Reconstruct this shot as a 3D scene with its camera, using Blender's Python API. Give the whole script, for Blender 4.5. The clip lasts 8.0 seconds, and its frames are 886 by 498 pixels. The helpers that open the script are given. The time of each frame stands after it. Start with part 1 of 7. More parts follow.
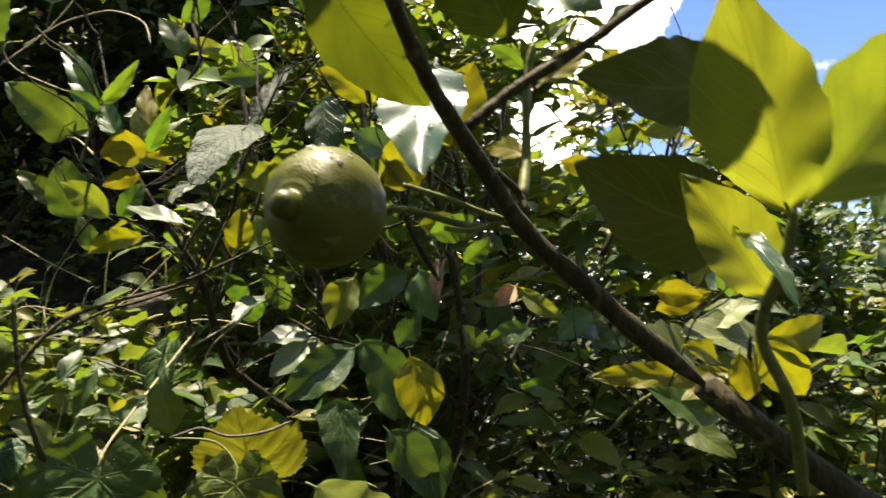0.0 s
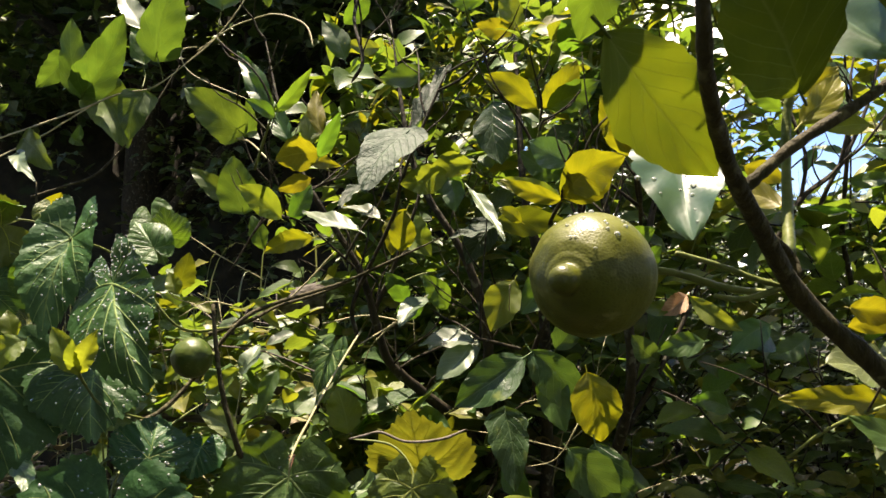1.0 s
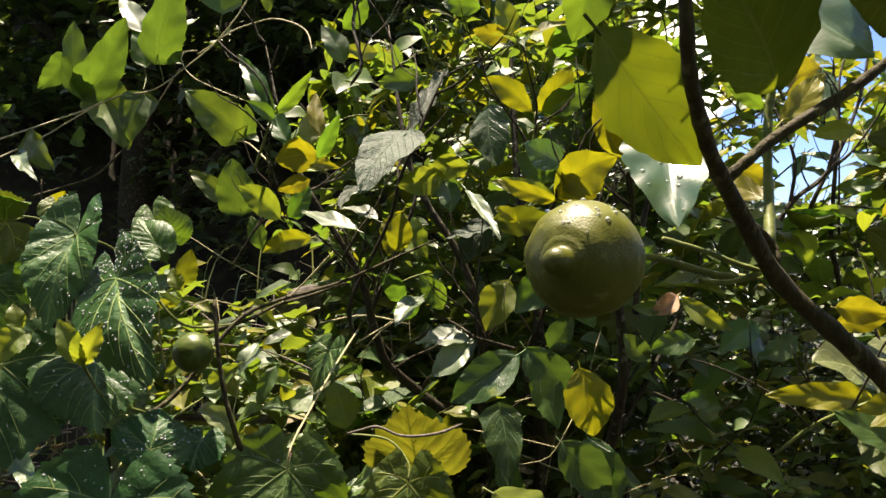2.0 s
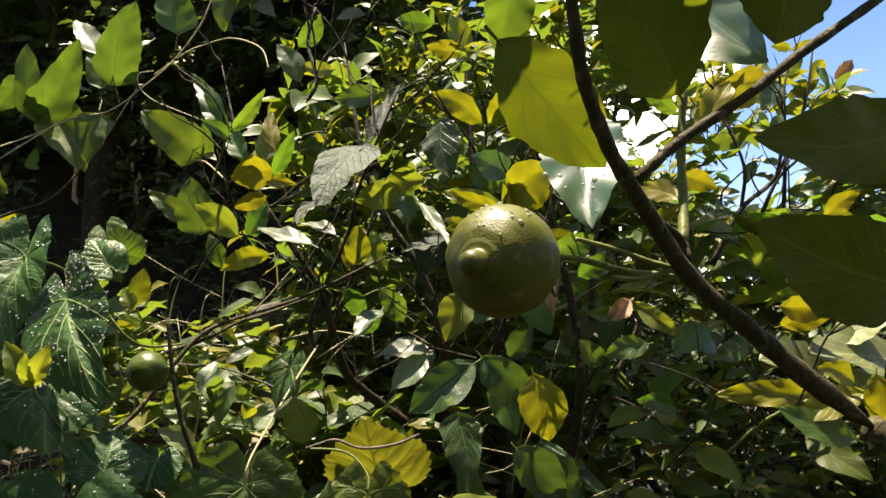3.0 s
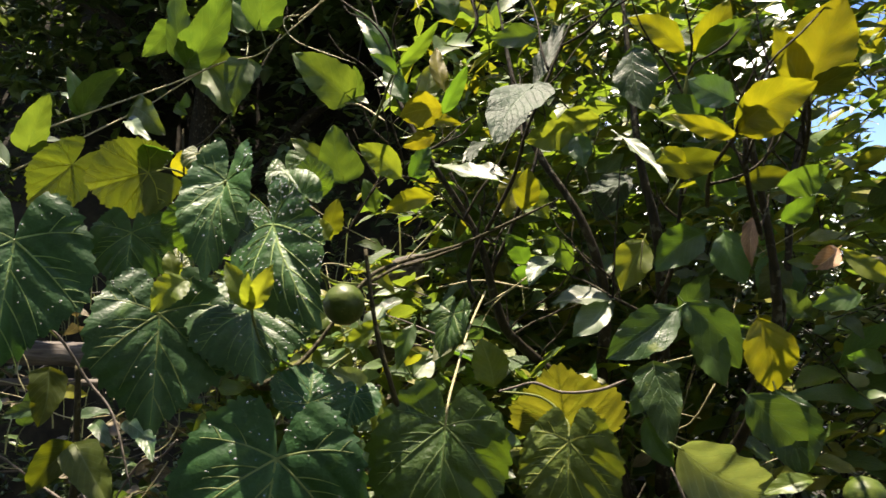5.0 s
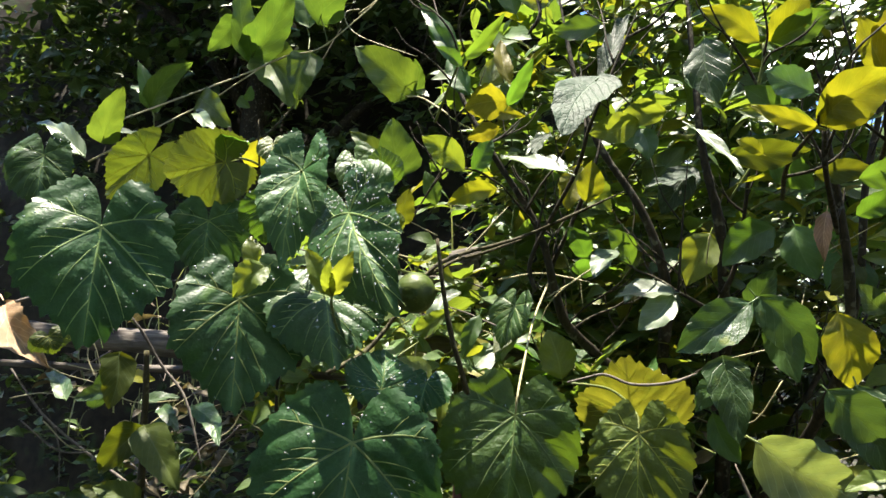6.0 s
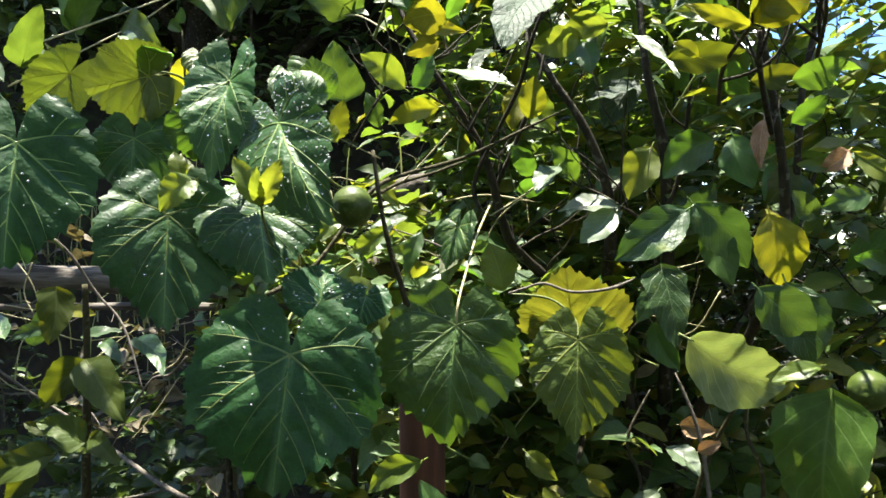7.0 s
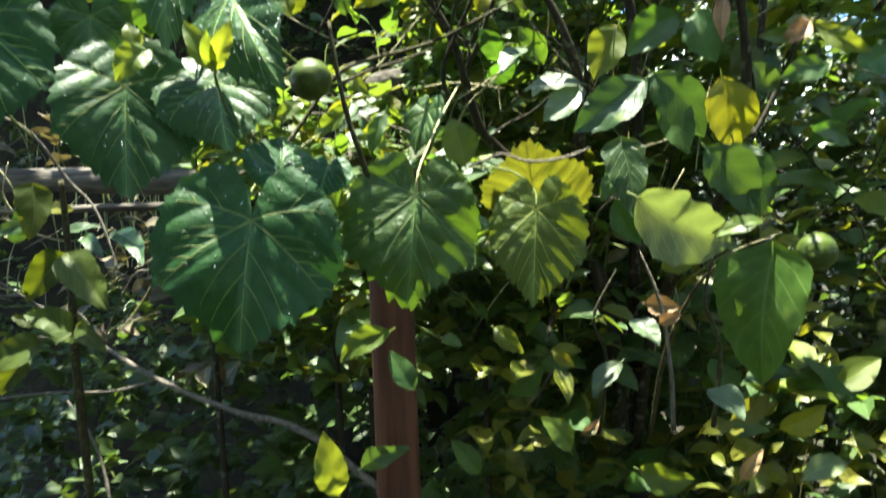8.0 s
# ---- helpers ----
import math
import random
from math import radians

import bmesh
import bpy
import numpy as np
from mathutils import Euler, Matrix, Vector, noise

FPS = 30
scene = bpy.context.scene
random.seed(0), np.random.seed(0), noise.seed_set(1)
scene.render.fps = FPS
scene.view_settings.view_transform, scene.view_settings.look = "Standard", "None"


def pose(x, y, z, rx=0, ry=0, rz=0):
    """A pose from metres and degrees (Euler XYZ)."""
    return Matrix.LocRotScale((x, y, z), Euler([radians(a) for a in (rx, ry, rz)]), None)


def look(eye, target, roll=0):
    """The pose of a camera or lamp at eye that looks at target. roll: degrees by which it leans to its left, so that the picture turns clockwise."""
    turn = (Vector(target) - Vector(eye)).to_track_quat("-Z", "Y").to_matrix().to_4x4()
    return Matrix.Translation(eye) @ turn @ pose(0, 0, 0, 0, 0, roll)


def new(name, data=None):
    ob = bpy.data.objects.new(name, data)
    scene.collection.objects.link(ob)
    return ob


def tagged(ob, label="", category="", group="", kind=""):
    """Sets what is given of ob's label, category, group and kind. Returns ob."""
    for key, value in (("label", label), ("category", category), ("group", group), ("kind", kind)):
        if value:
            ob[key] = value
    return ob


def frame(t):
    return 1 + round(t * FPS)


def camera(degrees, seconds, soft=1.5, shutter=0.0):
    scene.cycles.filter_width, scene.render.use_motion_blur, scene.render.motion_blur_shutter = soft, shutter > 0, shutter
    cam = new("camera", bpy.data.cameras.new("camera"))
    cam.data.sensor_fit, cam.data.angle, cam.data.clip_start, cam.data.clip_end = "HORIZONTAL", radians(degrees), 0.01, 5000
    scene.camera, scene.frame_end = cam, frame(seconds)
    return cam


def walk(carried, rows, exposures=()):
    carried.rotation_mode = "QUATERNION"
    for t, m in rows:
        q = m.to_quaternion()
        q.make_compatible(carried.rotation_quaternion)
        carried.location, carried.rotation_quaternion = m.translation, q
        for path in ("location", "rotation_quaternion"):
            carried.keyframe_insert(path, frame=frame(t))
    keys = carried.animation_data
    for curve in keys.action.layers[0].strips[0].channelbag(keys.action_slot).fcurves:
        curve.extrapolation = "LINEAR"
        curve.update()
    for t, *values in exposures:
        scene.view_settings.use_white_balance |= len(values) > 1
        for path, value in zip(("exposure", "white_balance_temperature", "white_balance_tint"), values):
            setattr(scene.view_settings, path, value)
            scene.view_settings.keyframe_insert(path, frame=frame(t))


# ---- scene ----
cam = camera(63.5, 8.0, soft=1.5, shutter=0.3)
PATH = [
    (0, (0.050, 0.095, 1.385), (-0.064, 2.080, 1.601), -1.3),
    (0.5, (0.022, 0.096, 1.418), (-0.284, 2.066, 1.594), 0.1),
    (1, (-0.008, 0.090, 1.422), (-0.443, 2.036, 1.572), 0.2),
    (1.2, (-0.011, 0.090, 1.421), (-0.450, 2.038, 1.578), 0.2),
    (2.3, (-0.001, 0.07, 1.41), (-0.405, 2.02, 1.599), 0.5),
    (2.5, (0.005, 0.076, 1.41), (-0.365, 2.03, 1.622), -0.3),
    (3, (0.016, 0.069, 1.406), (-0.331, 2.027, 1.62), -1.3),
    (3.5, (0.001, 0.066, 1.4), (-0.349, 2.026, 1.589), 0.6),
    (4, (-0.028, 0.052, 1.383), (-0.427, 2.002, 1.584), 1.4),
    (4.5, (-0.071, 0.061, 1.371), (-0.547, 1.997, 1.53), 1.4),
    (5, (-0.129, 0.088, 1.368), (-0.653, 2.012, 1.523), 0.2),
    (5.2, (-0.144, 0.091, 1.365), (-0.69, 2.007, 1.533), 0.5),
    (6.3, (-0.158, 0.071, 1.357), (-0.794, 1.964, 1.469), 0.9),
    (6.5, (-0.156, 0.08, 1.346), (-0.759, 1.986, 1.413), 0.3),
    (7, (-0.141, 0.091, 1.33), (-0.66, 2.022, 1.322), -0.5),
    (7.5, (-0.129, 0.088, 1.329), (-0.599, 2.032, 1.302), -1.0),
    (8, (-0.103, 0.081, 1.279), (-0.614, 2.003, 1.06), -1.6),
]
EXPOSURES = [(0.0, 2.8, 7900, 15), (1.2, 2.99, 7900, 17), (2.5, 2.88, 7900, 17), (3.5, 2.85, 7900, 17), (4.5, 2.87, 7900, 17), (5.2, 3.04, 7500, 16), (6.5, 3.45, 6750, 9), (7.5, 3.6, 6700, 3), (8.0, 3.8, 6750, -3)]
walk(cam, [(t, look(eye, target, roll)) for t, eye, target, roll in PATH], EXPOSURES)

# ---- sky and sun ----
SUN_HEIGHT, SUN_SIDE = 80.0, -45.0  # degrees above the horizon; degrees from straight ahead
world = bpy.data.worlds.new("sky")
world.use_nodes = True
scene.world = world


def sky_nodes(tree):
    nodes, links = tree.nodes, tree.links
    back = nodes["Background"]
    sky = nodes.new("ShaderNodeTexSky")
    sky.sky_type, sky.sun_disc = "NISHITA", False
    sky.air_density, sky.dust_density, sky.ozone_density = 1.0, 0.1, 4.0
    sky.sun_elevation, sky.sun_rotation = radians(SUN_HEIGHT), radians(SUN_SIDE)
    coord = nodes.new("ShaderNodeTexCoord")
    puff = nodes.new("ShaderNodeTexNoise")
    puff.noise_dimensions = "4D"
    puff.inputs["W"].default_value = 1.7
    puff.inputs["Scale"].default_value = 3.2
    puff.inputs["Detail"].default_value = 7.0
    puff.inputs["Roughness"].default_value = 0.58
    ramp = nodes.new("ShaderNodeValToRGB")
    ramp.color_ramp.elements[0].position, ramp.color_ramp.elements[1].position = 0.455, 0.535
    mix = nodes.new("ShaderNodeMix")
    mix.data_type = "RGBA"
    mix.inputs["B"].default_value = (6.6, 6.7, 6.8, 1)
    links.new(coord.outputs["Generated"], puff.inputs["Vector"])
    bank = nodes.new("ShaderNodeVectorMath")
    bank.operation = "DOT_PRODUCT"
    bank.inputs[1].default_value = Vector((math.sin(radians(5.0)), math.cos(radians(5.0)), math.tan(radians(23.0)))).normalized()
    links.new(coord.outputs["Generated"], bank.inputs[0])
    near = nodes.new("ShaderNodeMapRange")
    near.interpolation_type = "SMOOTHSTEP"
    near.inputs["From Min"].default_value, near.inputs["From Max"].default_value = math.cos(radians(13.0)), math.cos(radians(5.0))
    near.inputs["To Min"].default_value, near.inputs["To Max"].default_value = -0.09, 0.14
    links.new(bank.outputs["Value"], near.inputs["Value"])
    heap = nodes.new("ShaderNodeMath")
    heap.operation = "ADD"
    links.new(puff.outputs["Fac"], heap.inputs[0])
    links.new(near.outputs["Result"], heap.inputs[1])
    links.new(heap.outputs[0], ramp.inputs["Fac"])
    links.new(ramp.outputs["Color"], mix.inputs["Factor"])
    deep = nodes.new("ShaderNodeHueSaturation")
    deep.inputs["Hue"].default_value, deep.inputs["Saturation"].default_value, deep.inputs["Value"].default_value = 0.515, 1.22, 0.43
    links.new(sky.outputs["Color"], deep.inputs["Color"])
    links.new(deep.outputs["Color"], mix.inputs["A"])
    links.new(mix.outputs["Result"], back.inputs["Color"])
    back.inputs["Strength"].default_value = 0.1


sky_nodes(world.node_tree)
sun = new("sun", bpy.data.lights.new("sun", "SUN"))
sun.data.energy, sun.data.angle, sun.data.color = 2.65, radians(0.53), (1.0, 0.95, 0.86)
high, side = radians(SUN_HEIGHT), radians(SUN_SIDE)
sun_way = Vector((math.sin(side) * math.cos(high), math.cos(side) * math.cos(high), math.sin(high)))
sun.matrix_world = look(sun_way * 50, (0, 0, 0))


# ---- materials ----
def material(name):
    mat = bpy.data.materials.new(name)
    mat.use_nodes = True
    return mat, mat.node_tree.nodes, mat.node_tree.links, mat.node_tree.nodes["Principled BSDF"]


def math_node(nodes, links, op, a, b=None, clamp=False):
    n = nodes.new("ShaderNodeMath")
    n.operation, n.use_clamp = op, clamp
    for i, v in enumerate((a, b)):
        if v is None:
            continue
        if isinstance(v, (int, float)):
            n.inputs[i].default_value = v
        else:
            links.new(v, n.inputs[i])
    return n.outputs[0]


def mixed(nodes, links, fac, a, b, mode="MIX"):
    n = nodes.new("ShaderNodeMix")
    n.data_type, n.blend_type = "RGBA", mode
    for key, v in (("Factor", fac), ("A", a), ("B", b)):
        if isinstance(v, (int, float)):
            n.inputs[key].default_value = v
        elif isinstance(v, tuple):
            n.inputs[key].default_value = (*v, 1)
        else:
            links.new(v, n.inputs[key])
    return n.outputs["Result"]


def noise_node(nodes, links, scale, detail=3.0, vector=None):
    n = nodes.new("ShaderNodeTexNoise")
    n.inputs["Scale"].default_value, n.inputs["Detail"].default_value = scale, detail
    if vector:
        links.new(vector, n.inputs["Vector"])
    return n.outputs["Fac"]


def spread(nodes, links, value, low, high_):
    n = nodes.new("ShaderNodeMapRange")
    n.inputs["From Min"].default_value, n.inputs["From Max"].default_value = low, high_
    links.new(value, n.inputs["Value"])
    return n.outputs["Result"]


def leaf_material(name, dark, light, glow, rough=0.42, through_share=0.4, veins=8.0, island=False, blotch=None, relief=0.35, pucker=90.0, gloss=0.5, cells=0.0):
    """A leaf: two-tone blade with midrib, side veins, fine relief and light passing through."""
    mat, nodes, links, shader = material(name)
    coord = nodes.new("ShaderNodeTexCoord")
    split = nodes.new("ShaderNodeSeparateXYZ")
    links.new(coord.outputs["UV"], split.inputs[0])
    u, v = split.outputs["X"], split.outputs["Y"]
    off = math_node(nodes, links, "ABSOLUTE", math_node(nodes, links, "SUBTRACT", u, 0.5))
    rib = math_node(nodes, links, "SUBTRACT", 1.0, math_node(nodes, links, "MULTIPLY", off, 38.0), True)
    run = math_node(nodes, links, "SUBTRACT", math_node(nodes, links, "MULTIPLY", v, veins), math_node(nodes, links, "MULTIPLY", off, veins * 0.75))
    wave = math_node(nodes, links, "ABSOLUTE", math_node(nodes, links, "SUBTRACT", math_node(nodes, links, "FRACT", run), 0.5))
    line = math_node(nodes, links, "SUBTRACT", 1.0, math_node(nodes, links, "MULTIPLY", wave, 14.0), True)
    vein = math_node(nodes, links, "MAXIMUM", rib, math_node(nodes, links, "MULTIPLY", line, 0.8))
    if island:
        geo = nodes.new("ShaderNodeNewGeometry")
        chance = geo.outputs["Random Per Island"]
    else:
        chance = nodes.new("ShaderNodeObjectInfo").outputs["Random"]
    broad = noise_node(nodes, links, 22.0, 3.0, coord.outputs["Object"])
    fine = noise_node(nodes, links, 420.0, 2.0, coord.outputs["Object"])
    tone = mixed(nodes, links, spread(nodes, links, broad, 0.3, 0.7), dark, light)
    mottle = noise_node(nodes, links, 75.0, 4.0, coord.outputs["Object"])
    tone = mixed(nodes, links, math_node(nodes, links, "MULTIPLY", spread(nodes, links, mottle, 0.42, 0.68), 0.55), tone, tuple(c * 0.6 for c in dark))
    shift = nodes.new("ShaderNodeHueSaturation")
    links.new(tone, shift.inputs["Color"])
    links.new(math_node(nodes, links, "ADD", math_node(nodes, links, "MULTIPLY", chance, 0.035), 0.487), shift.inputs["Hue"])
    links.new(math_node(nodes, links, "ADD", math_node(nodes, links, "MULTIPLY", math_node(nodes, links, "FRACT", math_node(nodes, links, "MULTIPLY", chance, 7.31)), 0.7), 0.65), shift.inputs["Value"])
    base = mixed(nodes, links, math_node(nodes, links, "MULTIPLY", fine, 0.25), shift.outputs["Color"], tuple(c * 0.55 for c in dark))
    base = mixed(nodes, links, math_node(nodes, links, "MULTIPLY", vein, 0.6), base, tuple(min(1, c * 1.9 + 0.05) for c in light))
    if blotch:
        spots = noise_node(nodes, links, 55.0, 4.0, coord.outputs["Object"])
        base = mixed(nodes, links, spread(nodes, links, spots, 0.6, 0.72), base, blotch)
    if cells:
        net = nodes.new("ShaderNodeTexVoronoi")
        net.feature = "DISTANCE_TO_EDGE"
        net.inputs["Scale"].default_value = cells
        warp = nodes.new("ShaderNodeVectorMath")
        warp.operation = "ADD"
        links.new(coord.outputs["UV"], warp.inputs[0])
        sway = nodes.new("ShaderNodeVectorMath")
        sway.operation = "SCALE"
        sway.inputs["Scale"].default_value = 0.02
        wild = nodes.new("ShaderNodeTexNoise")
        wild.inputs["Scale"].default_value = 14.0
        links.new(coord.outputs["UV"], wild.inputs["Vector"])
        links.new(wild.outputs["Color"], sway.inputs[0])
        links.new(sway.outputs[0], warp.inputs[1])
        links.new(warp.outputs[0], net.inputs["Vector"])
        quilt = spread(nodes, links, net.outputs["Distance"], 0.0, 0.22)
        thread = spread(nodes, links, net.outputs["Distance"], 0.045, 0.0)
        base = mixed(nodes, links, math_node(nodes, links, "MULTIPLY", thread, 0.22), base, tuple(min(1, c * 1.7 + 0.03) for c in light))
    links.new(base, shader.inputs["Base Color"])
    shader.inputs["Roughness"].default_value = rough
    shader.inputs["Specular IOR Level"].default_value = gloss
    pass_tone = nodes.new("ShaderNodeHueSaturation")
    glow_tone = mixed(nodes, links, spread(nodes, links, broad, 0.3, 0.75), glow, tuple(c * 0.55 for c in glow))
    glow_tone = mixed(nodes, links, math_node(nodes, links, "MULTIPLY", spread(nodes, links, mottle, 0.42, 0.7), 0.45), glow_tone, (glow[0] * 0.45, glow[1] * 0.6, glow[2] * 0.7))
    glow_tone = mixed(nodes, links, math_node(nodes, links, "MULTIPLY", vein, 0.6), glow_tone, tuple(c * 0.4 for c in glow))
    links.new(glow_tone, pass_tone.inputs["Color"])
    links.new(math_node(nodes, links, "ADD", math_node(nodes, links, "MULTIPLY", chance, 0.03), 0.492), pass_tone.inputs["Hue"])
    clear = nodes.new("ShaderNodeBsdfTranslucent")
    links.new(pass_tone.outputs["Color"], clear.inputs["Color"])
    bump = nodes.new("ShaderNodeBump")
    bump.inputs["Strength"].default_value, bump.inputs["Distance"].default_value = relief, 0.002
    wrinkle = noise_node(nodes, links, pucker, 3.0, coord.outputs["Object"])
    height = math_node(nodes, links, "SUBTRACT", math_node(nodes, links, "ADD", wrinkle, math_node(nodes, links, "MULTIPLY", fine, 0.25)), math_node(nodes, links, "MULTIPLY", vein, 0.22))
    if cells:
        height = math_node(nodes, links, "ADD", height, math_node(nodes, links, "MULTIPLY", quilt, 0.13))
        lean = math_node(nodes, links, "SUBTRACT", math_node(nodes, links, "MULTIPLY", v, 150.0), math_node(nodes, links, "MULTIPLY", off, 70.0))
        ridge = math_node(nodes, links, "SINE", math_node(nodes, links, "ADD", lean, math_node(nodes, links, "MULTIPLY", noise_node(nodes, links, 12.0, 2.0, coord.outputs["UV"]), 26.0)))
        height = math_node(nodes, links, "ADD", height, math_node(nodes, links, "MULTIPLY", ridge, 0.05))
    links.new(height, bump.inputs["Height"])
    links.new(bump.outputs["Normal"], shader.inputs["Normal"])
    blend = nodes.new("ShaderNodeMixShader")
    blend.inputs["Fac"].default_value = through_share
    links.new(shader.outputs[0], blend.inputs[1])
    links.new(clear.outputs[0], blend.inputs[2])
    links.new(blend.outputs[0], nodes["Material Output"].inputs["Surface"])
    return mat


def rough_material(name, a, b, scale=60.0, rough=0.8, relief=0.6, stretch=(1, 1, 1), spot=None):
    """Bark, wood, soil: two tones, stretched grain, relief."""
    mat, nodes, links, shader = material(name)
    coord = nodes.new("ShaderNodeTexCoord")
    mapping = nodes.new("ShaderNodeMapping")
    mapping.inputs["Scale"].default_value = stretch
    links.new(coord.outputs["Object"], mapping.inputs["Vector"])
    grain = noise_node(nodes, links, scale, 6.0, mapping.outputs[0])
    broad = noise_node(nodes, links, scale * 0.15, 3.0, coord.outputs["Object"])
    tone = mixed(nodes, links, spread(nodes, links, grain, 0.35, 0.65), a, b)
    tone = mixed(nodes, links, math_node(nodes, links, "MULTIPLY", broad, 0.6), tone, tuple(c * 0.5 for c in a))
    if spot:
        tone = mixed(nodes, links, spread(nodes, links, noise_node(nodes, links, scale * 0.5, 4.0, coord.outputs["Object"]), 0.58, 0.66), tone, spot)
    links.new(tone, shader.inputs["Base Color"])
    shader.inputs["Roughness"].default_value = rough
    shader.inputs["Specular IOR Level"].default_value = 0.2
    bump = nodes.new("ShaderNodeBump")
    bump.inputs["Strength"].default_value, bump.inputs["Distance"].default_value = relief, 0.004
    links.new(grain, bump.inputs["Height"])
    links.new(bump.outputs["Normal"], shader.inputs["Normal"])
    return mat


def peel_material(name, a, b, wax):
    mat, nodes, links, shader = material(name)
    coord = nodes.new("ShaderNodeTexCoord")
    broad = noise_node(nodes, links, 45.0, 4.0, coord.outputs["Object"])
    tone = mixed(nodes, links, spread(nodes, links, broad, 0.35, 0.65), a, b)
    pores = nodes.new("ShaderNodeTexVoronoi")
    pores.inputs["Scale"].default_value = 950.0
    links.new(coord.outputs["Object"], pores.inputs["Vector"])
    tone = mixed(nodes, links, spread(nodes, links, pores.outputs["Distance"], 0.35, 0.0), tone, tuple(c * 0.62 for c in a))
    scars = noise_node(nodes, links, 130.0, 5.0, coord.outputs["Object"])
    tone = mixed(nodes, links, math_node(nodes, links, "MULTIPLY", spread(nodes, links, scars, 0.6, 0.72), 0.5), tone, (0.24, 0.23, 0.09))
    links.new(tone, shader.inputs["Base Color"])
    shader.inputs["Roughness"].default_value = 0.42
    shader.inputs["Specular IOR Level"].default_value = wax
    bump = nodes.new("ShaderNodeBump")
    bump.inputs["Strength"].default_value, bump.inputs["Distance"].default_value = 0.22, 0.0004
    uneven = math_node(nodes, links, "ADD", math_node(nodes, links, "MULTIPLY", broad, 1.2), pores.outputs["Distance"])
    links.new(uneven, bump.inputs["Height"])
    links.new(bump.outputs["Normal"], shader.inputs["Normal"])
    return mat


CITRUS = leaf_material("citrus_leaf", (0.03, 0.075, 0.014), (0.055, 0.12, 0.02), (0.17, 0.30, 0.02))
OLIVE = leaf_material("olive_leaf", (0.045, 0.072, 0.012), (0.07, 0.095, 0.015), (0.155, 0.168, 0.008), through_share=0.42, blotch=(0.05, 0.068, 0.01), gloss=0.25, rough=0.5)
YELLOW = leaf_material("yellow_leaf", (0.17, 0.165, 0.011), (0.25, 0.232, 0.016), (0.32, 0.288, 0.012), through_share=0.5, blotch=(0.12, 0.16, 0.02))
YELLOWGREEN = leaf_material("yellow_green_leaf", (0.08, 0.13, 0.014), (0.15, 0.19, 0.02), (0.34, 0.39, 0.026), through_share=0.46)
PALEYELLOW = leaf_material("pale_yellow_leaf", (0.125, 0.16, 0.058), (0.195, 0.228, 0.085), (0.25, 0.31, 0.06), through_share=0.36, pucker=60.0, relief=0.7, blotch=(0.08, 0.13, 0.03))
GLOSSY = leaf_material("glossy_leaf", (0.035, 0.085, 0.04), (0.06, 0.12, 0.055), (0.16, 0.30, 0.05), rough=0.25, gloss=0.9, through_share=0.3)
WET = leaf_material("wet_leaf", (0.035, 0.08, 0.042), (0.055, 0.11, 0.055), (0.16, 0.28, 0.05), rough=0.28, gloss=0.8, through_share=0.3, veins=0.0, relief=0.14, pucker=45.0)
PALE = leaf_material("pale_leaf", (0.068, 0.105, 0.054), (0.112, 0.15, 0.078), (0.2, 0.3, 0.08), rough=0.45, gloss=0.5, through_share=0.3, relief=0.2)
GREY = leaf_material("grey_leaf", (0.026, 0.05, 0.028), (0.045, 0.074, 0.04), (0.09, 0.14, 0.04), rough=0.62, gloss=0.3, through_share=0.3, relief=1.3, pucker=120.0, veins=9.0)
BROAD = leaf_material("broad_leaf", (0.022, 0.06, 0.018), (0.06, 0.11, 0.028), (0.11, 0.18, 0.02), veins=7.0, through_share=0.3, relief=0.8, pucker=70.0, blotch=(0.12, 0.16, 0.035))
BRIGHT = leaf_material("bright_leaf", (0.04, 0.085, 0.012), (0.078, 0.132, 0.02), (0.16, 0.23, 0.02), through_share=0.42, gloss=0.35, veins=6.0, blotch=(0.10, 0.15, 0.03))
DRY = leaf_material("dry_leaf", (0.22, 0.12, 0.06), (0.40, 0.25, 0.14), (0.3, 0.14, 0.05), rough=0.7, through_share=0.2)
GRAPE = leaf_material("grape_leaf", (0.016, 0.060, 0.015), (0.036, 0.098, 0.024), (0.075, 0.155, 0.02), rough=0.46, gloss=0.3, through_share=0.24, veins=0.0, relief=0.4, pucker=120.0, cells=34.0, blotch=(0.05, 0.105, 0.02))
GRAPELIGHT = leaf_material("light_grape_leaf", (0.026, 0.08, 0.01), (0.05, 0.115, 0.015), (0.135, 0.25, 0.016), through_share=0.34, veins=0.0, relief=0.6, pucker=120.0, cells=34.0, blotch=(0.06, 0.115, 0.02))
GRAPEOLIVE = leaf_material("olive_grape_leaf", (0.05, 0.095, 0.010), (0.085, 0.13, 0.015), (0.2, 0.25, 0.015), through_share=0.38, veins=0.0, relief=0.6, pucker=120.0, cells=34.0, blotch=(0.11, 0.15, 0.02))
GRAPEYELLOW = leaf_material("yellow_grape_leaf", (0.062, 0.094, 0.012), (0.105, 0.13, 0.018), (0.12, 0.148, 0.01), through_share=0.42, veins=0.0, relief=0.6, pucker=120.0, cells=30.0, blotch=(0.09, 0.14, 0.015))
GRAPEGOLD = leaf_material("golden_grape_leaf", (0.095, 0.118, 0.014), (0.155, 0.162, 0.02), (0.215, 0.212, 0.015), through_share=0.46, veins=0.0, relief=0.6, pucker=120.0, cells=30.0, blotch=(0.10, 0.13, 0.015))
FOLIAGE = leaf_material("shrub_foliage", (0.042, 0.085, 0.022), (0.095, 0.15, 0.048), (0.23, 0.32, 0.025), island=True, through_share=0.4, rough=0.44, gloss=0.4)
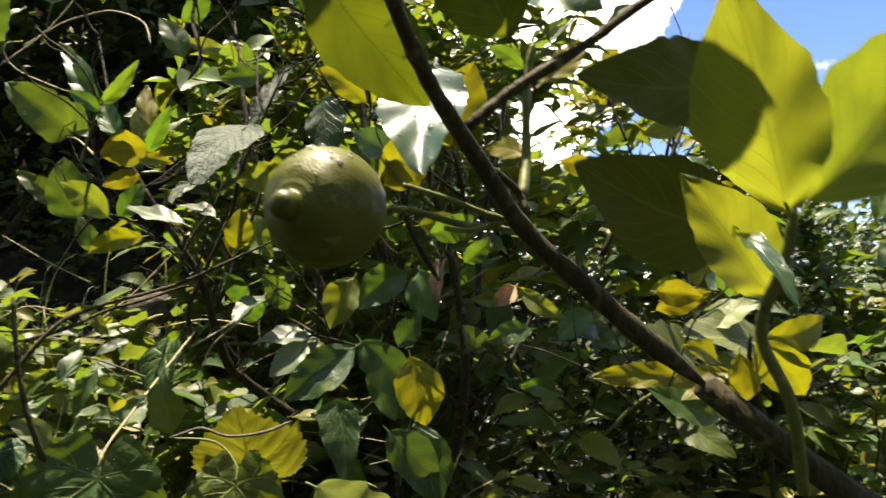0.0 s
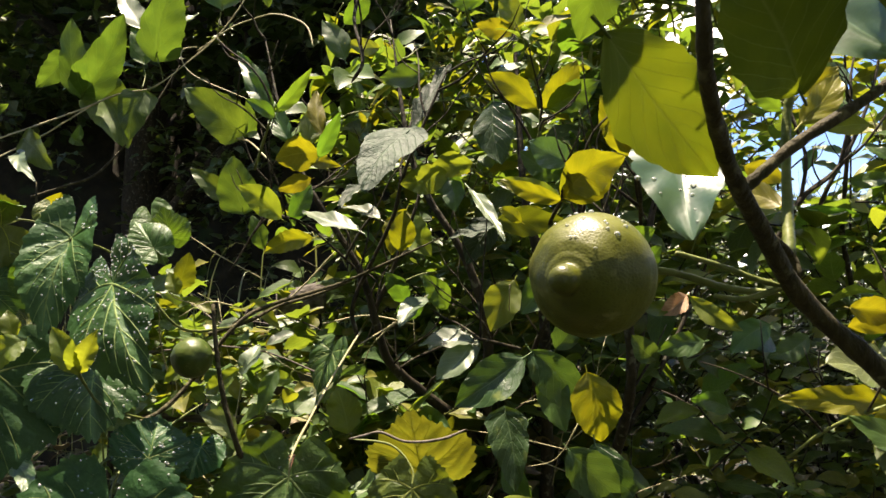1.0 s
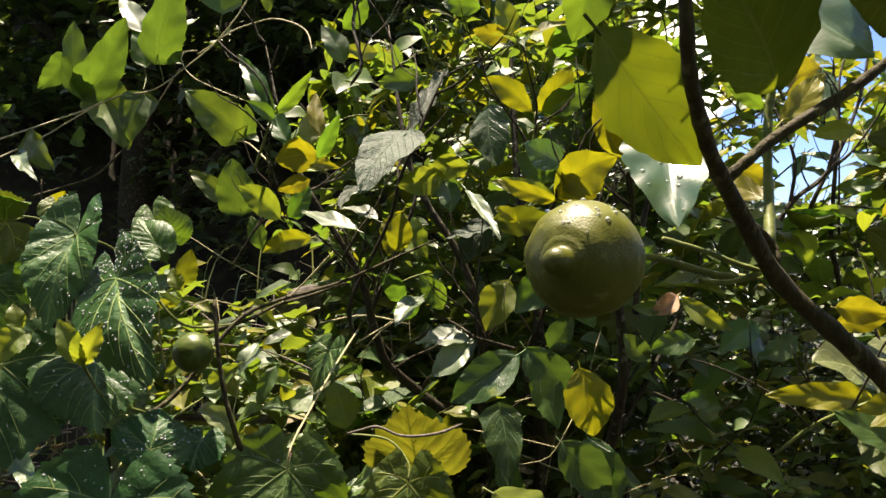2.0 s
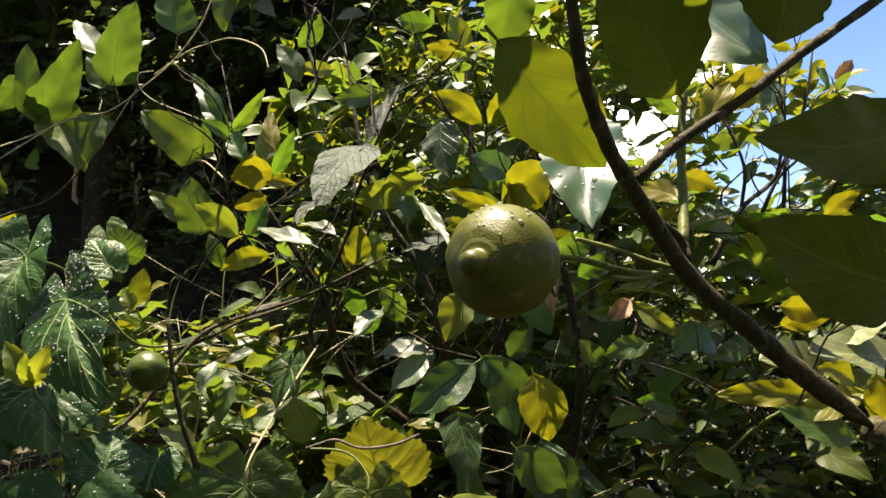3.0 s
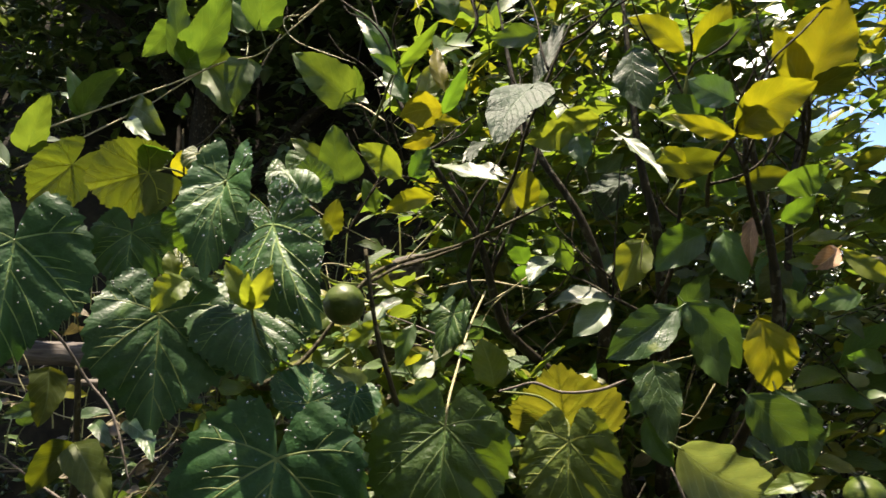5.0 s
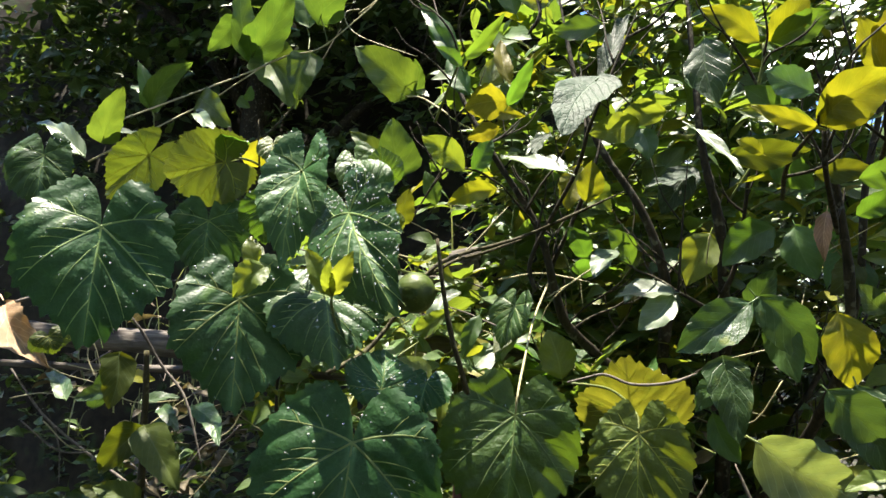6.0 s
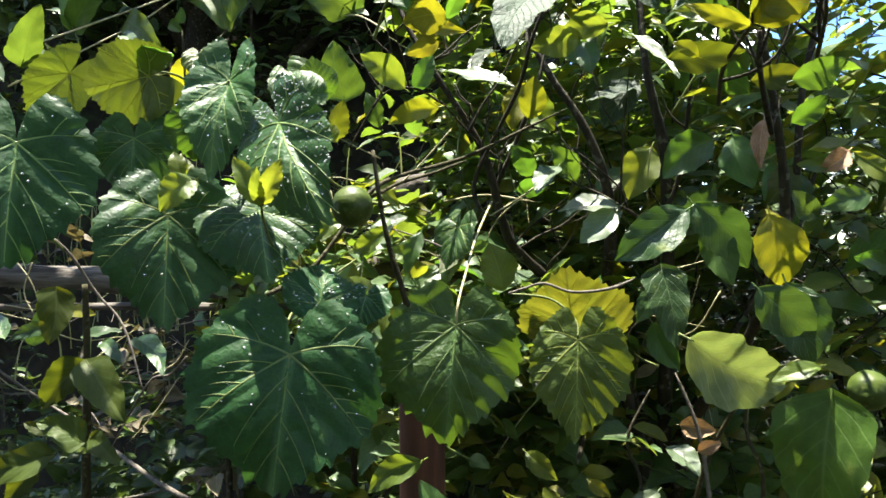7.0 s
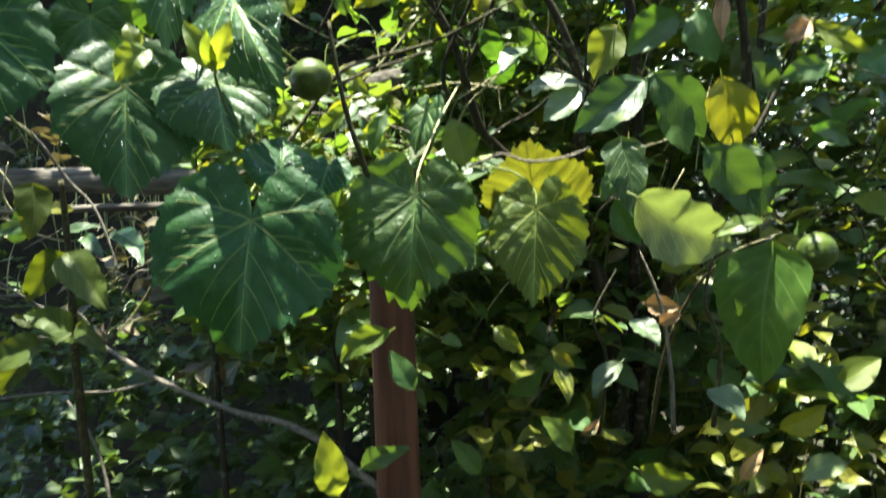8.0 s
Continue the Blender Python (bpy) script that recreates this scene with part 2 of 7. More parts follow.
FOLIAGE_YELLOW = leaf_material("yellow_foliage", (0.12, 0.14, 0.02), (0.2, 0.185, 0.026), (0.27, 0.262, 0.014), island=True, through_share=0.48)
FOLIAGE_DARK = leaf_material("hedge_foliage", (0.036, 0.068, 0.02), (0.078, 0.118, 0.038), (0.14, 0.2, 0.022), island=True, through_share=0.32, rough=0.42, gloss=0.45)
LITTER = leaf_material("litter", (0.08, 0.06, 0.03), (0.16, 0.13, 0.07), (0.2, 0.15, 0.05), island=True, through_share=0.2, rough=0.7)
BLADE = leaf_material("grass_blade", (0.12, 0.14, 0.05), (0.28, 0.29, 0.16), (0.3, 0.32, 0.1), island=True, through_share=0.35, veins=0.0)
VEIN = leaf_material("vein", (0.21, 0.3, 0.1), (0.31, 0.39, 0.145), (0.38, 0.48, 0.14), rough=0.6, gloss=0.3, through_share=0.45, veins=0.0, relief=0.1)
VEIN_YELLOW = leaf_material("yellow_vein", (0.40, 0.41, 0.10), (0.5, 0.5, 0.14), (0.62, 0.62, 0.10), rough=0.6, gloss=0.3, through_share=0.5, veins=0.0, relief=0.1)
BARK = rough_material("bark", (0.026, 0.022, 0.008), (0.058, 0.049, 0.018), 260.0, 0.75, 0.8, (1, 1, 0.35), (0.082, 0.077, 0.036))
DARKBARK = rough_material("dark_bark", (0.017, 0.014, 0.008), (0.045, 0.036, 0.02), 160.0, 0.8, 0.8, (1, 1, 0.3), (0.09, 0.088, 0.06))
GREYBARK = rough_material("grey_bark", (0.09, 0.076, 0.06), (0.19, 0.165, 0.14), 180.0, 0.8, 0.7, (1, 1, 0.4))
GREENSTEM = rough_material("green_stem", (0.09, 0.12, 0.03), (0.16, 0.18, 0.05), 200.0, 0.5, 0.3)
STRAW = rough_material("straw_stem", (0.29, 0.26, 0.135), (0.42, 0.38, 0.22), 220.0, 0.6, 0.4)
POSTWOOD = rough_material("red_brown_wood", (0.062, 0.024, 0.014), (0.13, 0.052, 0.03), 70.0, 0.7, 0.6, (1, 1, 0.08))
WEATHERED = rough_material("weathered_wood", (0.045, 0.038, 0.032), (0.17, 0.152, 0.132), 110.0, 0.85, 1.0, (0.08, 1, 1))
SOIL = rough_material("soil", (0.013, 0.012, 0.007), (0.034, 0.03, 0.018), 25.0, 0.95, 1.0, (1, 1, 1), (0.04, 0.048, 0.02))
# the soil once more, with the shade of the hollow put into its colour
SHADE_SOIL = rough_material("shade_dark_earth", (0.011, 0.010, 0.006), (0.028, 0.024, 0.014), 25.0, 0.95, 1.0, (1, 1, 1), (0.018, 0.03, 0.01))
PEEL = peel_material("green_peel", (0.046, 0.053, 0.003), (0.094, 0.102, 0.013), 0.32)
PEEL_DARK = peel_material("dark_green_peel", (0.032, 0.055, 0.009), (0.058, 0.082, 0.014), 0.25)


def water_material():
    """Clear beads: see-through, with a bright gloss and white mixed in as a glint."""
    mat, nodes, links, shader = material("water")
    shader.inputs["Base Color"].default_value = (0.85, 0.9, 0.87, 1)
    shader.inputs["Roughness"].default_value = 0.08
    clear = nodes.new("ShaderNodeBsdfTransparent")
    gloss = nodes.new("ShaderNodeBsdfGlossy")
    gloss.inputs["Roughness"].default_value = 0.12
    edge = nodes.new("ShaderNodeFresnel")
    edge.inputs["IOR"].default_value = 1.5
    bead = nodes.new("ShaderNodeMixShader")
    links.new(edge.outputs[0], bead.inputs["Fac"])
    links.new(clear.outputs[0], bead.inputs[1])
    links.new(gloss.outputs[0], bead.inputs[2])
    both = nodes.new("ShaderNodeMixShader")
    # share of plain white that paints the glint into every bead
    both.inputs["Fac"].default_value = 0.28
    links.new(bead.outputs[0], both.inputs[1])
    links.new(shader.outputs[0], both.inputs[2])
    links.new(both.outputs[0], nodes["Material Output"].inputs["Surface"])
    return mat


WATER = water_material()


# ---- builders ----
def thing(name, label, category, group="", at=(0, 0, 0), kind=""):
    ob = new(name)
    ob.location = at
    return tagged(ob, label, category, group, kind)


def link_mesh(name, verts, faces, uvs, mat, parent=None, label="", smooth=True):
    mesh = bpy.data.meshes.new(name)
    mesh.from_pydata([tuple(p) for p in verts], [], [tuple(f) for f in faces])
    if uvs is not None:
        layer = mesh.uv_layers.new(name="UVMap")
        loops = np.empty(len(mesh.loops), dtype=np.int32)
        mesh.loops.foreach_get("vertex_index", loops)
        layer.data.foreach_set("uv", np.asarray(uvs, dtype=np.float32)[loops].ravel())
    mesh.materials.append(mat)
    if smooth:
        mesh.polygons.foreach_set("use_smooth", np.ones(len(mesh.polygons), dtype=bool))
    mesh.update()
    ob = new(name, mesh)
    if parent:
        ob.parent = parent
        ob.matrix_parent_inverse = Matrix.Translation(parent.location).inverted() if parent.data is None else Matrix()
    if label:
        ob["label"] = label
    return ob


def part(name, bm, mat, parent, label=""):
    mesh = bpy.data.meshes.new(name)
    bm.to_mesh(mesh)
    bm.free()
    mesh.materials.append(mat)
    for p in mesh.polygons:
        p.use_smooth = True
    ob = new(name, mesh)
    ob.parent = parent
    ob.matrix_parent_inverse = Matrix.Translation(parent.location).inverted()
    if label:
        ob["label"] = label
    return ob


def smooth_line(points, steps=5):
    """A rounded line through the points."""
    pts = [Vector(p) for p in points]
    pts = [pts[0] * 2 - pts[1]] + pts + [pts[-1] * 2 - pts[-2]]
    line = []
    for i in range(1, len(pts) - 2):
        a, b, c, d = pts[i - 1:i + 3]
        for k in range(steps):
            s = k / steps
            line.append(0.5 * ((2 * b) + (c - a) * s + (2 * a - 5 * b + 4 * c - d) * s * s + (3 * b - a - 3 * c + d) * s ** 3))
    line.append(pts[-2])
    return line


def tube_arrays(points, r0, r1, sides=8, steps=5, knots=0.08, seed=0):
    line = smooth_line(points, steps)
    rng = random.Random(seed + len(line))
    verts, faces = [], []
    side = Vector((0.3, -0.8, 0.5))
    for i, p in enumerate(line):
        way = (line[min(i + 1, len(line) - 1)] - line[max(i - 1, 0)]).normalized()
        side = (side - way * side.dot(way)).normalized()
        other = way.cross(side)
        s = i / (len(line) - 1)
        r = (r0 + (r1 - r0) * s) * (1 + rng.uniform(-knots, knots)) * min(1.0, 0.3 + (1 - s) / 0.12)
        for k in range(sides):
            a = 2 * math.pi * k / sides
            verts.append(p + (side * math.cos(a) + other * math.sin(a)) * r * (1 + rng.uniform(-knots, knots) * 0.5))
        if i:
            b = (i - 1) * sides
            for k in range(sides):
                faces.append((b + k, b + (k + 1) % sides, b + sides + (k + 1) % sides, b + sides + k))
    faces.append(tuple(range(sides - 1, -1, -1)))
    faces.append(tuple(range(len(verts) - sides, len(verts))))
    return verts, faces


def tube(owner, name, points, r0, r1, mat, label=""):
    verts, faces = tube_arrays(points, r0, r1, 10 if max(r0, r1) > 0.004 else 7, 6, 0.09)
    return link_mesh(name, verts, faces, None, mat, owner, label)


def half_width(kind, v):
    if kind == "heart":
        return max(0.0, (min(1, v / 0.12) ** 0.55) * (1 - v) ** 0.8 * (1 + 0.9 * v)) * 0.93
    if kind == "wavy":
        return math.sin(math.pi * v ** 0.8) ** 0.62 * (1 + 0.045 * math.sin(v * 25)) if 0 < v < 1 else 0.0
    if kind == "pointed":
        return math.sin(math.pi * v ** 0.72) ** 1.2 if 0 < v < 1 else 0.0
    if kind == "crinkled":
        return math.sin(math.pi * min(1, v) ** 0.75) ** 0.75
    return math.sin(math.pi * v ** 0.86) ** 0.84 * 1.03 if 0 < v < 1 else 0.0


def blade_arrays(kind, length, width, fold, curl, rng, nv=14, nu=4, ripple=0.03):
    """A leaf blade along +y from its stalk, its upper face towards +z."""
    verts, faces, uvs = [], [], []
    phase, bend, lean = rng.uniform(0, 6), rng.uniform(-0.09, 0.09), rng.uniform(-0.25, 0.25)
    twist, uneven = rng.uniform(-0.45, 0.45), rng.uniform(-0.09, 0.09)
    for i in range(nv + 1):
        v = i / nv
        w = half_width(kind, v) * width * 0.5
        tooth = 0.05 if kind == "crenate" else 0.025
        w *= 1 + tooth * math.sin(v * (38 if kind != "crenate" else 52) + phase)
        w = max(w, length * 0.006)
        ragged = [1 + 0.10 * noise.noise(Vector((v * 6.0, phase * 3.1, hand * 5.0))) + 0.05 * noise.noise(Vector((v * 19.0, phase, hand * 2.0))) if nv > 12 else 1.0 for hand in (0, 1)]
        for j in range(-nu, nu + 1):
            s = j / nu
            x = s * w * ragged[s > 0] * (1 + uneven * (1 if s > 0 else -1)) + bend * length * math.sin(math.pi * v)
            y = v * length
            if kind == "heart":
                y -= (1 - v) ** 6 * 0.10 * length * abs(s)
            z = abs(s) * w * fold * (1 + lean * s)
            z += twist * (v - 0.5) * s * w
            z -= curl * length * (v - 0.35) ** 2 * 1.2
            z += (0.07 if kind == "crenate" else ripple * 1.4) * length * abs(s) * math.sin(v * 11 + phase + (2 if s > 0 else 0)) * 0.5
            z += 0.012 * length * math.sin(v * 24 - abs(s) * 5) * abs(s) * (2.0 if kind == "crinkled" else 1.0)
            verts.append((x, y, z))
            uvs.append((0.5 + 0.5 * s, v))
    row = 2 * nu + 1
    for i in range(nv):
        for j in range(row - 1):
            a = i * row + j
            faces.append((a, a + 1, a + row + 1, a + row))
    # the stalk, a short four-sided taper
    base, r = len(verts), length * 0.011
    for y, rr, dz in ((0.04, 0.7, 0.0), (-0.10, 1.0, -0.02)):
        for k in range(4):
            a = math.pi / 2 * k
            verts.append((math.cos(a) * r * rr, y * length, math.sin(a) * r * rr + dz * length - r * 0.5))
            uvs.append((0.5, 0.02))
    for k in range(4):
        faces.append((base + k, base + (k + 1) % 4, base + 4 + (k + 1) % 4, base + 4 + k))
    return verts, faces, uvs


def frame_matrix(base, tip, normal):
    y = Vector(tip) - Vector(base)
    y.normalize()
    z = Vector(normal)
    z = (z - y * z.dot(y)).normalized()
    x = y.cross(z)
    return Matrix(((x.x, y.x, z.x, base[0]), (x.y, y.y, z.y, base[1]), (x.z, y.z, z.z, base[2]), (0, 0, 0, 1)))


def leaf(owner, kind, base, tip, normal, width, fold, curl, mat, label=""):
    """One leaf from its stalk to its tip; width as a share of its length."""
    length = (Vector(tip) - Vector(base)).length
    rng = random.Random(int(abs(base[0] * 7919 + base[2] * 104729 + tip[0] * 1299709) * 10))
    near = base[1] < 0.6
    verts, faces, uvs = blade_arrays(kind, length, length * width, fold, curl, rng, 44 if kind in ("crenate", "wavy") else 30 if near else 20, 6 if near else 5)
    ob = link_mesh("leaf", verts, faces, uvs, mat, owner, label)
    ob.matrix_parent_inverse = Matrix()
    ob.matrix_basis = frame_matrix(Vector(base) - owner.location, Vector(tip) - owner.location, normal)
    return ob


def dew(ob, count, seed, low, high_, test=None):
    """Beads of rainwater standing on a surface."""
    rng = random.Random(seed)
    spots = [v for v in ob.data.vertices if test is None or test(v)]
    verts, faces = [], []
    for _ in range(count):
        v = rng.choice(spots)
        n = v.normal if test else v.normal * (1 if v.normal.z > 0 else -1)
        side = n.orthogonal().normalized()
        other = n.cross(side)
        size = rng.uniform(low, high_)
        at = v.co + (side * rng.uniform(-1, 1) + other * rng.uniform(-1, 1)) * 0.002
        b = len(verts)
        for lift, rad in ((-0.1, 1.0), (0.45, 0.85), (0.72, 0.45)):
            for k in range(9):
                t = 2 * math.pi * k / 9
                verts.append(at + (side * math.cos(t) + other * math.sin(t)) * size * rad + n * size * lift)
        verts.append(at + n * size * 0.8)
        for ring in range(2):
            for k in range(9):
                p = b + ring * 9
                faces.append((p + k, p + (k + 1) % 9, p + 9 + (k + 1) % 9, p + 9 + k))
        for k in range(9):
            faces.append((b + 18 + k, b + 18 + (k + 1) % 9, b + 27))
    wet = link_mesh("dew", verts, faces, None, WATER, None, "beads of rainwater")
    wet.parent = ob
    wet["kind"] = "stuff"


LOBES = [(0, 1.0), (10, 0.92), (22, 0.85), (38, 0.83), (55, 0.86), (70, 0.80), (90, 0.70), (110, 0.63), (128, 0.57), (142, 0.54), (153, 0.48), (162, 0.36), (169, 0.20), (174, 0.06)]


def lobe_radius(angle):
    a = abs(angle)
    for (a0, r0), (a1, r1) in zip(LOBES, LOBES[1:]):
        if a <= a1:
            s = (a - a0) / (a1 - a0)
            s = s * s * (3 - 2 * s)
            return r0 + (r1 - r0) * s
    return LOBES[-1][1]


MAIN_VEINS = (0, 57, -57, 112, -112)


def grape_leaf(owner, centre, tip, normal, width, fold, curl, mat, drops=0, ears=1.0, label=""):
    """A vine leaf: toothed and shallow-lobed, hung from the meeting point of its five veins."""
    length = (Vector(tip) - Vector(centre)).length
    rng = random.Random(int(abs(centre[0] * 7919 + centre[2] * 104729 + tip[0] * 1299709) * 10))
    phase, tilt = rng.uniform(0, 6), rng.uniform(-0.2, 0.2)
    lop = rng.uniform(-0.07, 0.07)
    teeth = rng.choice((21, 23, 25))
    hand_, crease = rng.choice((-1, 1, 1)), rng.uniform(0.08, 0.13)

    def height(x, y):
        r = math.hypot(x, y)
        a = math.degrees(math.atan2(x, y))
        gap = min(abs(a - m) for m in MAIN_VEINS)
        z = 0.02 * math.sin(math.radians(min(90, gap * 3.4))) * min(1, r * 2.0)
        d = a * hand_
        wedge = max(0.0, 1 - d / 34 if d >= 0 else 1 + d / 6) * min(1, r * 4)
        z += crease * r * wedge
        z += fold * abs(x) * (0.55 + tilt * (1 if x > 0 else -1))
        z -= curl * (r * r * 0.9 + 0.25 * max(0, y) ** 2)
        z += 0.045 * math.sin(5 * x + phase) * math.sin(4.6 * y - phase) + 0.055 * r ** 3 * math.sin(math.radians(a) * 5 + phase)
        side_y = y - abs(x) * 0.9
        z += 0.014 * abs(math.sin(side_y * 14 + 0.8 * math.sin(5 * x + phase))) * min(1, r * 3) * min(1, gap / 9)
        z += 0.006 * math.sin(r * 66 + 0.8 * math.sin(9 * x + phase)) * min(1, wedge * 3) * (1 - r)
        return z

    rings, spokes = 26, 236
    verts, faces, uvs = [(0, 0, height(0, 0))], [], [(0.5, 0.5)]
    for i in range(1, rings + 1):
        s = i / rings
        for k in range(spokes + 1):
            a = -174 + 348 * k / spokes
            r = lobe_radius(a) * (1 + lop * math.sin(math.radians(a))) * (1 - (1 - ears) * min(1, max(0, abs(a) - 80) / 45))
            if i == rings:
                saw = (abs(a) / 360 * 2 * teeth + phase) % 1.0
                r *= 0.95 + 0.095 * (1 - saw if saw > 0.25 else saw * 3) * (0.85 + 0.35 * math.sin(a * 0.31 + phase))
            x, y = math.sin(math.radians(a)) * r * s * width, math.cos(math.radians(a)) * r * s
            verts.append((x * length, y * length, height(x, y) * length))
            uvs.append((0.5 + x * 0.5, 0.5 + y * 0.5))
    row = spokes + 1
    for k in range(spokes):
        faces.append((0, 1 + k + 1, 1 + k))
    for i in range(rings - 1):
        for k in range(spokes):
            a = 1 + i * row + k
            faces.append((a, a + 1, a + row + 1, a + row))
    faces = [tuple(reversed(f)) for f in faces]
    ob = link_mesh("leaf", verts, faces, uvs, mat, owner, label)
    ob.matrix_parent_inverse = Matrix()
    ob.matrix_basis = frame_matrix(Vector(centre) - owner.location, Vector(tip) - owner.location, normal)

    # veins: five main ones with side veins, standing just proud of the blade
    vv, vf = [], []

    def ribbon(path, w0, w1):
        for i, (x, y) in enumerate(path):
            s = i / (len(path) - 1)
            x2, y2 = path[min(i + 1, len(path) - 1)]
            x1, y1 = path[max(i - 1, 0)]
            d = math.hypot(x2 - x1, y2 - y1) or 1
            nx, ny = (y2 - y1) / d, -(x2 - x1) / d
            w = w0 + (w1 - w0) * s
            for o, up in ((-1, 0.001), (0, 0.006), (1, 0.001)):
                px, py = x + nx * w * o, y + ny * w * o
                vv.append((px * length, py * length, (height(px, py) + up) * length))
            if i:
                b = len(vv) - 6
                vf.extend([(b, b + 3, b + 4, b + 1), (b + 1, b + 4, b + 5, b + 2)])

    for m in MAIN_VEINS:
        reach = lobe_radius(m) * 0.93 * (1 - (1 - ears) * min(1, max(0, abs(m) - 80) / 45))
        bendy = math.radians(m) * 0.12
        path = []
        for i in range(13):
            s = i / 12
            a = math.radians(m) - bendy * s
            path.append((math.sin(a) * reach * s * width, math.cos(a) * reach * s))
        ribbon(path, 0.0092, 0.003)
        for k in (2, 5, 8) if m == 0 else (2, 4, 6, 8, 10) if abs(m) < 90 else (5, 9):
            for hand in (-1, 1):
                if m and hand * m < 0:
                    continue
                x0, y0 = path[min(12, k + (0 if hand > 0 else 1))]
                a = math.radians(m) + hand * math.radians(43 if m == 0 else 38)
                far = reach * (0.74 - 0.052 * k if m == 0 else 0.5 - 0.034 * k)
                branch = []
                for i in range(7):
                    s = i / 6
                    aa = a - hand * 0.18 * s
                    branch.append((x0 + math.sin(aa) * far * s * width, y0 + math.cos(aa) * far * s))
                ribbon(branch, 0.0056, 0.002)
    veins = link_mesh("venation", vv, vf, None, VEIN_YELLOW if mat in (GRAPEYELLOW, GRAPEGOLD, GRAPEOLIVE) else VEIN, None, "pale raised veins")
    veins.parent = ob
    if drops:
        dv, df = [], []
        for _ in range(drops):
            a, s = rng.uniform(-170, 170), math.sqrt(rng.uniform(0.02, 0.9))
            r = lobe_radius(a) * s * (ears if abs(a) > 90 else 1)
            x, y = math.sin(math.radians(a)) * r * width, math.cos(math.radians(a)) * r
            size = rng.choice((0.0005, 0.0007, 0.0009, 0.0013)) * rng.uniform(0.8, 1.2)
            b = len(dv)
            for lift, rad in ((0.0, 1.0), (0.45, 0.85), (0.72, 0.45)):
                for k in range(7):
                    t = 2 * math.pi * k / 7
                    dv.append((x * length + math.cos(t) * size * rad, y * length + math.sin(t) * size * rad, height(x, y) * length + size * lift))
            dv.append((x * length, y * length, height(x, y) * length + size * 0.8))
            for ring in range(2):
                for k in range(7):
                    p = b + ring * 7
                    df.append((p + k, p + (k + 1) % 7, p + 7 + (k + 1) % 7, p + 7 + k))
            for k in range(7):
                df.append((b + 14 + k, b + 14 + (k + 1) % 7, b + 21))
        wet = link_mesh("dew", dv, df, None, WATER, None, "beads of rainwater")
        wet.parent = ob
        wet["kind"] = "stuff"
    return ob


NIPPLE = [(0.0, 0.0, 1.33), (0.08, 0.08, 1.322), (0.17, 0.155, 1.29), (0.27, 0.205, 1.235), (0.38, 0.225, 1.16), (0.5, 0.222, 1.07), (0.62, 0.225, 1.0), (0.74, 0.26, 0.963), (0.87, 0.33, 0.94), (1.0, 0.407, 0.913)]


def nipple_profile(s):
    for (s0, r0, z0), (s1, r1, z1) in zip(NIPPLE, NIPPLE[1:]):
        if s <= s1:
            k = (s - s0) / (s1 - s0)
            return r0 + (r1 - r0) * k, z0 + (z1 - z0) * k
    return NIPPLE[-1][1:]


def lime(centre, nose, radius, stalk_end, big):
    """A round citrus fruit with a nipple at its nose, a calyx and a short stalk."""
    label = "unripe yellow-green citrus fruit with a nipple, hanging from a twig" if big else "small unripe dark green citrus fruit on a thin stem"
    root = thing("lime", label, "fruit", "limes", centre)
    c = Vector(centre)
    axis = (Vector(nose) - c).normalized()
    turn = axis.to_track_quat("Z", "Y").to_matrix().to_4x4()
    bm = bmesh.new()
    bmesh.ops.create_uvsphere(bm, u_segments=56, v_segments=96, radius=1.0)
    for v in bm.verts:
        z, rad = v.co.z, math.hypot(v.co.x, v.co.y)
        ang = math.degrees(math.atan2(rad, z))
        bump = 1 + 0.03 * noise.noise(v.co * 2.2) + 0.008 * noise.noise(v.co * 7)
        out = v.co.normalized() * bump
        if big and ang < 24:
            flat, tall = nipple_profile(ang / 24)
            turn_ = math.atan2(v.co.y, v.co.x)
            out = Vector((math.cos(turn_) * flat, math.sin(turn_) * flat, tall)) * bump
        elif big and ang < 34:
            out *= 1 - 0.02 * (34 - ang) / 10
        elif not big and ang < 14:
            out.z += 0.06 * (1 - ang / 14)
        if ang > 165:
            out.z += 0.06 * (ang - 165) / 15
        v.co = out * radius
    body = part("peel", bm, PEEL if big else PEEL_DARK, root)
    body.matrix_parent_inverse = Matrix()
    body.matrix_basis = turn
    if big:
        up = turn.to_3x3().inverted() @ Vector((0, -0.45, 0.9))
        dew(body, 16, 4, 0.0006, 0.0013, lambda v: v.co.normalized().dot(up) > 0.72)
    back = c - axis * radius * 0.95
    calyx = bmesh.new()
    bmesh.ops.create_cone(calyx, cap_ends=True, segments=10, radius1=radius * 0.2, radius2=radius * 0.11, depth=radius * 0.14)
    for i, v in enumerate(calyx.verts):
        v.co.x *= 1 + 0.25 * (i % 2)
    cap = part("calyx", calyx, GREENSTEM, root, "green star-shaped calyx")
    cap.matrix_parent_inverse = Matrix()
    cap.matrix_basis = Matrix.Translation(-axis * radius * 0.93) @ (-axis).to_track_quat("Z", "Y").to_matrix().to_4x4()
    end = Vector(stalk_end)
    mid = back - axis * radius * 0.25 + (end - back) * 0.35
    tube(root, "stalk", [tuple(back), tuple(mid), tuple(end)], 0.0022 if big else 0.0016, 0.0022 if big else 0.0014, GREENSTEM)
    return root


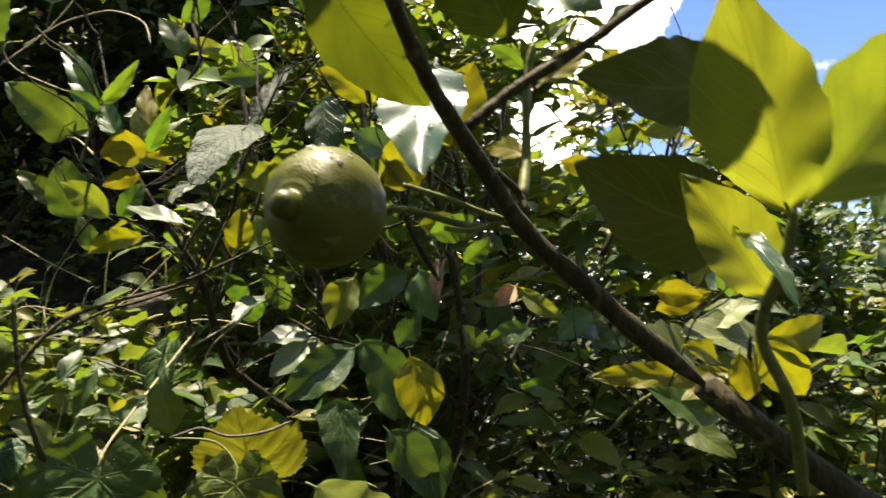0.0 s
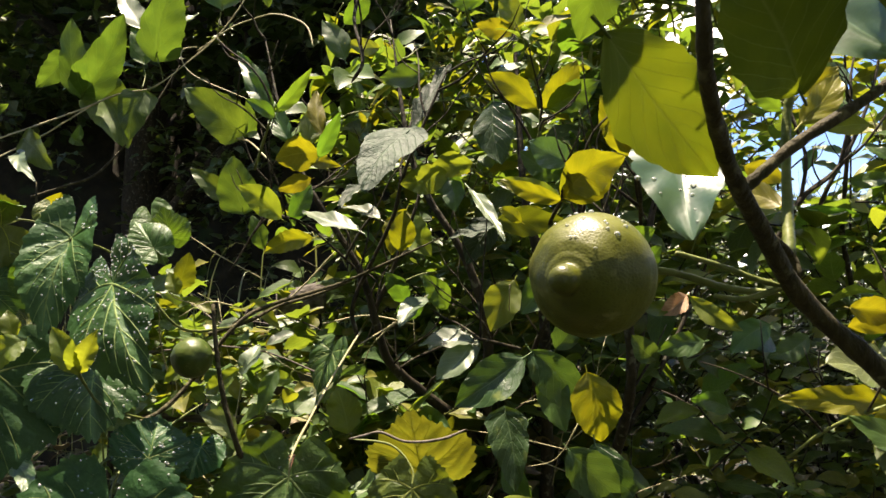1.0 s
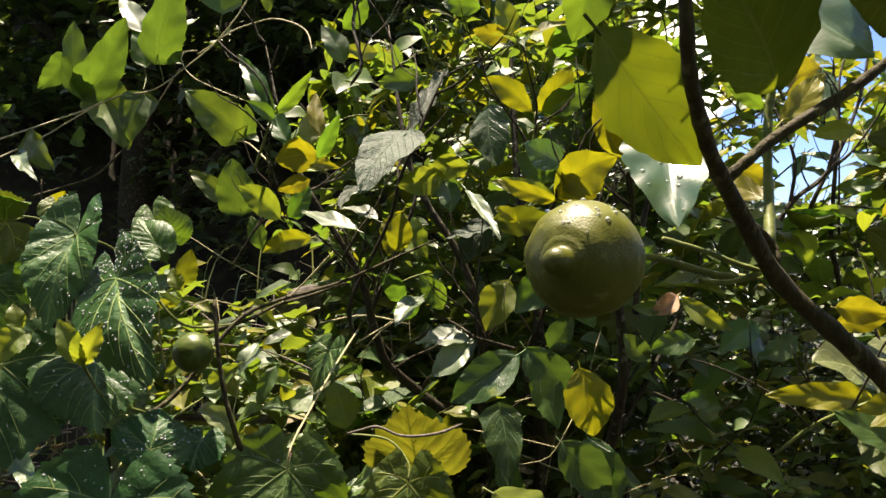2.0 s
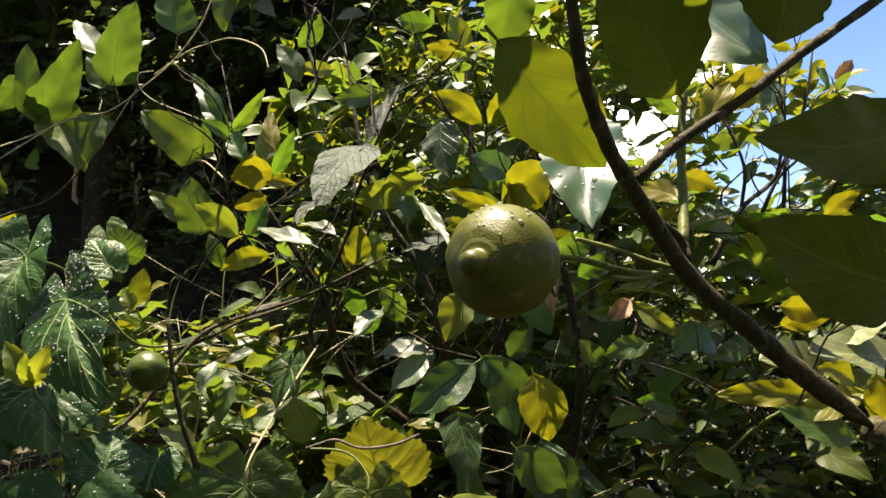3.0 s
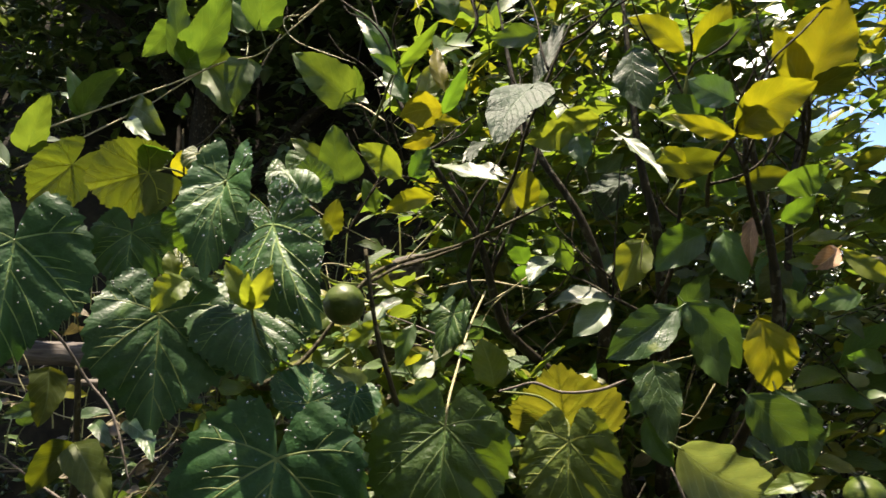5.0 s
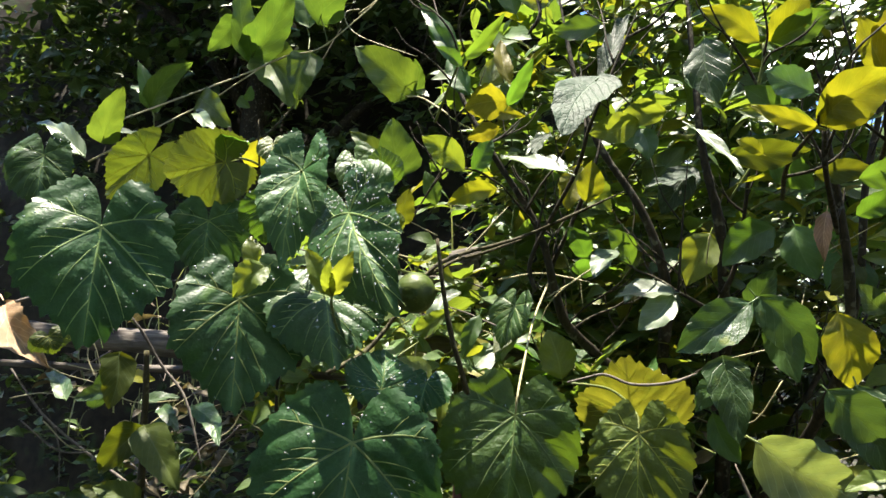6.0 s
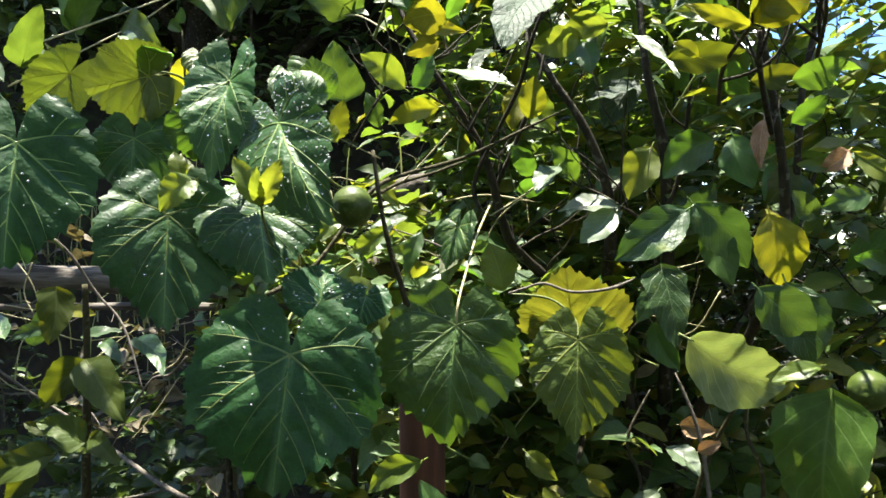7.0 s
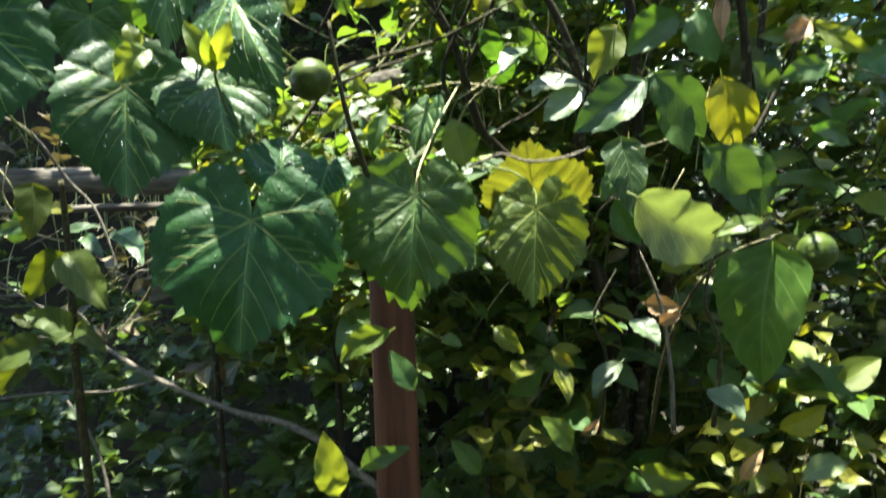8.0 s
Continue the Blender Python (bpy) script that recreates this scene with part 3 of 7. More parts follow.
# ---- ground and the bank behind ----
def ground_mesh():
    verts, faces = [], []
    xs = [-900, -200, -40, -10] + [-6 + 0.25 * i for i in range(49)] + [10, 40, 200, 900]
    ys = [-900, -200, -40, -10] + [-3 + 0.25 * i for i in range(49)] + [13, 40, 200, 900]
    for y in ys:
        for x in xs:
            inside = abs(x) < 8 and -4 < y < 11
            z = 0.05 * noise.noise(Vector((x * 0.9, y * 0.9, 3))) + 0.02 * noise.noise(Vector((x * 4, y * 4, 1))) if inside else 0.0
            verts.append((x, y, z - 0.03))
    row = len(xs)
    for j in range(len(ys) - 1):
        for i in range(row - 1):
            a = j * row + i
            faces.append((a, a + 1, a + row + 1, a + row))
    return link_mesh("ground", verts, faces, None, SOIL)


tagged(ground_mesh(), "dark bare soil under the bushes", "ground", kind="structure")


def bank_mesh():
    """An earth bank behind the bushes, coloured darker for the shade there."""
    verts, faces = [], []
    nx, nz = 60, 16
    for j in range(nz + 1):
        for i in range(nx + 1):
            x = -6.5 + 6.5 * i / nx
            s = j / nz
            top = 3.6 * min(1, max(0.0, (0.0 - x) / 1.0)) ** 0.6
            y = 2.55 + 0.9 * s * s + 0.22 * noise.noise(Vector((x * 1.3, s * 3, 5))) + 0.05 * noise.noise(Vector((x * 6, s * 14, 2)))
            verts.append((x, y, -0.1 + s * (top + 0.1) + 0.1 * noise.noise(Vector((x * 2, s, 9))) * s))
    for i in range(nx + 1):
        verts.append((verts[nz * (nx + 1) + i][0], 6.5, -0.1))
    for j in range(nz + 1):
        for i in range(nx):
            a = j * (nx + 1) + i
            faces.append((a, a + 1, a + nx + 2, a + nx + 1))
    return link_mesh("bank", verts, faces, None, SHADE_SOIL)


tagged(bank_mesh(), "earth bank behind the bushes, its soil coloured darker to stand for shade", "bank", kind="structure")

# ---- the plants ----
lime_tree = thing("lime_tree", "lime tree bough with broad sunlit leaves", "tree", at=(0.6, 0.66, 0))
shrub = thing("citrus_shrub", "many-stemmed citrus shrub with green and yellowed leaves", "shrub", at=(0.06, 1.25, 0))
grape_vine = thing("grape_vine", "grape vine with dark green toothed leaves wet with rain", "vine", at=(-0.2, 0.95, 0))
climber = thing("climbing_vine", "climbing vine with bright heart-shaped leaves on pale stems", "vine", at=(-1.0, 0.9, 0))
sapling = thing("sapling", "thin sapling with drooping olive leaves", "sapling", at=(-0.7, 0.98, 0))
fallen_branch = thing("fallen_branch", "bare grey fallen branch with thin twigs", "branch", at=(0.02, 1.0, 0))
rail_fence = thing("rail_fence", "weathered grey wooden rails overgrown with vines", "fence", at=(-1.0, 1.15, 0))


def wooden_post(foot, high_, radius):
    root = thing("wooden_post", "red-brown wooden post standing among the leaves", "post", at=foot)
    verts, faces = [], []
    sides, rows = 16, 24
    for j in range(rows + 1):
        z = high_ * j / rows
        for k in range(sides):
            a = 2 * math.pi * k / sides
            r = radius * (1 + 0.05 * noise.noise(Vector((math.cos(a) * 2, math.sin(a) * 2, z * 3)))) * (0.93 if j == rows else 1)
            verts.append((foot[0] + math.cos(a) * r, foot[1] + math.sin(a) * r, foot[2] + z + (0.006 * math.cos(a) if j == rows else 0)))
    for j in range(rows):
        for k in range(sides):
            b = j * sides
            faces.append((b + k, b + (k + 1) % sides, b + sides + (k + 1) % sides, b + sides + k))
    faces.append(tuple(range(rows * sides, rows * sides + sides)))
    link_mesh("shaft", verts, faces, None, POSTWOOD, root)


def board(a, b, high_, deep):
    """A weathered rail between two stakes."""
    a, b = Vector(a), Vector(b)
    way = b - a
    n = 14
    verts, faces = [], []
    out = Vector((-way.y, way.x, 0)).normalized()
    for i in range(n + 1):
        p = a + way * i / n
        for k, (h, d) in enumerate(((-1, -1), (-1, 1), (0, 1.12), (1, 1), (1, -1), (0, -1.12))):
            wob = noise.noise(Vector((p.x * 9 + k, p.z * 7, k * 3.1)))
            verts.append(p + Vector((0, 0, h * high_ / 2 * (1 + 0.45 * wob))) + out * d * deep / 2 * (1 + 0.2 * wob))
        if i:
            c = (i - 1) * 6
            for k in range(6):
                faces.append((c + k, c + (k + 1) % 6, c + 6 + (k + 1) % 6, c + 6 + k))
    faces += [tuple(range(5, -1, -1)), tuple(range(n * 6, n * 6 + 6))]
    link_mesh("rail", verts, faces, None, WEATHERED, rail_fence)
    for s in (0.06, 0.94):
        p = a + way * s + out * (deep * 0.5 + 0.004)
        tube(rail_fence, "stake", [(p.x, p.y, 0), (p.x + 0.01, p.y, p.z * 0.5), (p.x, p.y, p.z + 0.02)], 0.006, 0.005, DARKBARK)


# the near lime tree: bough, twigs and leaves
tube(lime_tree, "bough", [(0.019, 0.288, 1.521), (0.021, 0.300, 1.501), (0.024, 0.315, 1.487), (0.034, 0.345, 1.469), (0.048, 0.370, 1.451), (0.067, 0.393, 1.425), (0.092, 0.400, 1.401), (0.116, 0.410, 1.380), (0.146, 0.425, 1.357)], 0.0018, 0.0052, BARK, "brown ridged bough")
tube(lime_tree, "trunk", [(0.146, 0.425, 1.357), (0.420, 0.520, 1.120), (0.550, 0.620, 0.700), (0.600, 0.660, 0.000)], 0.0058, 0.02, BARK)
tube(lime_tree, "branch", [(0.045, 0.381, 1.466), (0.054, 0.383, 1.474), (0.067, 0.388, 1.485), (0.096, 0.395, 1.504), (0.121, 0.400, 1.523), (0.157, 0.410, 1.548), (0.200, 0.420, 1.580)], 0.0026, 0.0022, BARK)
tube(lime_tree, "shoot", [(0.068, 0.412, 1.442), (0.071, 0.425, 1.461), (0.072, 0.430, 1.483), (0.074, 0.435, 1.505), (0.077, 0.435, 1.523)], 0.0026, 0.002, GREENSTEM, "young green upright shoot")
tube(lime_tree, "twig", [(0.019, 0.372, 1.441), (0.027, 0.376, 1.439), (0.038, 0.382, 1.436), (0.049, 0.388, 1.432), (0.060, 0.392, 1.429)], 0.001, 0.0013, GREENSTEM)
tube(lime_tree, "twig", [(0.034, 0.384, 1.425), (0.045, 0.386, 1.424), (0.060, 0.392, 1.428)], 0.0011, 0.0013, GREENSTEM)
tube(lime_tree, "twig", [(0.009, 0.398, 1.436), (0.018, 0.396, 1.435), (0.026, 0.398, 1.433), (0.043, 0.400, 1.428), (0.061, 0.398, 1.426)], 0.0016, 0.0016, GREENSTEM)
tube(lime_tree, "twig", [(0.050, 0.386, 1.452), (0.058, 0.390, 1.447), (0.066, 0.400, 1.441), (0.068, 0.397, 1.432)], 0.0014, 0.002, BARK)
leaf(lime_tree, "oval", (-0.006, 0.315, 1.507), (0.032, 0.350, 1.465), (0.335, -0.852, -0.402), 0.502, 0.12, 0.1, OLIVE, "broad olive leaf with the sun shining through it")
leaf(lime_tree, "oval", (0.063, 0.365, 1.497), (0.031, 0.318, 1.530), (0.294, -0.669, -0.683), 0.612, 0.15, 0.12, OLIVE, "dark broad leaf against the light")
wet_leaf = leaf(lime_tree, "oval", (0.029, 0.430, 1.512), (0.026, 0.378, 1.448), (-0.062, -0.772, 0.632), 0.469, 0.22, 0.05, WET, "glossy leaf carrying raindrops")
dew(wet_leaf, 34, 8, 0.0005, 0.0014)
leaf(lime_tree, "oval", (-0.006, 0.425, 1.590), (-0.018, 0.438, 1.550), (0.068, -0.936, -0.346), 0.582, 0.3, 0.1, CITRUS)
leaf(lime_tree, "oval", (0.070, 0.435, 1.591), (0.100, 0.378, 1.515), (-0.658, -0.703, 0.268), 0.449, 0.22, 0.05, WET)
leaf(lime_tree, "oval", (0.109, 0.360, 1.548), (0.103, 0.375, 1.519), (-0.539, -0.787, -0.301), 1.075, 0.2, 0.1, OLIVE)
leaf(lime_tree, "oval", (0.150, 0.360, 1.478), (0.085, 0.335, 1.471), (0.362, -0.932, -0.029), 0.454, 0.15, 0.1, OLIVE)
leaf(lime_tree, "oval", (0.146, 0.360, 1.415), (0.083, 0.335, 1.439), (0.268, -0.926, -0.268), 0.525, 0.15, 0.1, OLIVE)
leaf(lime_tree, "oval", (0.123, 0.270, 1.411), (0.104, 0.245, 1.458), (-0.561, -0.615, -0.553), 0.506, 0.5, 0.05, YELLOWGREEN, "upright leaf glowing yellow-green in the sun")
leaf(lime_tree, "oval", (0.129, 0.270, 1.413), (0.156, 0.260, 1.454), (-0.067, -0.978, -0.195), 0.618, 0.3, 0.05, YELLOWGREEN)
leaf(lime_tree, "oval", (0.130, 0.300, 1.391), (0.104, 0.285, 1.423), (0.082, -0.924, -0.372), 0.46, 0.35, 0.2, YELLOWGREEN)
leaf(lime_tree, "oval", (0.118, 0.290, 1.410), (0.124, 0.265, 1.393), (0.040, -0.540, 0.841), 0.223, 0.3, 0.4, GLOSSY)
tube(lime_tree, "twig", [(0.159, 0.360, 1.325), (0.141, 0.320, 1.359), (0.128, 0.305, 1.381), (0.126, 0.280, 1.400), (0.125, 0.270, 1.412)], 0.0022, 0.0014, GREENSTEM)
leaf(lime_tree, "oval", (0.072, 0.435, 1.509), (0.055, 0.430, 1.520), (0.008, -0.913, -0.408), 0.397, 0.2, 0.1, CITRUS)
leaf(lime_tree, "oval", (0.081, 0.440, 1.504), (0.105, 0.460, 1.534), (0.317, -0.887, 0.337), 0.324, 0.2, 0.1, YELLOW)
leaf(lime_tree, "oval", (0.070, 0.430, 1.465), (0.052, 0.460, 1.477), (-0.693, -0.582, 0.425), 0.318, 0.2, 0.1, YELLOW)
# unseen leaves added above, square to the sun, to shade the leaves below
leaf(lime_tree, "oval", (0.011, 0.355, 1.613), (0.053, 0.339, 1.614), (-0.123, 0.123, 0.985), 0.62, 0.15, 0.1, OLIVE)
leaf(lime_tree, "oval", (0.008, 0.381, 1.687), (0.055, 0.362, 1.688), (-0.123, 0.123, 0.985), 0.62, 0.15, 0.1, OLIVE)
leaf(lime_tree, "oval", (-0.000, 0.353, 1.665), (0.037, 0.338, 1.666), (-0.123, 0.123, 0.985), 0.62, 0.15, 0.1, OLIVE)
leaf(lime_tree, "oval", (-0.034, 0.334, 1.630), (-0.002, 0.321, 1.631), (-0.123, 0.123, 0.985), 0.62, 0.15, 0.1, OLIVE)
leaf(lime_tree, "oval", (0.070, 0.385, 1.633), (0.112, 0.369, 1.634), (-0.123, 0.123, 0.985), 0.62, 0.15, 0.1, OLIVE)
leaf(lime_tree, "oval", (0.052, 0.377, 1.570), (0.145, 0.340, 1.571), (-0.123, 0.123, 0.985), 0.62, 0.15, 0.1, OLIVE)
leaf(lime_tree, "oval", (0.066, 0.283, 1.562), (0.100, 0.271, 1.563), (-0.123, 0.123, 0.985), 0.62, 0.15, 0.1, OLIVE)

# leaves of the citrus shrub
leaf(shrub, "oval", (-0.423, 0.930, 1.662), (-0.488, 0.950, 1.763), (0.142, -0.949, 0.283), 0.214, 0.4, 0.1, CITRUS)
leaf(shrub, "oval", (-0.423, 0.930, 1.665), (-0.473, 0.940, 1.733), (0.122, -0.965, 0.232), 0.272, 0.4, 0.1, CITRUS)
leaf(shrub, "oval", (-0.420, 0.930, 1.667), (-0.358, 0.900, 1.710), (0.039, -0.787, -0.616), 0.228, 0.4, 0.1, CITRUS)
leaf(shrub, "oval", (-0.417, 0.930, 1.665), (-0.387, 0.947, 1.700), (0.040, -0.540, 0.841), 0.389, 0.3, 0.1, GLOSSY)
leaf(shrub, "oval", (-0.418, 0.930, 1.659), (-0.444, 0.900, 1.678), (0.741, -0.669, -0.063), 0.44, 0.3, 0.1, CITRUS)
leaf(shrub, "oval", (-0.362, 0.940, 1.613), (-0.412, 0.920, 1.602), (0.413, -0.832, -0.371), 0.811, 0.2, 0.1, YELLOW)
leaf(shrub, "oval", (-0.371, 0.940, 1.580), (-0.408, 0.920, 1.563), (0.550, -0.785, -0.285), 0.515, 0.2, 0.1, YELLOW)
leaf(shrub, "oval", (-0.362, 0.940, 1.606), (-0.325, 0.920, 1.659), (0.360, -0.762, -0.538), 0.312, 0.4, 0.1, CITRUS)
leaf(shrub, "oval", (-0.360, 0.950, 1.638), (-0.378, 0.970, 1.707), (0.447, -0.821, 0.355), 0.295, 0.3, 0.1, YELLOW)
leaf(shrub, "heart", (-0.256, 0.985, 1.648), (-0.284, 0.884, 1.560), (0.040, -0.960, 0.2), 0.56, 0.15, 0.15, GREY, "grey-green crinkled leaf with a dull sheen")
leaf(shrub, "crinkled", (-0.253, 1.000, 1.651), (-0.225, 1.105, 1.782), (0.040, -0.540, 0.841), 0.159, 0.6, 0.1, GREY)
leaf(shrub, "crinkled", (-0.316, 0.980, 1.580), (-0.325, 0.914, 1.538), (0.040, -0.540, 0.841), 0.232, 0.3, 0.1, GREY)
leaf(shrub, "oval", (-0.205, 1.000, 1.592), (-0.264, 0.980, 1.576), (0.357, -0.922, -0.154), 0.617, 0.2, 0.1, YELLOWGREEN)
leaf(shrub, "oval", (-0.204, 1.000, 1.584), (-0.192, 0.980, 1.539), (-0.074, -0.919, 0.388), 0.584, 0.2, 0.1, CITRUS)
leaf(shrub, "oval", (-0.271, 0.840, 1.502), (-0.353, 0.870, 1.533), (0.040, -0.540, 0.841), 0.317, 0.3, 0.1, PALE)
leaf(shrub, "oval", (-0.270, 1.000, 1.489), (-0.262, 0.990, 1.543), (0.266, -0.939, -0.216), 0.616, 0.2, 0.1, YELLOW)
leaf(shrub, "oval", (-0.148, 0.840, 1.547), (-0.100, 0.778, 1.486), (0.040, -0.540, 0.841), 0.151, 0.5, 0.1, PALE)
leaf(shrub, "oval", (-0.077, 0.870, 1.636), (-0.134, 0.860, 1.676), (0.018, -0.976, -0.217), 0.397, 0.25, 0.1, YELLOW)
leaf(shrub, "oval", (-0.070, 0.870, 1.636), (-0.032, 0.860, 1.685), (0.094, -0.959, -0.267), 0.513, 0.25, 0.1, YELLOW)
leaf(shrub, "oval", (-0.066, 0.870, 1.635), (-0.009, 0.860, 1.660), (-0.029, -0.946, -0.323), 0.508, 0.25, 0.1, CITRUS)
leaf(shrub, "oval", (-0.045, 0.750, 1.521), (0.004, 0.735, 1.543), (-0.164, -0.948, -0.274), 0.652, 0.2, 0.1, YELLOW, "yellowed leaf glowing in the sun")
leaf(shrub, "oval", (-0.043, 0.750, 1.516), (-0.109, 0.760, 1.540), (-0.053, -0.965, 0.256), 0.274, 0.3, 0.15, YELLOWGREEN)
leaf(shrub, "oval", (-0.048, 0.850, 1.554), (-0.094, 0.850, 1.585), (-0.064, -0.993, -0.095), 0.51, 0.2, 0.1, CITRUS)
leaf(shrub, "oval", (-0.084, 0.780, 1.500), (-0.107, 0.780, 1.515), (-0.021, -0.999, -0.033), 0.491, 0.2, 0.1, YELLOW)
leaf(shrub, "oval", (-0.130, 0.900, 1.658), (-0.119, 0.880, 1.579), (-0.182, -0.975, -0.05), 0.584, 0.15, 0.1, BROAD)
leaf(shrub, "oval", (0.022, 0.780, 1.560), (0.045, 0.750, 1.634), (-0.231, -0.925, -0.303), 0.659, 0.2, 0.1, YELLOW, "yellowed leaf glowing in the sun")
leaf(shrub, "oval", (0.019, 0.780, 1.560), (-0.008, 0.760, 1.615), (0.095, -0.949, -0.301), 0.425, 0.2, 0.1, YELLOW)
leaf(shrub, "oval", (0.022, 0.780, 1.558), (0.052, 0.740, 1.569), (-0.482, -0.539, -0.691), 0.452, 0.2, 0.1, OLIVE)
leaf(shrub, "oval", (-0.042, 0.750, 1.518), (0.004, 0.740, 1.550), (-0.059, -0.973, -0.222), 0.637, 0.2, 0.1, YELLOW)
leaf(shrub, "oval", (-0.068, 0.820, 1.518), (-0.108, 0.800, 1.503), (0.464, -0.885, -0.041), 0.457, 0.2, 0.1, OLIVE)
leaf(shrub, "oval", (-0.038, 0.750, 1.527), (0.008, 0.700, 1.544), (-0.582, -0.684, -0.439), 0.578, 0.2, 0.15, YELLOW)
leaf(shrub, "oval", (-0.043, 0.750, 1.515), (-0.098, 0.730, 1.534), (0.293, -0.945, -0.147), 0.266, 0.3, 0.2, YELLOW)
leaf(shrub, "oval", (-0.038, 0.800, 1.560), (-0.079, 0.800, 1.585), (-0.034, -0.998, -0.055), 0.642, 0.2, 0.1, GLOSSY)
leaf(shrub, "oval", (-0.112, 0.800, 1.504), (-0.045, 0.780, 1.503), (-0.282, -0.935, -0.216), 0.411, 0.2, 0.1, OLIVE)
leaf(shrub, "oval", (-0.072, 0.850, 1.502), (-0.031, 0.850, 1.477), (-0.203, -0.921, -0.332), 0.641, 0.2, 0.1, CITRUS)
leaf(shrub, "oval", (-0.003, 0.800, 1.477), (0.042, 0.800, 1.494), (0.096, -0.965, -0.244), 0.575, 0.2, 0.1, CITRUS)
leaf(shrub, "crinkled", (-0.135, 1.000, 1.526), (-0.197, 0.963, 1.505), (0.040, -0.540, 0.841), 0.358, 0.3, 0.1, GREY)
leaf(shrub, "crinkled", (-0.142, 1.000, 1.534), (-0.178, 0.980, 1.473), (-0.075, -0.933, 0.353), 0.607, 0.3, 0.15, GREY)
leaf(shrub, "oval", (-0.162, 0.950, 1.376), (-0.229, 0.940, 1.373), (0.040, -0.540, 0.841), 0.515, 0.3, 0.1, PALE)
leaf(shrub, "oval", (-0.165, 0.950, 1.373), (-0.202, 0.920, 1.333), (0.089, -0.830, 0.550), 0.571, 0.3, 0.1, PALE)
leaf(shrub, "oval", (-0.291, 0.980, 1.531), (-0.354, 1.004, 1.555), (0.040, -0.540, 0.841), 0.336, 0.3, 0.1, PALE)
leaf(shrub, "oval", (-0.312, 1.000, 1.581), (-0.339, 0.948, 1.549), (0.040, -0.540, 0.841), 0.222, 0.3, 0.1, PALE)
leaf(shrub, "oval", (-0.171, 1.000, 1.603), (-0.233, 1.000, 1.593), (0.027, -0.983, -0.181), 0.524, 0.2, 0.1, YELLOWGREEN)
leaf(shrub, "oval", (-0.289, 1.100, 1.559), (-0.306, 1.080, 1.492), (0.171, -0.955, 0.242), 0.561, 0.2, 0.1, YELLOW)
leaf(shrub, "crenate", (-0.380, 0.970, 1.507), (-0.443, 0.950, 1.486), (0.323, -0.945, -0.057), 0.401, 0.3, 0.3, YELLOW, "yellow leaf with a scalloped brown edge")
leaf(shrub, "oval", (-0.426, 0.970, 1.533), (-0.480, 0.950, 1.577), (0.230, -0.961, -0.154), 0.501, 0.3, 0.1, YELLOWGREEN)
leaf(shrub, "oval", (-0.417, 0.980, 1.531), (-0.396, 1.000, 1.583), (0.700, -0.714, -0.015), 0.493, 0.3, 0.1, CITRUS)
leaf(shrub, "oval", (-0.428, 1.000, 1.643), (-0.467, 1.020, 1.712), (-0.021, -0.964, 0.266), 0.362, 0.3, 0.1, CITRUS)
leaf(shrub, "oval", (-0.404, 1.000, 1.637), (-0.394, 1.020, 1.704), (0.372, -0.904, 0.211), 0.444, 0.3, 0.1, YELLOWGREEN)
leaf(shrub, "oval", (-0.412, 1.000, 1.630), (-0.349, 0.980, 1.604), (-0.336, -0.938, -0.084), 0.288, 0.3, 0.1, YELLOW)
leaf(shrub, "oval", (-0.024, 0.790, 1.357), (-0.011, 0.798, 1.289), (0.097, -0.992, -0.078), 0.66, 0.35, 0.2, YELLOW, "hanging leaf turning yellow at its end")
leaf(shrub, "oval", (-0.089, 0.850, 1.366), (-0.161, 0.830, 1.315), (0.059, -0.955, 0.290), 0.509, 0.35, 0.1, BROAD)
leaf(shrub, "oval", (-0.085, 0.860, 1.372), (-0.032, 0.860, 1.305), (-0.072, -0.996, -0.057), 0.523, 0.35, 0.15, BROAD)
leaf(shrub, "oval", (-0.066, 0.870, 1.355), (-0.048, 0.850, 1.289), (-0.183, -0.954, 0.239), 0.497, 0.15, 0.1, CITRUS)
leaf(shrub, "wavy", (-0.098, 0.715, 1.251), (-0.014, 0.745, 1.206), (0.156, -0.951, -0.1), 0.6, 0.3, 0.3, PALEYELLOW, "pale yellow-green leaf with a wavy edge")
leaf(shrub, "oval", (-0.041, 0.750, 1.292), (0.003, 0.750, 1.245), (-0.180, -0.970, -0.165), 0.663, 0.2, 0.2, BROAD)
leaf(shrub, "oval", (0.004, 0.730, 1.231), (-0.035, 0.720, 1.221), (0.003, -0.696, 0.718), 0.412, 0.3, 0.3, YELLOWGREEN)
leaf(shrub, "heart", (0.012, 0.735, 1.200), (0.004, 0.725, 1.088), (-0.237, -0.961, 0.12), 0.72, 0.45, 0.25, BRIGHT, "broad leaf, green above and yellow towards its end")
leaf(shrub, "oval", (-0.123, 0.950, 1.240), (-0.093, 0.950, 1.185), (0.020, -1.000, 0.011), 0.471, 0.3, 0.1, CITRUS)
leaf(shrub, "oval", (-0.101, 1.000, 1.276), (-0.140, 0.980, 1.236), (0.034, -0.906, 0.423), 0.49, 0.3, 0.1, CITRUS)
leaf(shrub, "wavy", (0.281, 0.910, 1.340), (0.213, 0.870, 1.368), (0.05, -0.75, 0.65), 0.72, 0.25, 0.2, PALEYELLOW)
leaf(shrub, "wavy", (0.363, 0.920, 1.358), (0.263, 0.880, 1.377), (0.05, -0.7, 0.7), 0.68, 0.25, 0.2, PALEYELLOW)
leaf(shrub, "oval", (0.291, 0.930, 1.380), (0.348, 0.900, 1.408), (-0.05, -0.65, 0.75), 0.6, 0.2, 0.2, PALEYELLOW)
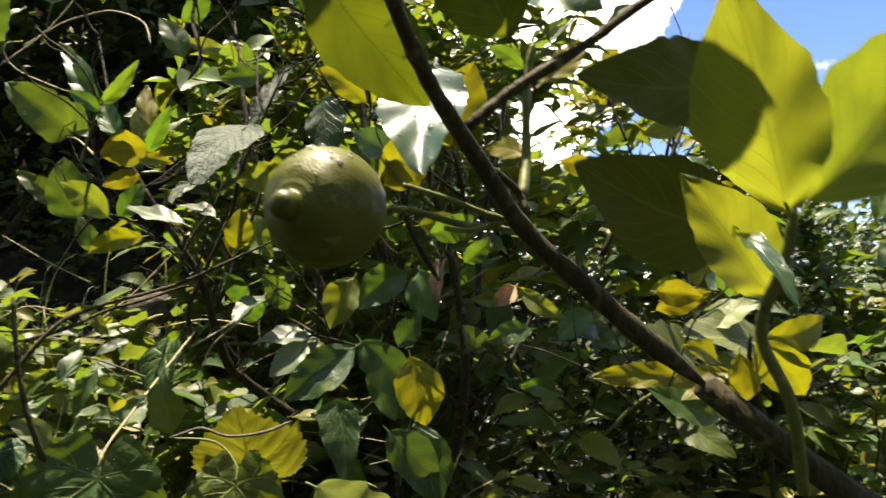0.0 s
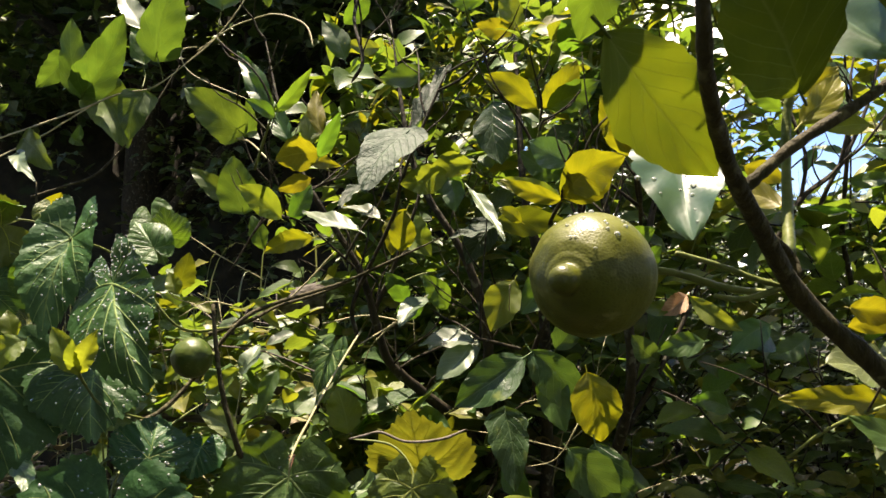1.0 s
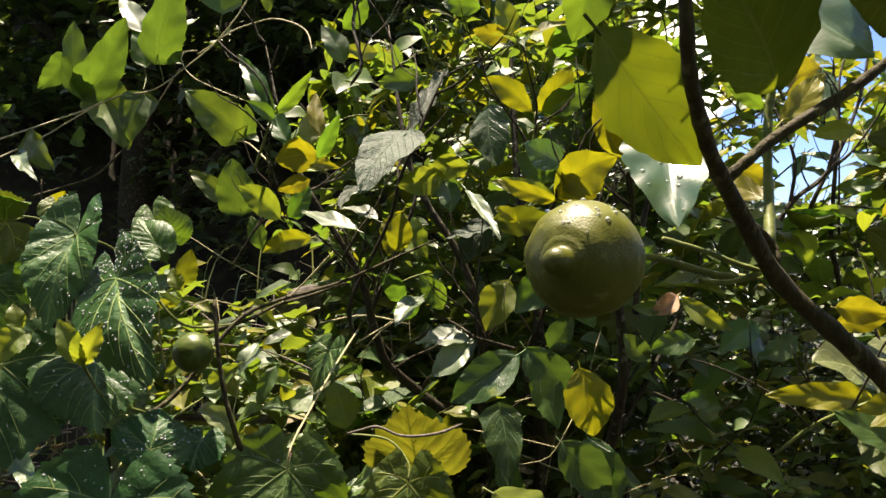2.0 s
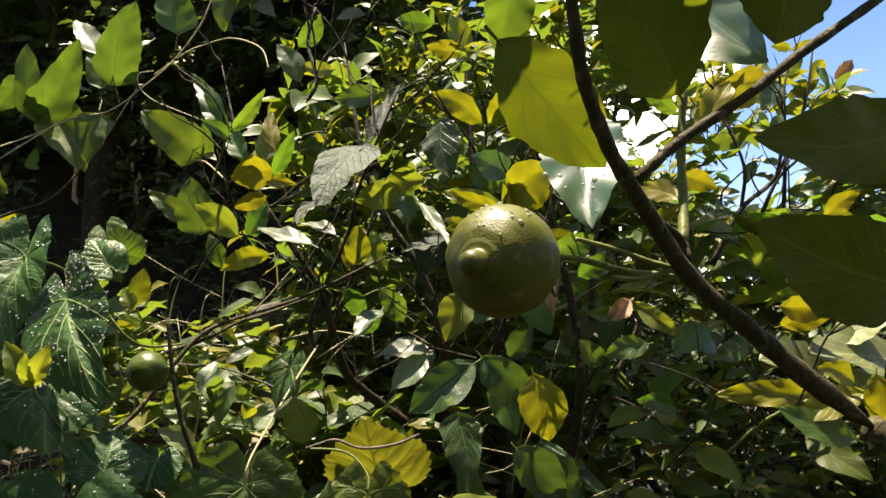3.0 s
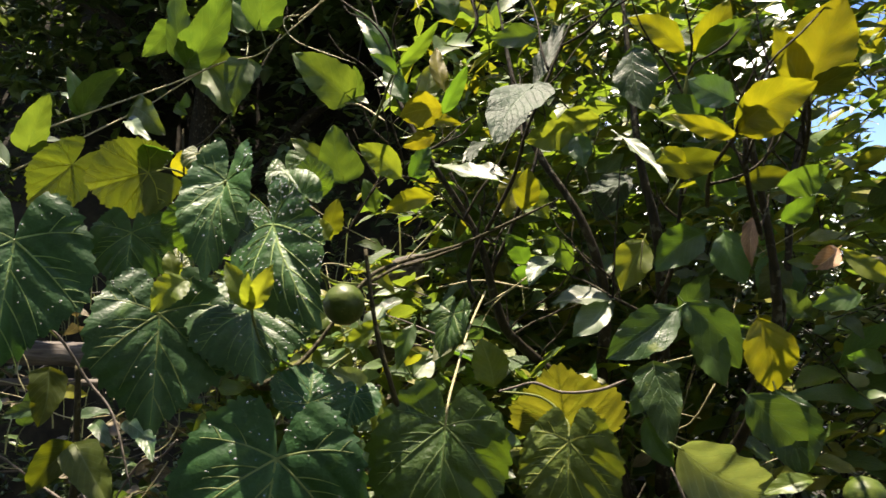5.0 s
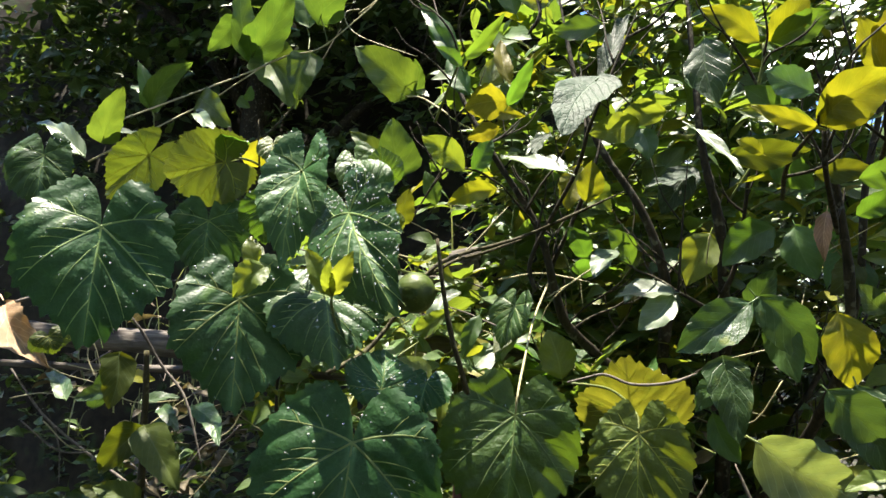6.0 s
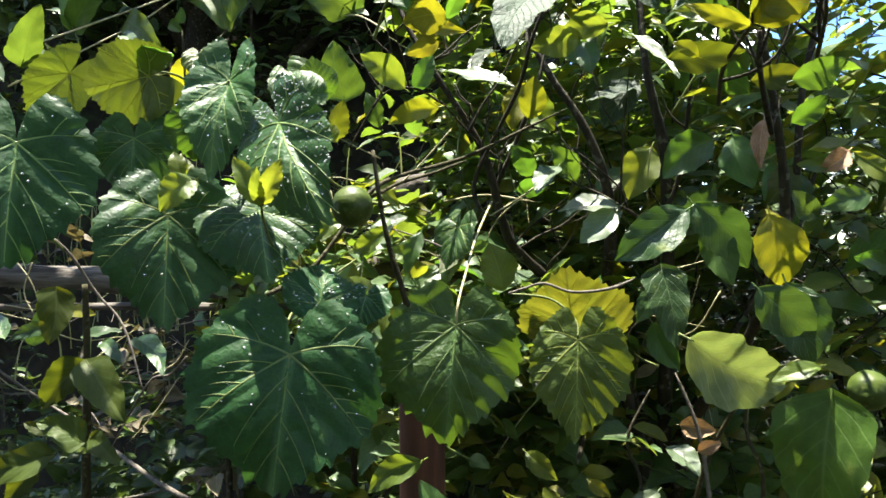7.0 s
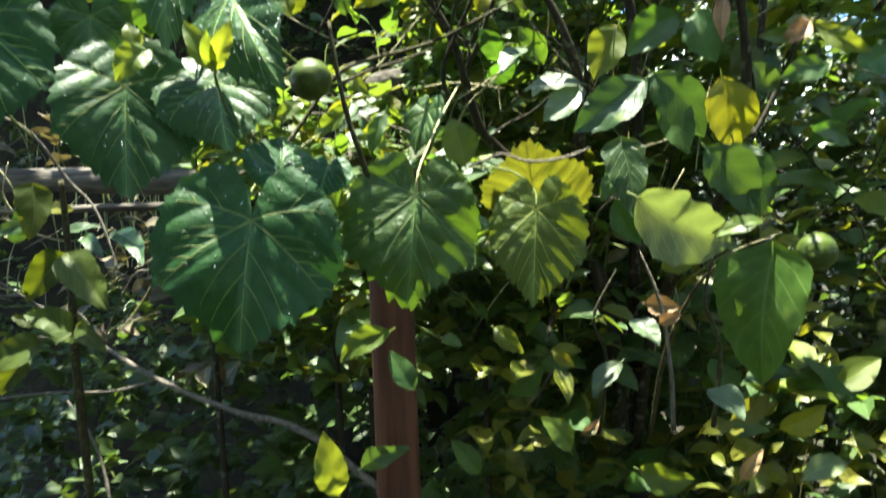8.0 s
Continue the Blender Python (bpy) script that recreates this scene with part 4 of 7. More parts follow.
leaf(shrub, "wavy", (0.260, 0.860, 1.328), (0.159, 0.830, 1.333), (0.1, -0.9, 0.2), 0.27, 0.25, 0.25, YELLOW, "broad yellowing leaf with a wavy edge")
leaf(shrub, "oval", (0.243, 0.860, 1.291), (0.289, 0.820, 1.256), (0.0, -0.8, 0.55), 0.5, 0.2, 0.2, OLIVE)
leaf(shrub, "oval", (0.242, 0.920, 1.397), (0.292, 0.880, 1.414), (0.0, -0.9, -0.2), 0.4, 0.2, 0.2, YELLOW)
tube(shrub, "stem", [(0.175, 0.900, 1.264), (0.206, 0.860, 1.303), (0.251, 0.850, 1.326), (0.312, 0.900, 1.334)], 0.0016, 0.0024, GREENSTEM)
leaf(shrub, "oval", (0.238, 0.900, 1.418), (0.282, 0.880, 1.410), (-0.440, -0.837, -0.324), 0.602, 0.3, 0.2, YELLOW)
leaf(shrub, "oval", (0.251, 0.740, 1.350), (0.219, 0.720, 1.365), (0.534, -0.845, 0.006), 0.493, 0.3, 0.2, YELLOW)
leaf(shrub, "oval", (0.092, 0.970, 1.430), (0.144, 0.950, 1.392), (-0.284, -0.952, 0.112), 0.33, 0.3, 0.1, YELLOWGREEN)
leaf(shrub, "crenate", (0.088, 0.970, 1.433), (0.057, 0.960, 1.410), (0.176, -0.968, 0.180), 0.576, 0.5, 0.5, DRY, "withered brown curled leaf")
leaf(shrub, "oval", (0.071, 0.970, 1.420), (0.033, 0.960, 1.418), (0.244, -0.954, 0.172), 0.448, 0.3, 0.1, YELLOWGREEN)
leaf(shrub, "oval", (0.183, 1.000, 1.399), (0.136, 0.980, 1.366), (0.081, -0.900, 0.429), 0.559, 0.2, 0.1, CITRUS)
leaf(shrub, "oval", (0.188, 1.000, 1.365), (0.156, 1.018, 1.392), (0.040, -0.540, 0.841), 0.624, 0.2, 0.1, GLOSSY)
leaf(shrub, "oval", (0.251, 1.100, 1.382), (0.196, 1.080, 1.354), (0.108, -0.902, 0.418), 0.469, 0.2, 0.1, CITRUS)
leaf(shrub, "oval", (0.270, 0.800, 1.294), (0.199, 0.780, 1.326), (0.401, -0.839, 0.366), 0.394, 0.2, 0.1, CITRUS)
leaf(shrub, "oval", (0.104, 0.950, 1.380), (0.051, 0.930, 1.368), (0.275, -0.911, 0.308), 0.475, 0.2, 0.1, CITRUS)
leaf(shrub, "oval", (0.139, 1.000, 1.297), (0.089, 0.950, 1.315), (0.711, -0.702, 0.040), 0.337, 0.2, 0.1, CITRUS)
leaf(shrub, "oval", (-0.189, 1.000, 1.392), (-0.219, 0.955, 1.365), (0.040, -0.540, 0.841), 0.407, 0.2, 0.1, PALE)
leaf(shrub, "oval", (-0.181, 1.000, 1.385), (-0.174, 0.930, 1.340), (0.040, -0.540, 0.841), 0.36, 0.2, 0.1, PALE)
leaf(shrub, "oval", (-0.303, 1.100, 1.407), (-0.255, 1.080, 1.423), (-0.171, -0.833, -0.526), 0.519, 0.2, 0.1, CITRUS)
leaf(shrub, "oval", (0.332, 1.100, 1.654), (0.279, 1.100, 1.650), (0.003, -1.000, -0.031), 0.491, 0.2, 0.1, YELLOWGREEN)
leaf(shrub, "oval", (0.323, 1.000, 1.526), (0.359, 0.980, 1.555), (-0.267, -0.917, -0.296), 0.451, 0.2, 0.1, YELLOW)
leaf(shrub, "oval", (0.198, 0.900, 1.643), (0.238, 0.900, 1.672), (0.051, -0.996, -0.069), 0.519, 0.2, 0.1, YELLOW)
leaf(shrub, "oval", (0.141, 0.900, 1.569), (0.182, 0.900, 1.551), (-0.093, -0.972, -0.216), 0.524, 0.2, 0.1, YELLOW)
leaf(shrub, "oval", (-0.126, 1.100, 1.817), (-0.186, 1.100, 1.831), (-0.075, -0.941, -0.330), 0.487, 0.2, 0.1, YELLOW)
leaf(shrub, "oval", (-0.122, 1.100, 1.812), (-0.147, 1.100, 1.880), (-0.017, -1.000, -0.006), 0.472, 0.2, 0.1, YELLOWGREEN)
leaf(shrub, "oval", (-0.173, 1.100, 1.865), (-0.234, 1.100, 1.879), (-0.045, -0.980, -0.194), 0.49, 0.2, 0.1, CITRUS)
leaf(shrub, "oval", (-0.261, 1.100, 1.765), (-0.333, 1.100, 1.761), (-0.000, -1.000, 0.002), 0.516, 0.2, 0.1, CITRUS)
leaf(shrub, "oval", (-0.389, 1.100, 1.847), (-0.352, 1.100, 1.899), (0.620, -0.653, -0.435), 0.534, 0.2, 0.1, CITRUS)
leaf(shrub, "oval", (-0.388, 1.100, 1.792), (-0.426, 1.100, 1.859), (0.412, -0.880, 0.236), 0.491, 0.2, 0.1, CITRUS)
leaf(shrub, "oval", (-0.349, 1.150, 1.826), (-0.388, 1.100, 1.819), (0.791, -0.612, -0.010), 0.411, 0.2, 0.1, YELLOWGREEN)

# stems of the citrus shrub
tube(shrub, "stem", [(-0.118, 1.250, 0.820), (-0.130, 1.220, 0.997), (-0.173, 1.200, 1.166), (-0.184, 1.180, 1.251), (-0.175, 1.150, 1.350), (-0.182, 1.130, 1.422), (-0.212, 1.120, 1.502), (-0.267, 1.120, 1.590), (-0.302, 1.140, 1.686), (-0.347, 1.200, 1.891)], 0.0123, 0.0028, DARKBARK)
tube(shrub, "stem", [(-0.113, 1.270, 0.812), (-0.117, 1.250, 1.007), (-0.201, 1.200, 1.206), (-0.271, 1.150, 1.284), (-0.309, 1.100, 1.330), (-0.322, 1.080, 1.373), (-0.346, 1.060, 1.467), (-0.406, 1.040, 1.569), (-0.459, 1.050, 1.665), (-0.521, 1.100, 1.834)], 0.0105, 0.0023, DARKBARK)
tube(shrub, "stem", [(-0.309, 1.100, 1.326), (-0.330, 1.080, 1.397), (-0.301, 1.070, 1.467), (-0.269, 1.060, 1.542), (-0.255, 1.080, 1.616)], 0.0044, 0.0018, DARKBARK)
tube(shrub, "stem", [(-0.104, 1.280, 0.808), (-0.100, 1.250, 1.034), (-0.095, 1.220, 1.217), (-0.095, 1.200, 1.351), (-0.101, 1.180, 1.473), (-0.123, 1.180, 1.582), (-0.134, 1.200, 1.706), (-0.149, 1.250, 1.913)], 0.0123, 0.0036, DARKBARK)
tube(shrub, "stem", [(-0.096, 1.220, 1.217), (-0.113, 1.180, 1.334), (-0.084, 1.150, 1.414), (-0.071, 1.120, 1.504), (-0.065, 1.100, 1.599)], 0.0052, 0.0018, DARKBARK)
tube(shrub, "stem", [(-0.097, 1.270, 0.814), (-0.068, 1.200, 1.050), (-0.007, 1.100, 1.191), (0.020, 1.000, 1.299), (0.022, 0.970, 1.382), (0.011, 0.950, 1.461), (-0.008, 0.920, 1.549), (-0.017, 0.900, 1.598)], 0.0096, 0.0028, DARKBARK)
tube(shrub, "stem", [(0.020, 1.000, 1.299), (0.039, 1.000, 1.402), (0.046, 1.000, 1.500), (0.069, 1.020, 1.602), (0.090, 1.050, 1.719)], 0.0052, 0.0028, DARKBARK)
tube(shrub, "stem", [(-0.030, 0.800, 1.525), (-0.026, 0.820, 1.487), (-0.002, 0.900, 1.437)], 0.0024, 0.0031, DARKBARK)
tube(shrub, "stem", [(-0.100, 1.250, 0.991), (-0.035, 1.300, 1.105), (0.046, 1.350, 1.244), (0.123, 1.400, 1.380), (0.186, 1.450, 1.525)], 0.0071, 0.0028, DARKBARK)
tube(shrub, "stem", [(-0.173, 1.200, 1.166), (-0.205, 1.100, 1.088), (-0.217, 1.050, 1.041)], 0.0044, 0.0036, DARKBARK)
tube(shrub, "stem", [(-0.123, 1.100, 1.358), (-0.159, 0.980, 1.377), (-0.164, 0.950, 1.376)], 0.0027, 0.0013, DARKBARK)
tube(shrub, "stem", [(-0.379, 0.980, 1.514), (-0.344, 1.050, 1.466)], 0.0013, 0.0018, DARKBARK)
tube(shrub, "stem", [(-0.516, 1.000, 1.465), (-0.467, 1.000, 1.534), (-0.417, 0.980, 1.535), (-0.380, 1.000, 1.514)], 0.0013, 0.0018, DARKBARK)
tube(shrub, "stem", [(0.245, 1.300, 1.495), (0.297, 1.300, 1.586), (0.361, 1.320, 1.643), (0.423, 1.360, 1.765), (0.461, 1.400, 1.897)], 0.0052, 0.0018, DARKBARK)
tube(shrub, "stem", [(0.297, 1.300, 1.586), (0.305, 1.300, 1.660), (0.279, 1.320, 1.762), (0.273, 1.360, 1.876)], 0.0035, 0.0013, DARKBARK)
tube(shrub, "stem", [(0.361, 1.320, 1.643), (0.378, 1.320, 1.718), (0.394, 1.350, 1.813), (0.444, 1.400, 1.919)], 0.0035, 0.0013, DARKBARK)
tube(shrub, "stem", [(-0.346, 1.050, 1.376), (-0.351, 1.050, 1.424), (-0.288, 1.020, 1.532), (-0.266, 1.000, 1.591), (-0.235, 1.000, 1.667), (-0.208, 1.020, 1.744)], 0.0035, 0.0018, DARKBARK)
tube(shrub, "stem", [(-0.362, 1.100, 1.909), (-0.367, 1.080, 1.846), (-0.342, 1.050, 1.772), (-0.359, 1.050, 1.739)], 0.0027, 0.0028, DARKBARK)
tube(shrub, "stem", [(-0.472, 0.980, 1.603), (-0.428, 0.940, 1.665), (-0.416, 0.930, 1.678)], 0.002, 0.0012, GREENSTEM)
tube(shrub, "stem", [(-0.084, 0.880, 1.568), (-0.074, 0.870, 1.611), (-0.073, 0.870, 1.636)], 0.0022, 0.0014, GREENSTEM)
tube(shrub, "stem", [(-0.060, 0.850, 1.468), (-0.061, 0.800, 1.493), (-0.044, 0.750, 1.517)], 0.0024, 0.0016, BARK)
tube(shrub, "stem", [(0.033, 0.900, 1.493), (0.029, 0.820, 1.533), (0.021, 0.780, 1.560)], 0.0024, 0.0016, BARK)



def side_twig_growth(seed):
    """Thin crooked twigs that fork off every stem of the shrub."""
    rng = random.Random(seed)
    lines = []
    for ob in [o for o in shrub.children if o.name.split(".")[0] == "stem"]:
        ring = 10 if len(ob.data.vertices) % 10 == 0 else 7
        axis = [sum((ob.data.vertices[i + k].co for k in range(ring)), Vector()) / ring for i in range(0, len(ob.data.vertices) - ring + 1, ring)]
        for k in range(2 + len(axis) // 9):
            p = axis[rng.randrange(len(axis) // 4, len(axis))].copy()
            way = Vector((rng.gauss(0, 0.7), rng.gauss(-0.1, 0.4), rng.uniform(0.5, 1.2))).normalized()
            pts, size = [p.copy()], rng.uniform(0.05, 0.17)
            for _ in range(4):
                way = (way + Vector((rng.gauss(0, 0.3), rng.gauss(0, 0.2), rng.gauss(0.1, 0.2)))).normalized()
                p = p + way * size / 4
                pts.append(p.copy())
            lines.append((pts, rng.uniform(0.0012, 0.0024), 0.0007))
            fork = (way + Vector((rng.choice((-1, 1)) * 0.8, 0, 0.1))).normalized()
            lines.append(([pts[2], pts[2] + fork * size * 0.25, pts[2] + fork * size * 0.4 + Vector((0, 0, size * 0.15))], 0.0011, 0.0005))
    return lines


SIDE_TWIGS = side_twig_growth(77)

# thin shoots with few leaves that stand against the sky
tube(shrub, "stem", [(0.442, 1.550, 1.452), (0.414, 1.500, 1.546), (0.404, 1.450, 1.606), (0.416, 1.450, 1.732), (0.414, 1.450, 1.814), (0.414, 1.450, 1.876)], 0.005, 0.002, DARKBARK)
tube(shrub, "stem", [(0.350, 1.500, 1.525), (0.370, 1.450, 1.606), (0.400, 1.450, 1.663), (0.440, 1.450, 1.701), (0.490, 1.450, 1.773), (0.514, 1.450, 1.830)], 0.0045, 0.0012, DARKBARK)
tube(shrub, "stem", [(0.297, 1.450, 1.624), (0.304, 1.450, 1.647), (0.361, 1.450, 1.697), (0.377, 1.450, 1.708)], 0.0022, 0.001, DARKBARK)
tube(shrub, "stem", [(0.412, 1.450, 1.551), (0.417, 1.450, 1.676), (0.419, 1.450, 1.716)], 0.002, 0.001, DARKBARK)
leaf(shrub, "oval", (0.379, 1.450, 1.733), (0.434, 1.430, 1.752), (0.15, -0.9, -0.2), 0.42, 0.2, 0.15, YELLOWGREEN)
leaf(shrub, "oval", (0.355, 1.450, 1.700), (0.415, 1.420, 1.682), (0.0, -0.6, 0.8), 0.36, 0.2, 0.15, CITRUS)
leaf(shrub, "oval", (0.353, 1.450, 1.672), (0.393, 1.420, 1.648), (0.05, -0.7, 0.7), 0.42, 0.35, 0.15, PALE)
leaf(shrub, "oval", (0.411, 1.450, 1.636), (0.476, 1.420, 1.640), (0.0, -0.9, 0.3), 0.42, 0.2, 0.15, CITRUS)
leaf(shrub, "oval", (0.425, 1.450, 1.815), (0.476, 1.430, 1.836), (0.1, -0.9, -0.2), 0.42, 0.2, 0.15, OLIVE)
leaf(shrub, "oval", (0.424, 1.450, 1.854), (0.459, 1.450, 1.891), (0.2, -0.9, -0.3), 0.5, 0.2, 0.15, BRIGHT)
leaf(shrub, "oval", (0.479, 1.450, 1.869), (0.491, 1.430, 1.818), (-0.3, -0.8, 0.5), 0.26, 0.5, 0.15, CITRUS)
leaf(shrub, "oval", (0.508, 1.450, 1.840), (0.543, 1.450, 1.874), (0.2, -0.9, -0.3), 0.55, 0.4, 0.15, DRY)
leaf(shrub, "oval", (0.439, 1.450, 1.904), (0.403, 1.450, 1.913), (0.0, -0.9, -0.3), 0.5, 0.2, 0.15, YELLOW)
leaf(shrub, "oval", (0.439, 1.450, 1.901), (0.475, 1.450, 1.920), (0.0, -0.9, -0.3), 0.45, 0.2, 0.15, YELLOW)
leaf(shrub, "oval", (0.411, 1.450, 1.846), (0.375, 1.420, 1.785), (0.1, -0.95, 0.1), 0.62, 0.2, 0.15, BROAD)
leaf(shrub, "oval", (0.357, 1.450, 1.750), (0.268, 1.420, 1.717), (0.0, -0.8, -0.5), 0.42, 0.2, 0.15, BRIGHT)
leaf(shrub, "oval", (0.400, 1.470, 1.862), (0.304, 1.430, 1.832), (0.0, -0.9, -0.35), 0.5, 0.2, 0.15, YELLOW)
leaf(shrub, "oval", (0.337, 1.450, 1.904), (0.302, 1.450, 1.884), (0.0, -0.9, -0.3), 0.4, 0.2, 0.15, YELLOWGREEN)
leaf(shrub, "oval", (0.412, 1.450, 1.782), (0.383, 1.430, 1.743), (0.1, -0.9, 0.3), 0.5, 0.2, 0.15, CITRUS)
leaf(shrub, "oval", (0.440, 1.450, 1.701), (0.480, 1.430, 1.670), (0.0, -0.8, 0.5), 0.45, 0.2, 0.15, BRIGHT)
leaf(shrub, "oval", (0.501, 1.450, 1.789), (0.461, 1.430, 1.797), (0.0, -0.9, -0.2), 0.45, 0.2, 0.15, YELLOWGREEN)
leaf(shrub, "oval", (0.361, 1.450, 1.697), (0.336, 1.430, 1.651), (0.2, -0.9, 0.3), 0.4, 0.2, 0.15, CITRUS)
leaf(shrub, "oval", (0.318, 1.450, 1.657), (0.288, 1.430, 1.675), (0.2, -0.9, 0.3), 0.4, 0.2, 0.15, CITRUS)
leaf(shrub, "oval", (0.406, 1.450, 1.606), (0.439, 1.430, 1.577), (0.0, -0.8, 0.4), 0.45, 0.2, 0.15, YELLOWGREEN)

# the grape vine: canes, petioles and tendrils
tube(grape_vine, "cane", [(-0.377, 0.720, 1.420), (-0.368, 0.715, 1.369), (-0.359, 0.715, 1.327), (-0.349, 0.720, 1.290), (-0.351, 0.750, 1.249), (-0.391, 0.860, 1.170), (-0.413, 0.910, 1.064), (-0.414, 0.920, 0.726)], 0.0019, 0.004, BARK, "thin brown cane bearing a fruit")
tube(grape_vine, "petiole", [(-0.316, 0.980, 1.385), (-0.318, 0.900, 1.342), (-0.308, 0.800, 1.302), (-0.302, 0.745, 1.278), (-0.303, 0.738, 1.256)], 0.0014, 0.0011, STRAW, "pale straw-coloured leaf stalk")
tube(grape_vine, "tendril", [(-0.264, 0.800, 1.282), (-0.246, 0.790, 1.288), (-0.226, 0.785, 1.293), (-0.200, 0.785, 1.285), (-0.166, 0.790, 1.288), (-0.142, 0.800, 1.297)], 0.0012, 0.0016, GREYBARK, "brown-grey tendril")
tube(grape_vine, "cane", [(-0.531, 0.800, 1.278), (-0.499, 0.850, 1.308), (-0.451, 0.900, 1.393), (-0.427, 0.950, 1.419), (-0.388, 1.000, 1.437), (-0.344, 1.030, 1.456), (-0.227, 1.050, 1.511)], 0.003, 0.0022, BARK)
tube(grape_vine, "petiole", [(-0.422, 0.637, 1.242), (-0.445, 0.680, 1.264), (-0.441, 0.720, 1.287), (-0.409, 0.760, 1.319)], 0.0013, 0.0014, GREENSTEM)
tube(grape_vine, "petiole", [(-0.195, 0.790, 1.241), (-0.198, 0.800, 1.256), (-0.223, 0.810, 1.276), (-0.264, 0.800, 1.282)], 0.0012, 0.0014, GREENSTEM)
tube(grape_vine, "petiole", [(-0.529, 0.624, 1.359), (-0.593, 0.680, 1.380), (-0.644, 0.720, 1.407), (-0.690, 0.750, 1.442)], 0.0013, 0.0014, GREENSTEM)
tube(grape_vine, "petiole", [(-0.496, 0.667, 1.481), (-0.492, 0.720, 1.471), (-0.464, 0.740, 1.433), (-0.434, 0.760, 1.394), (-0.444, 0.880, 1.392)], 0.0012, 0.0016, GREENSTEM)
tube(grape_vine, "cane", [(-0.830, 0.660, 1.352), (-0.825, 0.720, 1.365), (-0.765, 0.750, 1.340), (-0.738, 0.780, 1.280), (-0.702, 0.780, 1.242), (-0.667, 0.770, 1.166)], 0.0019, 0.0014, GREYBARK, "dry pale cane")
tube(grape_vine, "petiole", [(-0.664, 0.600, 1.424), (-0.731, 0.660, 1.403), (-0.761, 0.720, 1.359), (-0.757, 0.755, 1.327)], 0.0013, 0.0016, GREENSTEM)
tube(grape_vine, "petiole", [(-0.579, 0.720, 1.452), (-0.563, 0.700, 1.489), (-0.566, 0.700, 1.543)], 0.0013, 0.001, BARK)
tube(grape_vine, "petiole", [(-0.607, 0.688, 1.499), (-0.594, 0.710, 1.506), (-0.584, 0.740, 1.500), (-0.582, 0.800, 1.470)], 0.0012, 0.0012, GREENSTEM)

# leaves of the grape vine
grape_leaf(grape_vine, (-0.664, 0.600, 1.424), (-0.648, 0.568, 1.315), (0.592, -0.746, 0.2), 0.815, 0.22, 0.2, GRAPE, 50, 1)
grape_leaf(grape_vine, (-0.529, 0.624, 1.359), (-0.513, 0.596, 1.264), (0.655, -0.690, 0.2), 0.814, 0.3, 0.2, GRAPE, 40, 1, "dark green toothed vine leaf with pale veins and raindrops")
grape_leaf(grape_vine, (-0.419, 0.632, 1.241), (-0.418, 0.595, 1.131), (0.377, -0.877, 0.09), 0.93, 0.2, 0.2, GRAPE, 60, 1, "large dark green toothed vine leaf with pale veins and raindrops")
grape_leaf(grape_vine, (-0.303, 0.738, 1.256), (-0.309, 0.715, 1.146), (0.304, -0.936, 0.04), 0.793, 0.12, 0.12, GRAPELIGHT, 10, 0.85, "green toothed vine leaf lit from behind")
grape_leaf(grape_vine, (-0.195, 0.790, 1.238), (-0.197, 0.772, 1.143), (0.142, -0.973, 0.04), 0.68, 0.25, 0.12, GRAPEOLIVE, 6, 0.8, "yellow-green toothed vine leaf lit from behind")
grape_leaf(grape_vine, (-0.206, 0.870, 1.238), (-0.211, 0.835, 1.308), (0.113, -0.892, -0.438), 1.036, 0.25, 0.1, GRAPEGOLD, 6, 0.6, "yellowing vine leaf glowing in the sun")
grape_leaf(grape_vine, (-0.439, 0.655, 1.438), (-0.381, 0.600, 1.355), (-0.284, -0.878, 0.386), 0.536, 0.35, 0.25, GRAPE, 360, 1, "dark green vine leaf sprinkled with raindrops")
grape_leaf(grape_vine, (-0.468, 0.670, 1.365), (-0.438, 0.630, 1.306), (0.205, -0.759, 0.619), 0.938, 0.4, 0.25, GRAPE, 180, 1, "dark green vine leaf sprinkled with raindrops")
grape_leaf(grape_vine, (-0.496, 0.667, 1.483), (-0.494, 0.630, 1.391), (0.158, -0.914, 0.3), 0.42, 0.9, 0.2, GRAPE, 60, 1)
grape_leaf(grape_vine, (-0.597, 0.688, 1.497), (-0.673, 0.680, 1.487), (0.139, -0.947, -0.290), 0.713, 0.2, 0.15, GRAPEYELLOW, 4, 1, "yellow-green vine leaf with bright veins")
grape_leaf(grape_vine, (-0.736, 0.740, 1.522), (-0.790, 0.730, 1.469), (0.404, -0.880, -0.249), 0.59, 0.3, 0.2, GRAPEYELLOW, 0, 1)
grape_leaf(grape_vine, (-0.615, 0.690, 1.439), (-0.610, 0.680, 1.377), (0.290, -0.940, 0.178), 0.918, 0.25, 0.2, GRAPE, 30, 1)
grape_leaf(grape_vine, (-0.414, 0.680, 1.280), (-0.416, 0.700, 1.319), (0.629, -0.679, 0.378), 1.167, 0.3, 0.3, GRAPE, 90, 1)
grape_leaf(grape_vine, (-0.565, 0.700, 1.386), (-0.586, 0.700, 1.370), (0.157, -0.967, -0.199), 0.651, 0.3, 0.2, GRAPEYELLOW, 0, 1)
grape_leaf(grape_vine, (-0.568, 0.700, 1.401), (-0.575, 0.710, 1.425), (0.624, -0.638, 0.450), 0.594, 0.3, 0.2, GRAPEYELLOW, 0, 1)
grape_leaf(grape_vine, (-0.475, 0.690, 1.394), (-0.494, 0.680, 1.416), (0.543, -0.835, 0.083), 0.607, 0.3, 0.2, GRAPEYELLOW, 0, 1)
